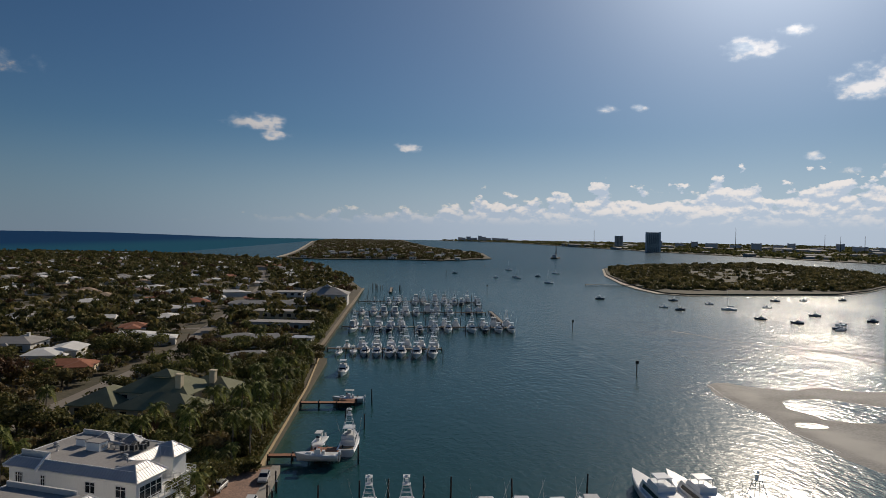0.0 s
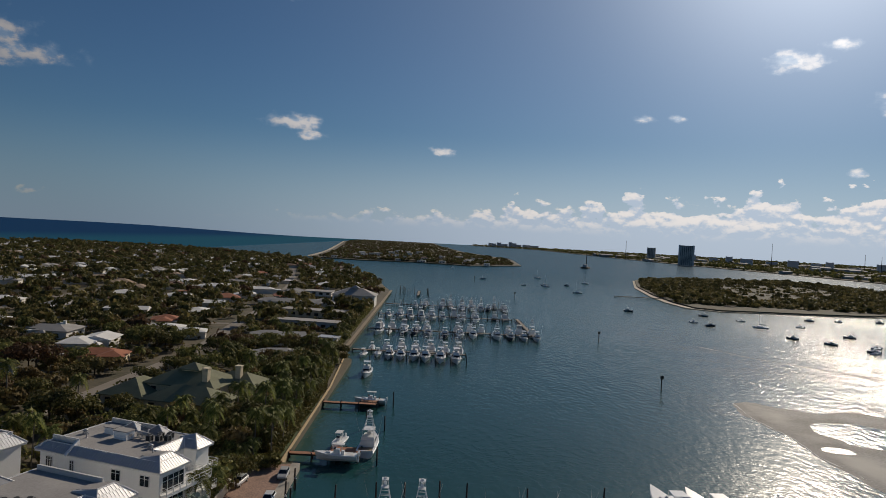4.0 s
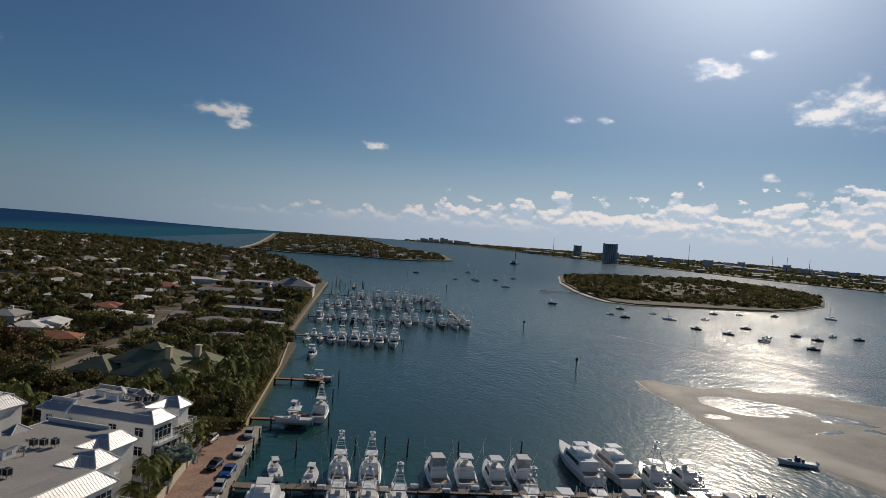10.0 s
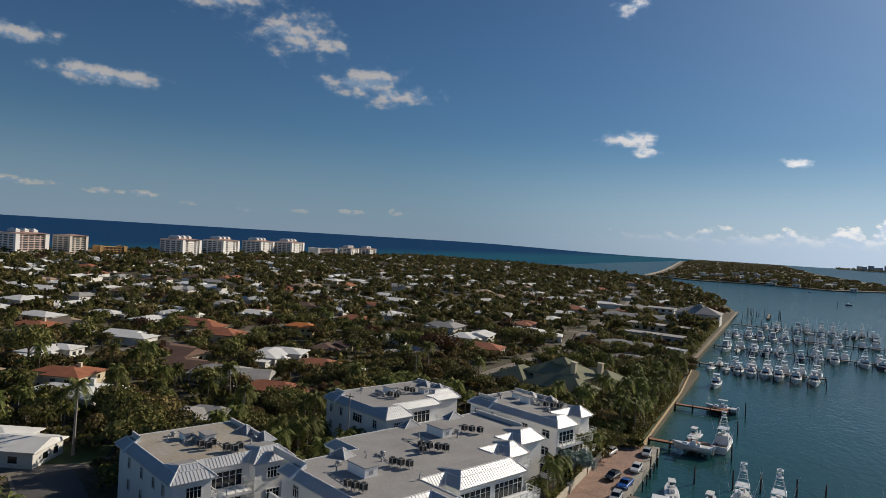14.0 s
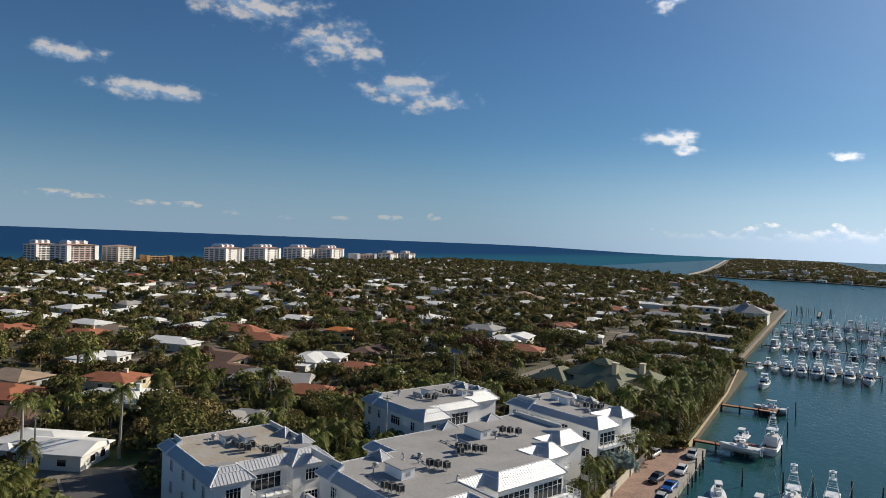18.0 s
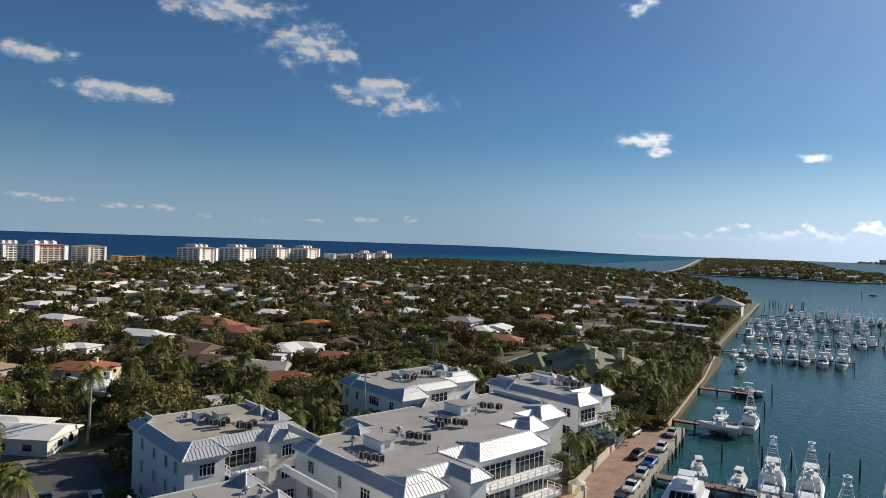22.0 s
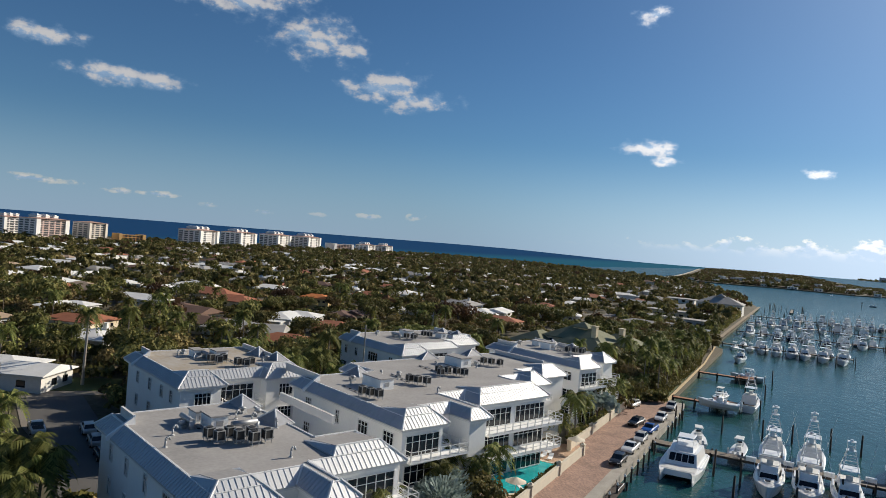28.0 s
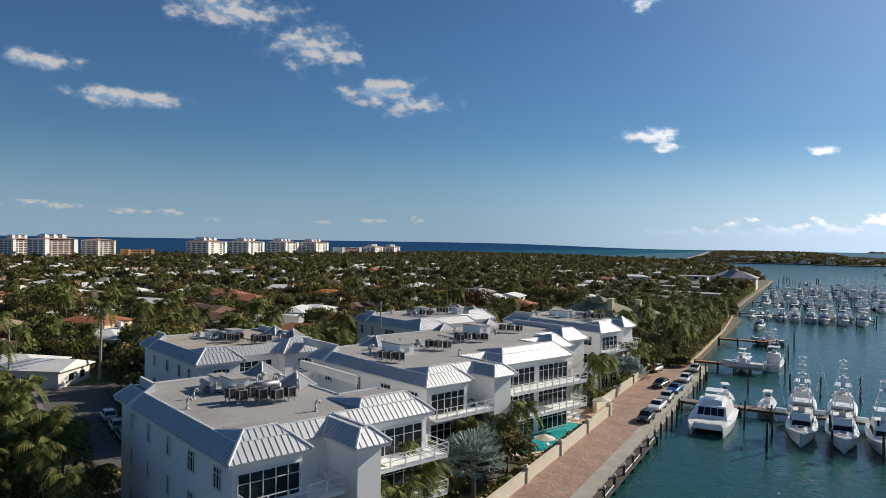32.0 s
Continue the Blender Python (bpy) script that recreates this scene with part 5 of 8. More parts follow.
# ---- cars ----
def car_kind(label, color, truck=False):
    root = empty("pickup_truck" if truck else "car", pose(0, 0, 0), label, "car", "parked cars")
    paint = mat("car_paint", color, 0.25, 0.1, vary=0.05, scale=2)
    L, W = (5.5, 1.95) if truck else (4.7, 1.82)
    bm = bmesh.new()
    rows = []
    for y, zb, zt, w in ((-L / 2, 0.45, 0.80, 0.86), (-L / 2 + 0.12, 0.32, 0.95, 0.95), (-L * 0.2, 0.28, 1.0, 1.0), (L * 0.2, 0.28, 0.98, 1.0), (L / 2 - 0.5, 0.30, 0.86, 0.97), (L / 2 - 0.08, 0.36, 0.74, 0.9), (L / 2, 0.45, 0.62, 0.8)):
        w *= W / 2
        rows.append([(-w, y, zb + 0.12), (-w * 0.9, y, zb), (w * 0.9, y, zb), (w, y, zb + 0.12), (w, y, zt - 0.1), (w * 0.9, y, zt), (-w * 0.9, y, zt), (-w, y, zt - 0.1)])
    loft(bm, rows)
    bmesh.ops.recalc_face_normals(bm, faces=bm.faces[:])
    part("body", bm, paint, root)
    y0, y1 = (-L * 0.12, L * 0.24) if truck else (-L * 0.42, L * 0.24)
    bm = bmesh.new()
    cabin(bm, y0, y1, W * 0.44, W * 0.43, 0.93, 1.42, 0.15 if truck else 0.45, 0.75, 0.84)
    part("glazing", bm, GLASS, root)
    bm = bmesh.new()
    cabin(bm, y0 + (0.16 if truck else 0.48), y1 - 0.72, W * 0.375, W * 0.365, 1.40, 1.47, 0.03, 0.05, 0.94)
    for s in (-1, 1):
        tube(bm, (s * W * 0.42, y1 - 0.02, 0.95), (s * W * 0.365, y1 - 0.74, 1.42), 0.04, n=4)
        tube(bm, (s * W * 0.43, y0 + 0.05, 0.95), (s * W * 0.37, y0 + 0.45, 1.42), 0.05, n=4)
    part("roof", bm, paint, root)
    if truck:
        bm = bmesh.new()
        box(bm, -W * 0.36, W * 0.36, -L / 2 + 0.12, y0 - 0.1, 0.985, 1.01)
        part("cargo_bed", bm, TYRE, root)
    for sx in (-1, 1):
        for y in (-L * 0.31, L * 0.31):
            bm = bmesh.new()
            tube(bm, (sx * (W / 2 - 0.2), y, 0.33), (sx * (W / 2 + 0.02), y, 0.33), 0.33, n=12)
            wheel = part("wheel", bm, TYRE, root)
            bm = bmesh.new()
            tube(bm, (sx * (W / 2 + 0.02), y, 0.33), (sx * (W / 2 + 0.035), y, 0.33), 0.2, n=10)
            part("rim", bm, ALU, wheel)
        bm = bmesh.new()
        box(bm, sx * W * 0.32 - 0.2, sx * W * 0.32 + 0.2, L / 2 - 0.13, L / 2 - 0.02, 0.60, 0.72)
        part("headlight", bm, FRAMEWHITE, root)
    return root


WHITE_TRUCK = car_kind("white pickup truck parked on the brick promenade", (0.72, 0.72, 0.71), True)
WHITE_CAR = car_kind("white saloon car parked on the brick paving", (0.70, 0.70, 0.69))
DARK_CAR = car_kind("dark grey car parked on the brick promenade", (0.025, 0.027, 0.03))
BLUE_TRUCK = car_kind("blue pickup truck parked on the promenade", (0.02, 0.10, 0.36), True)
SILVER_CAR = car_kind("silver car parked on the brick paving", (0.45, 0.45, 0.44))
ZC = 1.43
WHITE_TRUCK.matrix_world = pose(-1.5, -41.8, ZC, 0, 0, 178)
WHITE_CAR.matrix_world = pose(-8.4, -9.0, ZC, 0, 0, 172)
DARK_CAR.matrix_world = pose(-1.5, -50.0, ZC, 0, 0, 179)
BLUE_TRUCK.matrix_world = pose(-1.4, -27.0, ZC, 0, 0, 176)
SILVER_CAR.matrix_world = pose(-1.4, -34.8, ZC, 0, 0, 181)
copy_thing(DARK_CAR, pose(-4.4, -24.2, ZC, 0, 0, 170))
copy_thing(WHITE_CAR, pose(-1.4, -16.5, ZC, 0, 0, 180))
copy_thing(SILVER_CAR, pose(-1.5, -4.5, ZC, 0, 0, 183))
for x, y, a, c in ((-77, -77, 70, WHITE_CAR), (-62, -93.2, 62, SILVER_CAR), (-67.5, -90.6, 62, WHITE_CAR), (-56.5, -96, 64, DARK_CAR), (-72.5, -95, 64, WHITE_TRUCK), (-60, -101, 64, WHITE_CAR)):
    copy_thing(c, pose(x, y, ZC, 0, 0, a))


# the dark timber walkway below the seawall
dock(-126, -57, 0.75, 1.3, 0.95, "timber_walkway", "dark brown timber walkway along the seawall", PILE, 60.0, "y")


def dock_box():
    root = empty("dock_box", pose(0, 0, 0), "white storage locker on the timber dock", "locker", "dock lockers")
    bm = bmesh.new()
    box(bm, -0.75, 0.75, -0.32, 0.32, 0, 0.55)
    part("body", bm, GELCOAT, root)
    bm = bmesh.new()
    hexa(bm, [(-0.8, -0.37, 0.55), (0.8, -0.37, 0.55), (0.8, 0.37, 0.55), (-0.8, 0.37, 0.55)], [(-0.72, -0.3, 0.68), (0.72, -0.3, 0.68), (0.72, 0.3, 0.68), (-0.72, 0.3, 0.68)])
    part("lid", bm, GELCOAT, root)
    return root


def pedestal():
    root = empty("power_pedestal", pose(0, 0, 0), "short white dock power pedestal with a lamp cap", "pedestal", "dock pedestals")
    bm = bmesh.new()
    box(bm, -0.13, 0.13, -0.13, 0.13, 0, 0.95, 0, 0.02)
    part("column", bm, GELCOAT, root)
    bm = bmesh.new()
    tube(bm, (0, 0, 0.95), (0, 0, 1.12), 0.12, 0.08, 8)
    part("cap", bm, BOATGREY, root)
    return root


DB, PP = dock_box(), pedestal()
DB.matrix_world, PP.matrix_world = pose(15.6, -32.3, 1.17), pose(12.0, -30.5, 1.17)
for k in range(15):
    copy_thing(DB, pose(21 + 5.6 * k, -32.3 if k % 2 else -30.6, 1.17, 0, 0, random.uniform(-3, 3)))
for k in range(13):
    copy_thing(PP, pose(17.8 + 6.4 * k, -30.4 if k % 2 else -32.5, 1.17))


# ---- houses ----
def hip_roof(bm, x0, x1, y0, y1, z, pitch=0.42, over=0.6, gable=False):
    x0, x1, y0, y1 = x0 - over, x1 + over, y0 - over, y1 + over
    w, d = x1 - x0, y1 - y0
    base = [(x0, y0, z), (x1, y0, z), (x1, y1, z), (x0, y1, z)]
    h = min(w, d) / 2 * pitch
    if w >= d:
        r = [(x0 + (0.3 if gable else d / 2), (y0 + y1) / 2, z + h), (x1 - (0.3 if gable else d / 2), (y0 + y1) / 2, z + h)]
    else:
        r = [((x0 + x1) / 2, y0 + (0.3 if gable else w / 2), z + h), ((x0 + x1) / 2, y1 - (0.3 if gable else w / 2), z + h)]
    b = [bm.verts.new(p) for p in base]
    lo = [bm.verts.new((p[0], p[1], z - 0.18)) for p in base]
    t = [bm.verts.new(p) for p in r]
    if w >= d:
        fs = [(b[0], b[1], t[1], t[0]), (b[1], b[2], t[1]), (b[2], b[3], t[0], t[1]), (b[3], b[0], t[0])]
    else:
        fs = [(b[0], b[1], t[0]), (b[1], b[2], t[1], t[0]), (b[2], b[3], t[1]), (b[3], b[0], t[0], t[1])]
    for f in fs:
        bm.faces.new(f)
    for i in range(4):
        j = (i + 1) % 4
        bm.faces.new((lo[i], lo[j], b[j], b[i]))
    bm.faces.new(lo[::-1])
    return z + h


def house(shape, roof, wall, label, storeys=1, detail=True):
    """A low villa: walls, hipped roofs, windows with panes, a door and sometimes a chimney."""
    root = empty("house", pose(0, 0, 0), label, "house", "houses of the island")
    H = 2.9 * storeys + 0.2
    blocks = {0: [(-8, 8, -5, 5)], 1: [(-9, 6, -5, 4), (0, 8, -9, 2)], 2: [(-10, 3, -4, 5), (-2, 10, -8, 1)], 3: [(-6, 6, -7, 7), (-12, 0, -3, 4)]}[shape]
    for n, (x0, x1, y0, y1) in enumerate(blocks):
        bm = bmesh.new()
        box(bm, x0, x1, y0, y1, -0.3, H - 0.02 * n)
        part("wall", bm, wall, root)
        bm = bmesh.new()
        hip_roof(bm, x0, x1, y0, y1, H + 0.05 * n, 0.32 if roof != "white" else 0.24, 0.7, shape == 2 and n == 1)
        part("roof", bm, ROOFS[roof], root)
        if detail:
            for x, s in ((x0, -1), (x1, 1)):
                for y in (y0 * 0.6 + y1 * 0.4, y0 * 0.25 + y1 * 0.75):
                    for f in range(storeys):
                        bm = bmesh.new()
                        box(bm, x - 0.05, x + 0.05, y - 0.7, y + 0.7, 0.9 + 2.9 * f, 2.1 + 2.9 * f)
                        part("window", bm, GLASS, root)
            for y, s in ((y0, -1), (y1, 1)):
                for x in (x0 * 0.7 + x1 * 0.3, x0 * 0.3 + x1 * 0.7):
                    for f in range(storeys):
                        bm = bmesh.new()
                        box(bm, x - 0.8, x + 0.8, y - 0.05, y + 0.05, 0.9 + 2.9 * f, 2.1 + 2.9 * f)
                        part("window", bm, GLASS, root)
    # a lower wing with a flat roof, and a small porch
    x0, x1, y0, y1 = blocks[0]
    wx = x0 - 4.5 if shape != 2 else x1
    bm = bmesh.new()
    box(bm, wx, wx + 4.5, y0 + 1, y0 + 7, -0.3, 2.5)
    part("wall", bm, wall, root)
    bm = bmesh.new()
    box(bm, wx - 0.4, wx + 4.9, y0 + 0.6, y0 + 7.4, 2.5, 2.72)
    part("roof", bm, ROOFS["white" if roof in ("white", "grey", "tan") else "grey"], root)
    bm = bmesh.new()
    hip_roof(bm, x0 + 2.2, x0 + 5.2, y0 - 2.4, y0 + 0.6, 2.55, 0.5, 0.3)
    part("roof", bm, ROOFS[roof], root)
    if detail:
        bm = bmesh.new()
        box(bm, x0 + 3, x0 + 4.1, y0 - 0.07, y0 + 0.05, 0, 2.1)
        part("door", bm, REDWOOD, root)
        if shape == 3:
            bm = bmesh.new()
            box(bm, x1 - 5, x1 - 4, 0, 0.9, H, H + 2.8)
            box(bm, x1 - 5.1, x1 - 3.9, -0.1, 1.0, H + 2.8, H + 2.95)
            part("chimney", bm, wall, root)
    return root


FOOT = []          # occupied discs: x, y, radius


def put_house(proto, x, y, a, s=1.0, r=11):
    ob = copy_thing(proto, pose(x, y, GROUND, 0, 0, a))
    ob.scale = (s, s, min(s, 1.1))
    FOOT.append((x, y, r * s))
    return ob


W0, W1, W2, W3 = HOUSEWALLS
HP = {}
for shape in range(4):
    for roof, word in (("white", "white-roofed"), ("grey", "grey-roofed"), ("terracotta", "terracotta-roofed"), ("brown", "brown-roofed"), ("tan", "tan-roofed")):
        wall = {"white": W0, "grey": W0, "terracotta": W1, "brown": W1, "tan": W3}[roof]
        HP[shape, roof] = house(shape, roof, wall, f"low {word} villa half hidden by trees", 1, False)
        HP[shape, roof, "near"] = house(shape, roof, wall, f"low {word} villa with dark windows among palms", 1, True)
HO = house(1, "orange", W2, "two-storey yellow villa with a bright orange tiled roof", 2, True)
HT2 = house(3, "terracotta", W1, "cream villa with terracotta tiled hipped roofs", 2, True)
PROTOS = list(HP.values()) + [HO, HT2]

put_house(HP[2, "white", "near"], -104, -80, 25, 1.0)
put_house(HP[0, "brown", "near"], -127, -76, 20)
put_house(HP[1, "terracotta", "near"], -151, -64, 20)
put_house(HP[0, "tan", "near"], -167, -55, 10)
put_house(HT2, -137, -44, 20, 0.8)
put_house(HP[3, "white", "near"], -124, -50, 20)
put_house(HP[2, "brown", "near"], -133, -11, 20)
put_house(HP[2, "grey", "near"], -114, -12, 30, 1.1)
put_house(HP[1, "terracotta", "near"], -93, -17, 15)
put_house(HP[0, "white", "near"], -92, 14, 25, 0.9)
put_house(HP[0, "terracotta", "near"], -108, 19, 20, 0.8)
put_house(HO, -155, 71, 20, 0.75)
put_house(HP[0, "terracotta", "near"], -161, 118, 10, 1.0)
put_house(HP[1, "terracotta", "near"], -170, 41, 20)
put_house(HP[2, "brown", "near"], -153, 1, 10, 1.2)
put_house(HT2, -214, -4, 20, 0.8)
put_house(HP[2, "white", "near"], -222, 67, 20)
put_house(HP[1, "white", "near"], -205, 98, 20)
put_house(HP[1, "terracotta", "near"], -81, 92, 10, 0.9)
put_house(HP[0, "white", "near"], -74, 146, 15, 0.9)
put_house(HP[0, "grey", "near"], -28, 104, 15)
put_house(HP[3, "grey", "near"], -118, 133, 0)
put_house(HP[1, "white", "near"], -86, 153, 15)
put_house(HP[2, "white", "near"], -125, 206, 15)
put_house(HP[0, "tan", "near"], -180, 395, 10)
put_house(HP[0, "tan", "near"], -48, 318, 0, 1.0)


def mansion():
    """The large green-tiled villa beside the last white building."""
    root = empty("villa", pose(-35, 42, GROUND, 0, 0, -12), "large villa with dark green tiled roofs and cream chimneys", "house")
    for x0, x1, y0, y1, h in ((-9, 9, -6, 7, 6.4), (-17, -6, -12, 2, 4.2), (-4, 14, -14, -4, 4.6), (2, 16, 2, 12, 5.4), (-2.2, 2.2, -1.5, 2.5, 9.6)):
        bm = bmesh.new()
        box(bm, x0, x1, y0, y1, -0.3, h)
        part("wall", bm, W1, root)
        bm = bmesh.new()
        hip_roof(bm, x0, x1, y0, y1, h, 0.5, 0.8)
        part("roof", bm, ROOFS["green"], root)
        for x in (x0 + 2, x1 - 2):
            bm = bmesh.new()
            box(bm, x - 0.7, x + 0.7, y0 - 0.06, y0 + 0.05, h - 2.4, h - 0.8)
            part("window", bm, GLASS, root)
        bm = bmesh.new()
        box(bm, x1 - 0.05, x1 + 0.06, y0 + 2, y0 + 3.6, h - 2.4, h - 0.8)
        part("window", bm, GLASS, root)
    for x, y, z in ((6, -4, 10.6), (10, 5, 10.0)):
        bm = bmesh.new()
        box(bm, x - 0.7, x + 0.7, y - 0.7, y + 0.7, 4, z)
        box(bm, x - 0.85, x + 0.85, y - 0.85, y + 0.85, z, z + 0.25)
        part("chimney", bm, W1, root)
    FOOT.append((-35, 42, 19))


mansion()


def long_hall(x, y, a, L, W, h, roof, wall, label, hip=True):
    root = empty("marina_building", pose(x, y, GROUND, 0, 0, a), label, "building")
    bm = bmesh.new()
    box(bm, -L / 2, L / 2, -W / 2, W / 2, -0.3, h)
    part("wall", bm, wall, root)
    bm = bmesh.new()
    if hip:
        hip_roof(bm, -L / 2, L / 2, -W / 2, W / 2, h, 0.42, 0.9)
    else:
        box(bm, -L / 2 - 0.3, L / 2 + 0.3, -W / 2 - 0.3, W / 2 + 0.3, h, h + 0.35)
    part("roof", bm, roof, root)
    n = int(L / 4)
    for k in range(n):
        px = -L / 2 + L * (k + 0.5) / n
        for z in ((1.0, 4.2) if h > 5.5 else (1.0,)):
            bm = bmesh.new()
            box(bm, px - 1.1, px + 1.1, -W / 2 - 0.06, -W / 2 + 0.05, z, z + 1.5)
            part("window", bm, GLASS, root)
    bm = bmesh.new()
    if hip:
        box(bm, -2, 2, -2, 2, h, h + 4.2)
        hip_roof(bm, -2, 2, -2, 2, h + 4.2, 0.6, 0.6)
        part("cupola", bm, roof, root)
    else:
        bm.free()
    FOOT.append((x, y, max(L, W) * 0.55))


long_hall(-24, 300, 0, 26, 18, 7.0, ROOFS["grey"], W0, "two-storey marina clubhouse with a grey hipped roof")
long_hall(-50, 320, 0, 18, 14, 6.0, FLATROOF, W0, "plain flat-roofed white building by the marina", False)
long_hall(-33, 190, -8, 30, 9, 3.4, FLATROOF, W3, "long low flat-roofed marina workshop", False)
long_hall(-37, 232, -8, 34, 10, 3.6, FLATROOF, W1, "long low flat-roofed marina store", False)
long_hall(-16, 143, -8, 8, 6, 3.4, METALROOF, W0, "small shed with a pale metal roof", False)

# roads
ROADS = [([(-60, 120), (-66, 180), (-70, 240), (-79, 330), (-99, 480), (-118, 560), (-140, 680)], 5.6),
         ([(-70, 190), (-90, 186), (-130, 180), (-230, 170)], 5.0),
         ([(-50, -101), (-75, -92), (-92, -84), (-104, -96), (-130, -116)], 6.5), ([(-92, -84), (-84, -70), (-70, -40), (-66, 20), (-60, 120)], 4.6),
         ([(-190, -120), (-176, -20), (-178, 100), (-190, 260), (-210, 460)], 5.0), ([(-300, -120), (-290, 100), (-300, 400), (-330, 760)], 5.0)]


def road(points, w, rise):
    bm = bmesh.new()
    L, R = [], []
    for i, p in enumerate(points):
        a, b = Vector(points[max(i - 1, 0)]), Vector(points[min(i + 1, len(points) - 1)])
        d = (b - a).normalized()
        nrm = Vector((-d.y, d.x)) * w / 2
        L.append(bm.verts.new((p[0] + nrm.x, p[1] + nrm.y, GROUND + 0.05 + rise)))
        R.append(bm.verts.new((p[0] - nrm.x, p[1] - nrm.y, GROUND + 0.05 + rise)))
    for i in range(len(points) - 1):
        bm.faces.new((R[i], R[i + 1], L[i + 1], L[i]))
    bmesh.ops.recalc_face_normals(bm, faces=bm.faces[:])
    tagged(part("road", bm, BLEACHED, None), "sun-bleached grey asphalt street between gardens", "road", "", "structure")


for n_, (pts_, w_) in enumerate(ROADS):
    road(pts_, w_, 0.005 * n_)
slab("parking_lot", [(-91, -87), (-48, -107), (-45, -99), (-86, -79)], 1.0, GROUND + 0.085, ASPHALT, "shaded asphalt parking lot behind the white buildings", "pavement")
slab("lawn", [(-96, -84), (-86, -74), (-92, -66), (-104, -76)], 1.0, GROUND + 0.115, LAWN, "mown green front lawn", "lawn")
slab("lawn_shore", [(-6.8, 6), (-4.3, 6), (-4.8, 60), (-6.8, 60)], 1.0, GROUND + 0.08, LAWN, "strip of bright lawn behind the seawall", "lawn")
slab("marina_walk", [(-9.6, 112), (-8.0, 112), (-8.0, 430), (-9.6, 430)], 1.0, GROUND + 0.1, WALKTAN, "sandy paved walk along the marina", "pavement")


def road_near(x, y):
    for pts_, w_ in ROADS:
        for a, b in zip(pts_, pts_[1:]):
            ax, ay, bx, by = *a, *b
            t = max(0, min(1, ((x - ax) * (bx - ax) + (y - ay) * (by - ay)) / ((bx - ax) ** 2 + (by - ay) ** 2)))
            if (x - ax - t * (bx - ax)) ** 2 + (y - ay - t * (by - ay)) ** 2 < (w_ / 2 + 2.6) ** 2:
                return True
    return False


def coast_x(y):
    """The shore of the island on the ocean side and on the lagoon side."""
    west = float(np.interp(y, [-400, 0, 400, 800, 1060, 1130], [-890, -830, -782, -728, -680, -630]))
    east = float(np.interp(y, [-240, 3, 116, 300, 420, 520, 640, 760, 905, 985, 1085], [-12, -8, -9, -15, -14, -30, -56, -90, -155, -245, -400]))
    return west, east


BFOOT = []
for o, out in (((-15.1, -118.3), B1_OUT), ((-16.2, -89.4), B2_OUT), ((-13.0, -33.6), B5_OUT), ((-46.5, -93.6), B3_OUT), ((-41.0, -49.2), B4_OUT)):
    c, s = math.cos(radians(ROT)), math.sin(radians(ROT))
    BFOOT.append((o, c, s, min(p[0] for p in out), max(p[0] for p in out), min(p[1] for p in out), max(p[1] for p in out)))


def in_building(x, y, m=2.5):
    for (ox, oy), c, s, x0, x1, y0, y1 in BFOOT:
        dx, dy = x - ox, y - oy
        u, v = c * dx + s * dy, -s * dx + c * dy
        if x0 - m < u < x1 + m and y0 - m < v < y1 + m:
            return True
    return False


def blocked(x, y, m):
    if in_building(x, y) or road_near(x, y):
        return True
    if -17.5 < x < -7 and -78 < y < -45 or x > -7.5 and y < 3 or (-92 < x < -44 and abs(y + 82 + 0.45 * (x + 92)) < 7):
        return True
    return any((x - a) ** 2 + (y - b) ** 2 < (r * 0.85 + m) ** 2 for a, b, r in FOOT)


# scattered villas over the whole island, on a loose grid of plots
rng = random.Random(7)
PICK = ["white"] * 11 + ["grey"] * 4 + ["tan"] * 2 + ["terracotta"] * 2 + ["brown"] * 2
FAR_HOUSES = []
gy = -150
while gy < 1070:
    west, east = coast_x(gy)
    gx = east - 22
    while gx > west + 60:
        x, y = gx + rng.uniform(-5, 5), gy + rng.uniform(-5, 5)
        gx -= 31
        # only what lies in the camera's reach
        az = math.degrees(math.atan2(x - 22, y + 150))
        if az < -72 or y + 150 < 40:
            continue
        if in_building(x, y, 14) or road_near(x, y) or any((x - a) ** 2 + (y - b) ** 2 < (r + 9) ** 2 for a, b, r in FOOT) or (x > -60 and -125 < y < 130):
            continue
        d = math.hypot(x - 22, y + 150)
        if d > 520 and rng.random() < 0.25:
            continue
        key = (rng.randrange(4), rng.choice(PICK)) + (("near",) if d < 260 else ())
        if d > 430:
            FAR_HOUSES.append((*key[:2], x, y, rng.choice((15, 105, 195, 285)) + rng.uniform(-8, 8), rng.uniform(0.8, 1.15)))
            FOOT.append((x, y, 10))
            continue
        put_house(HP[key], x, y, rng.choice((15, 105, 195, 285)) + rng.uniform(-8, 8), rng.uniform(0.8, 1.1))
    gy += 33
for roof in ("white", "grey", "terracotta", "brown", "tan"):
    bm = bmesh.new()
    for shape, kind, x, y, a, s in FAR_HOUSES:
        if kind != roof:
            continue
        m = pose(x, y, GROUND, 0, 0, a) @ Matrix.Scale(s, 4)
        for o in HP[shape, kind].children:
            n0 = len(bm.verts)
            for v in o.data.vertices:
                bm.verts.new(m @ v.co)
            bm.verts.ensure_lookup_table()
            for p in o.data.polygons:
                f = bm.faces.new([bm.verts[n0 + k] for k in p.vertices])
                f.material_index = 0 if o.name.startswith("wall") else 1
    tagged(part("far_houses", bm, (HOUSEWALLS[0], ROOFS[roof]), None), f"far {roof}-roofed villas scattered between trees", "houses", "", "stuff")
for p in PROTOS:
    for o in (*p.children_recursive, p):
        bpy.data.objects.remove(o)


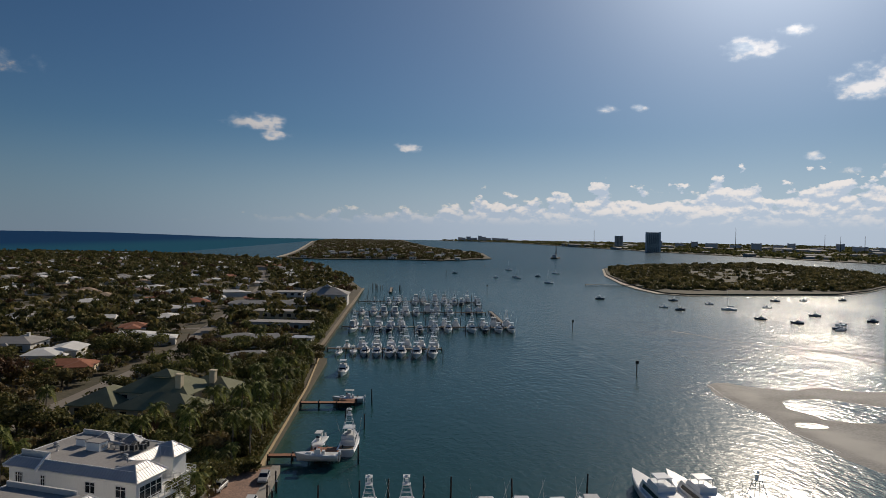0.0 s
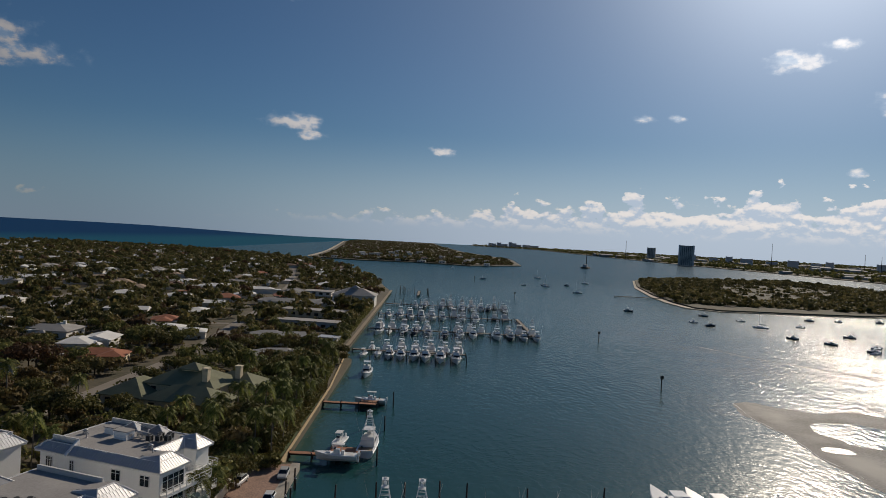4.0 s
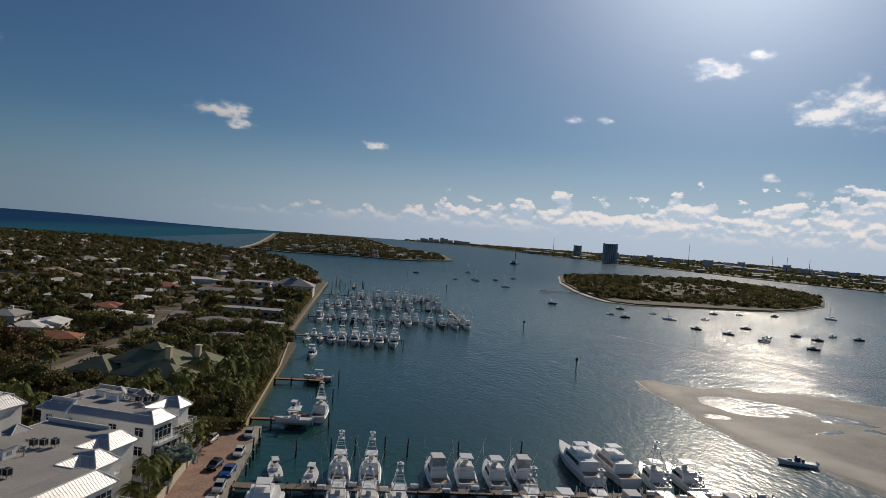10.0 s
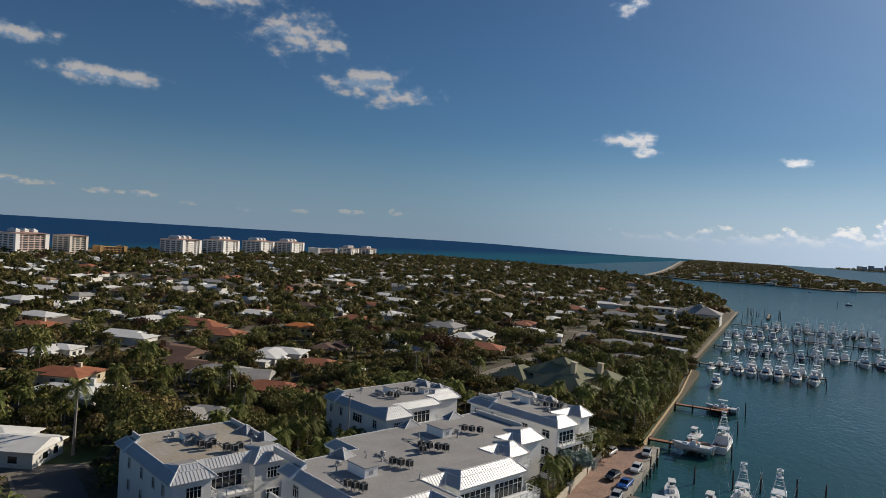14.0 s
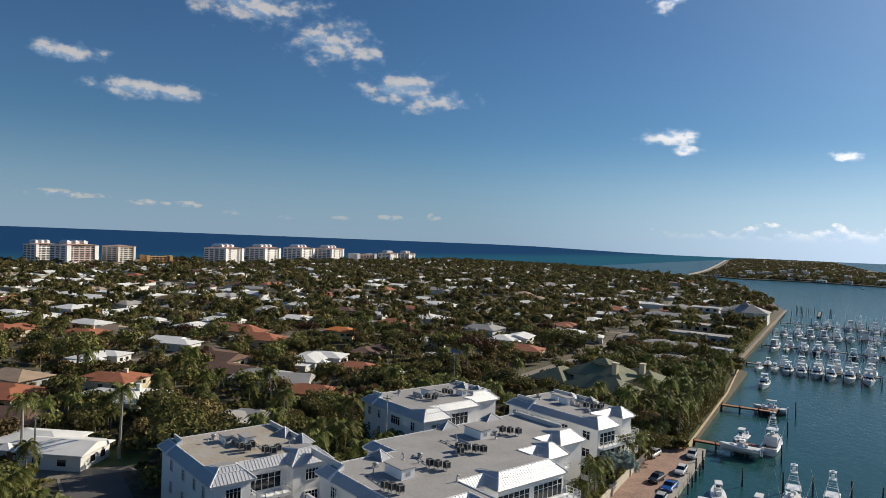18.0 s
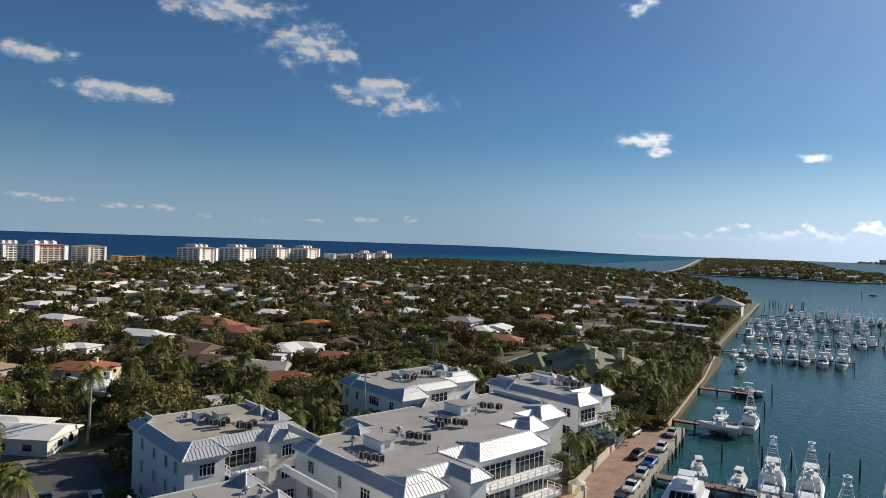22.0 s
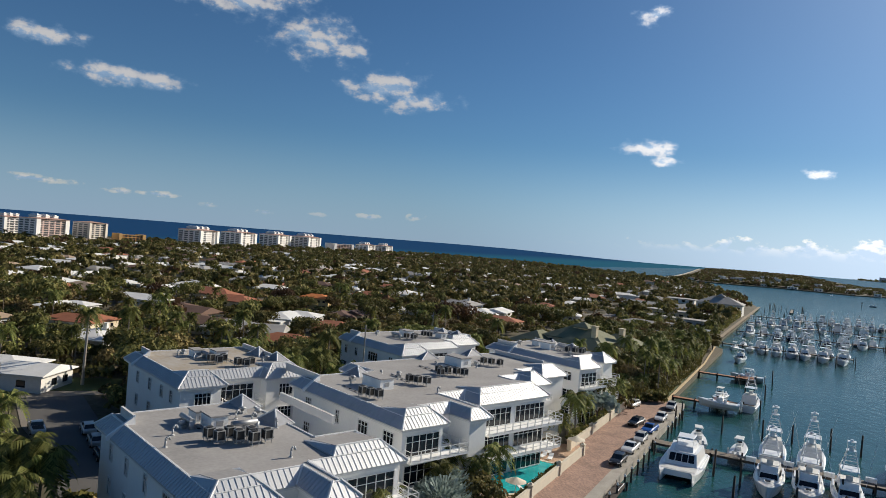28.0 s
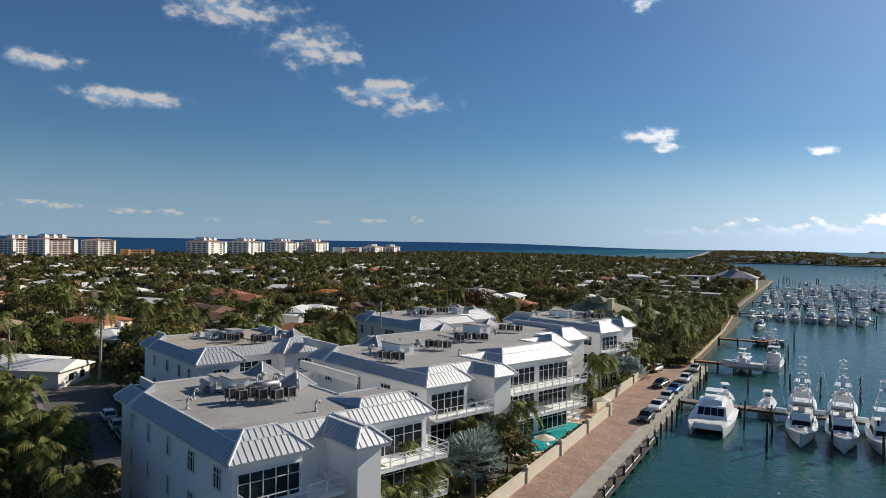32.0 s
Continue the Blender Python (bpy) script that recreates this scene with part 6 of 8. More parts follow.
# ---- trees ----
def clump_crown(n, r, h, size, seed, flat=0.75):
    """Quads of leaves on several overlapping lobes with gaps; returns vertices and faces."""
    g = np.random.default_rng(seed)
    lobes = [(0, 0, h * 0.66, r * 0.8)] + [(r * 0.62 * math.cos(a), r * 0.62 * math.sin(a), h * (0.5 + 0.28 * g.random()), r * (0.42 + 0.25 * g.random())) for a in g.random(6) * math.tau]
    V, F = [], []
    for i in range(n):
        cx, cy, cz, cr = lobes[g.integers(len(lobes))]
        d = g.normal(size=3)
        d /= np.linalg.norm(d)
        if d[2] < -0.35:
            d[2] *= -0.5
        p = np.array((cx, cy, cz)) + d * cr * (0.72 + 0.36 * g.random()) * np.array((1, 1, flat))
        t = np.cross(d, g.normal(size=3))
        t /= np.linalg.norm(t)
        nn = d + 0.7 * g.normal(size=3)
        u = np.cross(nn, t)
        u /= np.linalg.norm(u)
        s = size * (0.6 + 0.8 * g.random())
        k = len(V)
        V += [p - t * s * 0.5 - u * s * 0.35, p + t * s * 0.15 - u * s * 0.5, p + t * s * 0.6 + u * s * 0.1 - d * s * 0.12, p + u * s * 0.5]
        F.append((k, k + 1, k + 2, k + 3))
    return np.array(V), F


def palm_crown(h, seed, fronds=20, length=3.1, leaflets=13, droop=1.0):
    g = np.random.default_rng(seed)
    V, F = [], []
    for i in range(fronds):
        a = i * 2.399 + g.normal() * 0.15
        lift = 0.95 - 1.5 * (i / fronds) ** 1.1
        dirh = np.array((math.cos(a), math.sin(a), 0))
        side = np.array((-math.sin(a), math.cos(a), 0))
        ln = length * (0.85 + 0.3 * g.random())
        prev = None
        for k in range(leaflets + 1):
            t = k / leaflets
            c = np.array((0, 0, h)) + dirh * ln * t * (1 - 0.18 * t) + np.array((0, 0, 1)) * ln * (lift * t - droop * 0.95 * t * t)
            w = ln * 0.27 * (math.sin(math.pi * (0.12 + 0.86 * t)) ** 0.8)
            if prev is not None:
                q = len(V)
                m = (prev + c) / 2
                fall = np.array((0, 0, -w * (0.55 + 0.3 * g.random())))
                fw = dirh * w * 0.55
                V += [prev, c, m + side * w + fw + fall, prev, c, m - side * w + fw + fall]
                F += [(q, q + 1, q + 2), (q + 4, q + 3, q + 5)]
            prev = c
    return np.array(V), F


def fan_crown(h, seed, n=26, r=2.0):
    """Stiff round fans, as of a silver palm."""
    g = np.random.default_rng(seed)
    V, F = [], []
    for i in range(n):
        a, e = i * 2.399, 1.25 - 1.5 * i / n
        d = np.array((math.cos(a) * math.cos(e), math.sin(a) * math.cos(e), math.sin(e)))
        s = np.array((-math.sin(a), math.cos(a), 0))
        up = np.cross(d, s)
        c = np.array((0, 0, h)) + d * r * 0.75
        m = 17
        for k in range(m):
            b0, b1 = -1.9 + 3.8 * k / m, -1.9 + 3.8 * (k + 0.55) / m
            q = len(V)
            R = r * (0.5 + 0.16 * g.random())
            V += [c, c + R * (d * math.cos(b0) + s * math.sin(b0)) * (1 - 0.0) + up * 0.12 * R * (k % 2), c + R * (d * math.cos(b1) + s * math.sin(b1)) - up * 0.06 * R]
            F.append((q, q + 1, q + 2))
    return np.array(V), F


def trunk_mesh(h, r, seed, limbs=4, spread=1.5):
    bm = bmesh.new()
    g = random.Random(seed)
    tube(bm, (0, 0, -0.3), (0.1, 0.05, h * 0.45), r, r * 0.7, 7)
    for k in range(limbs):
        a = k * math.tau / limbs + g.uniform(-0.3, 0.3)
        tube(bm, (0.1, 0.05, h * 0.42), (spread * math.cos(a), spread * math.sin(a), h * 0.72), r * 0.5, r * 0.2, 5, caps=False)
    return bm


def palm_trunk(h, r, lean):
    bm = bmesh.new()
    prev, pr = (0, 0, -0.3), r * 1.5
    for k in range(1, 6):
        t = k / 5
        p = (lean * t * t, 0, h * t)
        tube(bm, prev, p, pr, r * (1.1 - 0.35 * t), 7, caps=False)
        prev, pr = p, r * (1.1 - 0.35 * t)
    return bm


def tree_proto(name, crown, trunk, leafmat, barkmat, label, category, group):
    root = empty(name, pose(0, 0, 0), label, category, group)
    part("trunk", trunk, barkmat, root)
    me = from_arrays("crown", [tuple(v) for v in crown[0]], crown[1], leafmat)
    shared("crown", me, root)
    return root


BROAD = [tree_proto("broadleaf_tree", clump_crown(1250, r, h, 0.48, 10 + k), trunk_mesh(h, 0.22, k), m, BARK, lab, "tree", "garden trees")
         for k, (r, h, m, lab) in enumerate(((3.4, 6.5, LEAF, "dark green broadleaf tree in a garden"), (4.2, 8.0, LEAF, "tall dense green broadleaf tree"), (2.8, 5.0, LEAF2, "low olive-green garden tree"), (3.6, 7.0, LEAF2, "spreading olive-green tree in a garden"), (4.6, 7.0, LEAFRED, "russet-leaved spreading tree between houses")))]
PALMS = [tree_proto("coconut_palm", (lambda c, l: (c[0] + np.array((l, 0, 0)), c[1]))(palm_crown(h, 30 + k, 20, ln), lean), palm_trunk(h, 0.16, lean), PALM, TRUNK, "green coconut palm with arching fronds", "palm", "palms")
         for k, (h, ln, lean) in enumerate(((7.5, 3.0, 0.5), (9.5, 3.3, 0.9), (11.5, 3.3, 0.3), (5.5, 2.7, 0.2)))]
ROYAL = tree_proto("royal_palm", palm_crown(12.5, 50, 16, 3.4), palm_trunk(12.5, 0.26, 0.1), PALM, CONCRETE, "tall royal palm with a smooth pale trunk", "palm", "palms")
SILVERP = tree_proto("silver_palm", fan_crown(3.4, 60, 34, 2.3), palm_trunk(3.6, 0.25, 0.05), SILVER, TRUNK, "silvery blue-green fan palm beside the pool terrace", "palm", "palms")
SILVERT = tree_proto("silver_tree", clump_crown(520, 3.0, 6.0, 0.7, 71), trunk_mesh(5.5, 0.2, 9), SILVER, BARK, "rounded grey-green tree at the wall", "tree", "garden trees")

SPOT = []


def plant(proto, x, y, s=1.0, z=None):
    ob = copy_thing(proto, pose(x, y, GROUND if z is None else z, rng.uniform(-2, 2), rng.uniform(-2, 2), rng.uniform(0, 360)))
    ob.scale = (s * rng.uniform(0.9, 1.1), s * rng.uniform(0.9, 1.1), s * rng.uniform(0.88, 1.12))
    SPOT.append((x, y))


for x, y, s in ((-9.6, -91.0, 1.1), (-12.2, -84.8, 0.95), (-12.8, -88, 0.8)):
    plant(SILVERP, x, y, s)
plant(SILVERT, -9.9, -31.5, 1.05, GROUND)
plant(ROYAL, -93, -74.5)
plant(ROYAL, -107, -85, 0.95)
plant(ROYAL, -75, -50, 0.9)
for x, y, k, s in ((-11.5, -97, 3, 1), (-10.2, -101, 0, 0.8), (-9.6, -76, 0, 0.9), (-11, -108, 3, 0.9), (-9.4, -112, 0, 0.8), (-10.6, -120, 3, 1), (-11.0, -41, 0, 1), (-11.5, -44, 1, 0.8), (-10.4, -38, 0, 0.9),
                   (-12, -47, 3, 1), (-10.4, -26, 1, 0.8), (-9.9, -21, 0, 1), (-40, -114.5, 0, 1), (-44, -119, 3, 1.2), (-51, -112.5, 0, 1), (-35, -115, 3, 1), (-47, -125, 1, 1), (-55, -120, 0, 1.1), (-60, -116, 3, 1.3), (-38, -121, 0, 0.9), (-66, -113, 1, 0.8), (-70, -110, 0, 1), (-43, -73, 1, 1), (-40.5, -66, 1, 0.9),
                   (-41, -60, 0, 1), (-44, -64, 2, 0.8), (-66, -66, 2, 0.9), (-68, -58, 1, 1), (-64, -45, 2, 0.8), (-17, -101, 3, 1), (-14.5, -94, 3, 0.9), (-13, -104, 0, 0.9), (-12.2, -100, 1, 0.75), (-13.6, -85, 0, 0.9), (-9.3, -105, 3, 1.1), (-14.6, -80, 3, 1.1), (-11.4, -78.8, 0, 0.85), (-41, -112, 1, 0.9), (-46, -115, 0, 1), (-57, -114, 3, 1.2), (-52, -117.5, 1, 0.85), (-62, -120, 1, 0.9), (-66, -118, 0, 1.1), (-49, -121, 3, 1.3), (-72, -115, 0, 1), (-76, -112, 1, 0.9), (-79, -116, 3, 1.2), (-69, -122, 1, 0.9), (-58, -124, 0, 1), (-36.5, -118, 1, 0.8), (-42, -124, 0, 1), (-84, -110, 0, 1), (-88, -106, 3, 1.2), (-30, -121, 0, 0.9)):
    plant(PALMS[k], x, y, s)
for k in range(26):
    t = (k + 0.5) / 26
    plant(rng.choice(PALMS), -85 + 46 * t + rng.uniform(-1.5, 1.5), -98 - 21 * t + rng.uniform(-3.5, 3.5), rng.uniform(0.7, 0.95))
for x, y, k, s in ((-84, -67, 1, 1.25), (-78, -73, 0, 1.3), (-72, -69, 1, 1.3), (-70, -77, 0, 1.1), (-76, -63, 3, 1.2), (-66, -72, 1, 1.2), (-64, -64, 0, 1.2), (-82, -60, 0, 1.2), (-68, -56, 1, 1.1), (-89, -58, 3, 1.2)):
    plant(BROAD[k], x, y, s)
# palms and trees close by, each a thing of its own
near = 0
AREAS = (((-11, -5.6), (3, 116), 40, 0.85), ((-32, -6.5), (-12, 70), 115, 0.75), ((-30, -10), (70, 125), 45, 0.6), ((-64, -44), (-75, 0), 40, 0.6), ((-90, -62), (-75, 40), 60, 0.3), ((-84, -40), (-138, -113), 75, 0.7), ((-150, -95), (-105, -20), 60, 0.45), ((-110, -35), (0, 130), 50, 0.12), ((-200, -110), (-40, 120), 40, 0.08), ((-78, -50), (-78, -100), 0, 0.5))
for (x0, x1), (y0, y1), count, share in AREAS:
    made = tries = 0
    while made < count and tries < count * 12:
        tries += 1
        x, y = rng.uniform(x0, x1), rng.uniform(y0, y1)
        if blocked(x, y, 1.5) or any((x - a) ** 2 + (y - b) ** 2 < 6 for a, b in SPOT[-160:]):
            continue
        if x > -5.6 and y > 3:
            continue
        if rng.random() < share:
            plant(rng.choice(PALMS), x, y, rng.uniform(0.6, 0.86) if x > -33 and y > -12 else rng.uniform(0.75, 1.05))
        else:
            plant(rng.choice(BROAD[:4] + BROAD[:2] + ([BROAD[4]] if rng.random() < 0.25 else [])), x, y, rng.uniform(0.7, 1.1))
        made += 1
plant(BROAD[0], -9.7, -82.4, 0.8)
plant(BROAD[4], -86, 62, 1.5)
plant(BROAD[1], -166, -38, 1.6)
for p in (*BROAD, *PALMS, ROYAL, SILVERP, SILVERT):
    for o in (*p.children_recursive, p):
        bpy.data.objects.remove(o)


def forest(name, spots, crowns, material, label, lo, hi, category="trees"):
    """Very many trees as one mesh: every crown turned, scaled and set on the ground."""
    g = np.random.default_rng(len(spots))
    VV, FF, base = [], [], 0
    for x, y, z in spots:
        v, f = crowns[g.integers(len(crowns))]
        a, s = g.random() * math.tau, lo + (hi - lo) * g.random()
        c, sn = math.cos(a) * s, math.sin(a) * s
        sx = s * (0.85 + 0.3 * g.random())
        w = np.stack([v[:, 0] * c - v[:, 1] * sn + x, v[:, 0] * sn + v[:, 1] * c + y, v[:, 2] * sx + z], 1)
        VV.append(w)
        FF.append(np.asarray(f) + base)
        base += len(v)
    me = bpy.data.meshes.new(name)
    V = np.concatenate(VV)
    F = np.concatenate(FF)
    k = F.shape[1]
    me.vertices.add(len(V))
    me.vertices.foreach_set("co", V.ravel())
    me.loops.add(F.size)
    me.loops.foreach_set("vertex_index", F.ravel())
    me.polygons.add(len(F))
    me.polygons.foreach_set("loop_start", np.arange(len(F)) * k)
    me.materials.append(material)
    me.update(calc_edges=True)
    me.validate()
    tagged(new(name, me), label, category, "", "stuff")


FARC = [clump_crown(92, 3.4, 6.2, 1.38, 80 + k) for k in range(4)]
MIDC = [clump_crown(520, 3.4, 6.4, 0.64, 90 + k) for k in range(4)]
FARP = [palm_crown(8.0, 95 + k, 13, 3.2, 5) for k in range(3)]
fg = random.Random(3)
sets = {"a": [], "b": [], "c": [], "p": [], "ma": [], "mb": []}
count = 0
while count < 9000:
    y = fg.uniform(-140, 1090)
    west, east = coast_x(y)
    x = fg.uniform(west + 12, east)
    d = math.hypot(x - 22, y + 150)
    if math.degrees(math.atan2(x - 22, y + 150)) < -72 or y + 150 < 30:
        continue
    if d > 420 and fg.random() < 0.35:
        continue
    if -205 < x < -8 and -125 < y < 130 and fg.random() < 0.45:
        continue
    count += 1
    if blocked(x, y, -0.5 if d > 350 else 0.3):
        continue
    t = fg.random()
    key = "p" if t < 0.25 else ("b" if t < 0.55 else "a") if t < 0.975 else "c"
    if d < 330 and key in "ab":
        key = "m" + key
    sets[key].append((x, y, GROUND - (1.2 if t < 0.6 else 0.2)))
forest("far_trees", sets["a"], FARC, LEAF, "dense dark green trees between the far houses", 0.75, 1.35)
forest("far_trees", sets["b"], FARC, LEAF2, "olive-green trees between the far houses", 0.7, 1.25)
forest("far_trees", sets["c"], FARC, LEAFRED, "scattered russet-leaved trees among the houses", 0.8, 1.3)
forest("garden_trees", sets["ma"], MIDC, LEAF, "dense dark green garden trees", 0.65, 1.2)
forest("garden_trees", sets["mb"], MIDC, LEAF2, "olive-green garden trees", 0.6, 1.15)
forest("far_palms", sets["p"], FARP, PALM, "many palms rising between the far houses", 0.7, 1.15, "palms")
SHRUB = [clump_crown(44, 1.7, 2.6, 0.66, 140 + k) for k in range(4)]
low = {"a": [], "b": []}
while len(low["a"]) + len(low["b"]) < 4200:
    d, az = 60 + 420 * fg.random() ** 0.8, radians(fg.uniform(-70, 2))
    x, y = 22 + d * math.sin(az), -150 + d * math.cos(az)
    if x > coast_x(y)[1] - 1 or blocked(x, y, -1.5):
        continue
    low["a" if fg.random() < 0.55 else "b"].append((x, y, GROUND - 0.4))
forest("garden_shrubs", low["a"], SHRUB, LEAF, "dark green shrubs filling the gardens", 0.7, 1.5, "shrubs")
forest("garden_shrubs", low["b"], SHRUB, LEAF2, "olive-green shrubs filling the gardens", 0.6, 1.3, "shrubs")


# ---- far shores ----
SCRUB = mat("dry_scrub", (0.085, 0.066, 0.034), 0.95, vary=0.5, scale=0.03, fine=0.4, color2=(0.03, 0.034, 0.015))
FARLAND = [(-190, 1075), (-104, 1032), (-9, 1062), (89, 1030), (191, 1150), (215, 1500), (120, 2200), (60, 3300), (20, 4500), (-470, 4500), (-430, 3350), (-315, 2330), (-238, 1630), (-212, 1350)]
plane_sheet("far_shore", FARLAND, 1.5, SOIL, "low wooded far shore beyond the inlet", "ground", skirt=-0.5)
plane_sheet("far_beach", [(-190, 1075), (-212, 1350), (-238, 1630), (-315, 2330), (-430, 3350), (-440, 3350), (-325, 2330), (-248, 1630), (-221, 1350), (-207, 1120), (-198, 1085)], 0.8, SAND, "pale sand beach on the far ocean side", "beach", skirt=-0.5)
ISLET = [(289, 818), (246, 655), (225, 524), (220, 466), (222, 418), (242, 402), (275, 408), (328, 414), (380, 424), (437, 466), (511, 540), (575, 630), (626, 708), (640, 830), (648, 962), (592, 1030), (490, 964), (386, 918)]
ISLET = [swung(*p) for p in ISLET]
plane_sheet("islet_beach", ISLET, 0.6, SAND, "sandy rim of the low islet", "beach", skirt=-0.5)
plane_sheet("islet", inset(ISLET, [3, 5, 7, 7, 5, 3, 2, 2, 2, 2, 1, 1, 1, 1, 1, 1, 1, 1]), 1.6, SCRUB, "scrub-covered flat islet in the lagoon", "ground", skirt=-0.5)
MAIN = [(200, 4700), (230, 4380), (480, 4200), (600, 3900), (650, 3300), (700, 2600), (760, 2100), (810, 1780), (870, 1560), (900, 1330), (960, 1080), (1100, 860), (1700, 300), (3500, 1200), (3300, 3000), (2300, 4200), (1500, 4550)]
MAIN = [swung(*p) for p in MAIN]
plane_sheet("mainland", MAIN, 1.5, SOIL, "flat hazy mainland with low buildings", "ground", skirt=-0.5)


def bar_edge(y):
    return float(np.interp(y, [-150, -60, -16, -5, 5, 16, 30, 45, 62, 84, 92], [172, 142, 128, 122.5, 119.5, 117.8, 115.4, 117.2, 115, 117.5, 128])) + 0.8 * noise.noise(Vector((y * 0.11, 2, 3)))


def sandbar():
    """A tidal flat: a pale ridge along the channel, pools and wet ripples behind it."""
    nx, ny = 190, 200
    V, F = [], []
    for j in range(ny + 1):
        y = -150 + 262 * j / ny
        x0 = bar_edge(y)
        for i in range(nx + 1):
            x = x0 - 3 + 270 * (i / nx) ** 1.7
            e = x - x0
            z = 0.13 * min(1, e / 2.5) + 0.26 * math.exp(-((e - 7) / (5.5 + 0.12 * max(0, 40 - y))) ** 2) * (0.75 + 0.5 * noise.noise(Vector((x * 0.03, y * 0.03, 8))))
            z += 0.15 * noise.noise(Vector((x * 0.034, y * 0.055, 1.3))) + 0.09 * noise.noise(Vector((x * 0.11, y * 0.16, 5))) + 0.012 * noise.noise(Vector((x * 0.5, y * 0.5, 2)))
            # two pools and the runnel that drains them
            z -= 0.55 * math.exp(-((x - 139) / 10) ** 2 - ((y - 54) / 9) ** 2) + 0.5 * math.exp(-((x - 123) / 4.5) ** 2 - ((y - 36.5) / 4) ** 2)
            z -= 0.26 * math.exp(-((y - 55 + 0.9 * (x - 150)) / 5) ** 2 - ((x - 157) / 12) ** 2) + 0.22 * math.exp(-((y - 20 - 0.3 * (x - 137)) / 2.2) ** 2 - ((x - 147) / 9) ** 2)
            z -= 0.0022 * max(0, x - 165)
            z -= 0.03 * max(0, y - float(np.interp(x, [112, 120, 128, 140, 153, 160, 172, 190, 320], [82, 82, 72, 70, 77, 71, 73, 60, 20])))
            V.append((*swung(x, y), max(z, -0.4)))
    for j in range(ny):
        for i in range(nx):
            a = j * (nx + 1) + i
            F.append((a, a + 1, a + nx + 2, a + nx + 1))
    me = from_arrays("sandbar", V, F, WETSAND)
    for p in me.polygons:
        p.use_smooth = True
    tagged(new("sandbar", me), "wet rippled sand flat with a pale ridge and shallow pools", "sandbar", "", "structure")
    # the thin line of foam where the channel laps at it
    bm = bmesh.new()
    prev = None
    for k in range(300):
        y = -120 + 203 * k / 299
        x, w = bar_edge(y) - 0.35 + 0.3 * noise.noise(Vector((y * 0.4, 0, 1))), 0.16 + 0.22 * abs(noise.noise(Vector((y * 0.7, 5, 0))))
        q = [bm.verts.new((*swung(x + k * w, y), h)) for k, h in ((-1, 0.05), (0, 0.10), (1, 0.06))]
        if prev:
            for i in (0, 1):
                bm.faces.new((prev[i], prev[i + 1], q[i + 1], q[i]))
        prev = q
    tagged(part("foam_line", bm, FOAM, None), "thin white foam line along the sandbar", "foam", "", "structure")
    # low sand ribs further out, just awash
    ribs = bmesh.new()
    for pts, w in (([(150, 205), (171, 170), (194, 144), (203, 115), (218, 95)], 1.3), ([(190, 150), (214, 128), (246, 116)], 1.0)):
        prev = None
        for k in range(60):
            t = k / 59 * (len(pts) - 1)
            i = min(int(t), len(pts) - 2)
            u = t - i
            x, y = (pts[i][n] + (pts[i + 1][n] - pts[i][n]) * u for n in (0, 1))
            x += 2.5 * noise.noise(Vector((t * 1.7, w, 0)))
            ww = w * (0.25 + 0.9 * abs(noise.noise(Vector((t * 3, w, 4)))))
            q = [ribs.verts.new((*swung(x + n * ww, y + n * ww * 0.6), h)) for n, h in ((-1, -0.03), (0, 0.07), (1, -0.03))]
            if prev:
                for n in (0, 1):
                    ribs.faces.new((prev[n], prev[n + 1], q[n + 1], q[n]))
            prev = q
    tagged(part("sand_rib", ribs, WETSAND, None), "low wet sand ribs just awash in the shallows", "sandbar", "", "structure")


FOAM = mat("foam", (0.72, 0.73, 0.72), 0.8, vary=0.2, scale=0.4)
sandbar()


def inside(poly, x, y):
    c = False
    for i in range(len(poly)):
        (x0, y0), (x1, y1) = poly[i - 1], poly[i]
        if (y0 > y) != (y1 > y) and x < (x1 - x0) * (y - y0) / (y1 - y0) + x0:
            c = not c
    return c


def edge_gap(poly, x, y):
    best = 1e9
    for i in range(len(poly)):
        a, b = Vector(poly[i - 1]), Vector(poly[i])
        t = max(0, min(1, (Vector((x, y)) - a).dot(b - a) / (b - a).length_squared))
        best = min(best, (Vector((x, y)) - a - (b - a) * t).length)
    return best


def hill(x, y):
    """The rise of the far shore."""
    return 10.0 * math.exp(-((x + 20) / 105) ** 2 - ((y - 1330) / 210) ** 2)


def far_hill():
    V, F = [], []
    n = 30
    for j in range(n + 1):
        for i in range(n + 1):
            x, y = -150 + 290 * i / n, 1075 + 560 * j / n
            V.append((x, y, 1.2 + hill(x, y)))
    for j in range(n):
        for i in range(n):
            a = j * (n + 1) + i
            F.append((a, a + 1, a + n + 2, a + n + 1))
    tagged(new("ground_far_hill", from_arrays("ground_far_hill", V, F, SOIL)), "low wooded rise on the far shore", "ground", "", "structure")


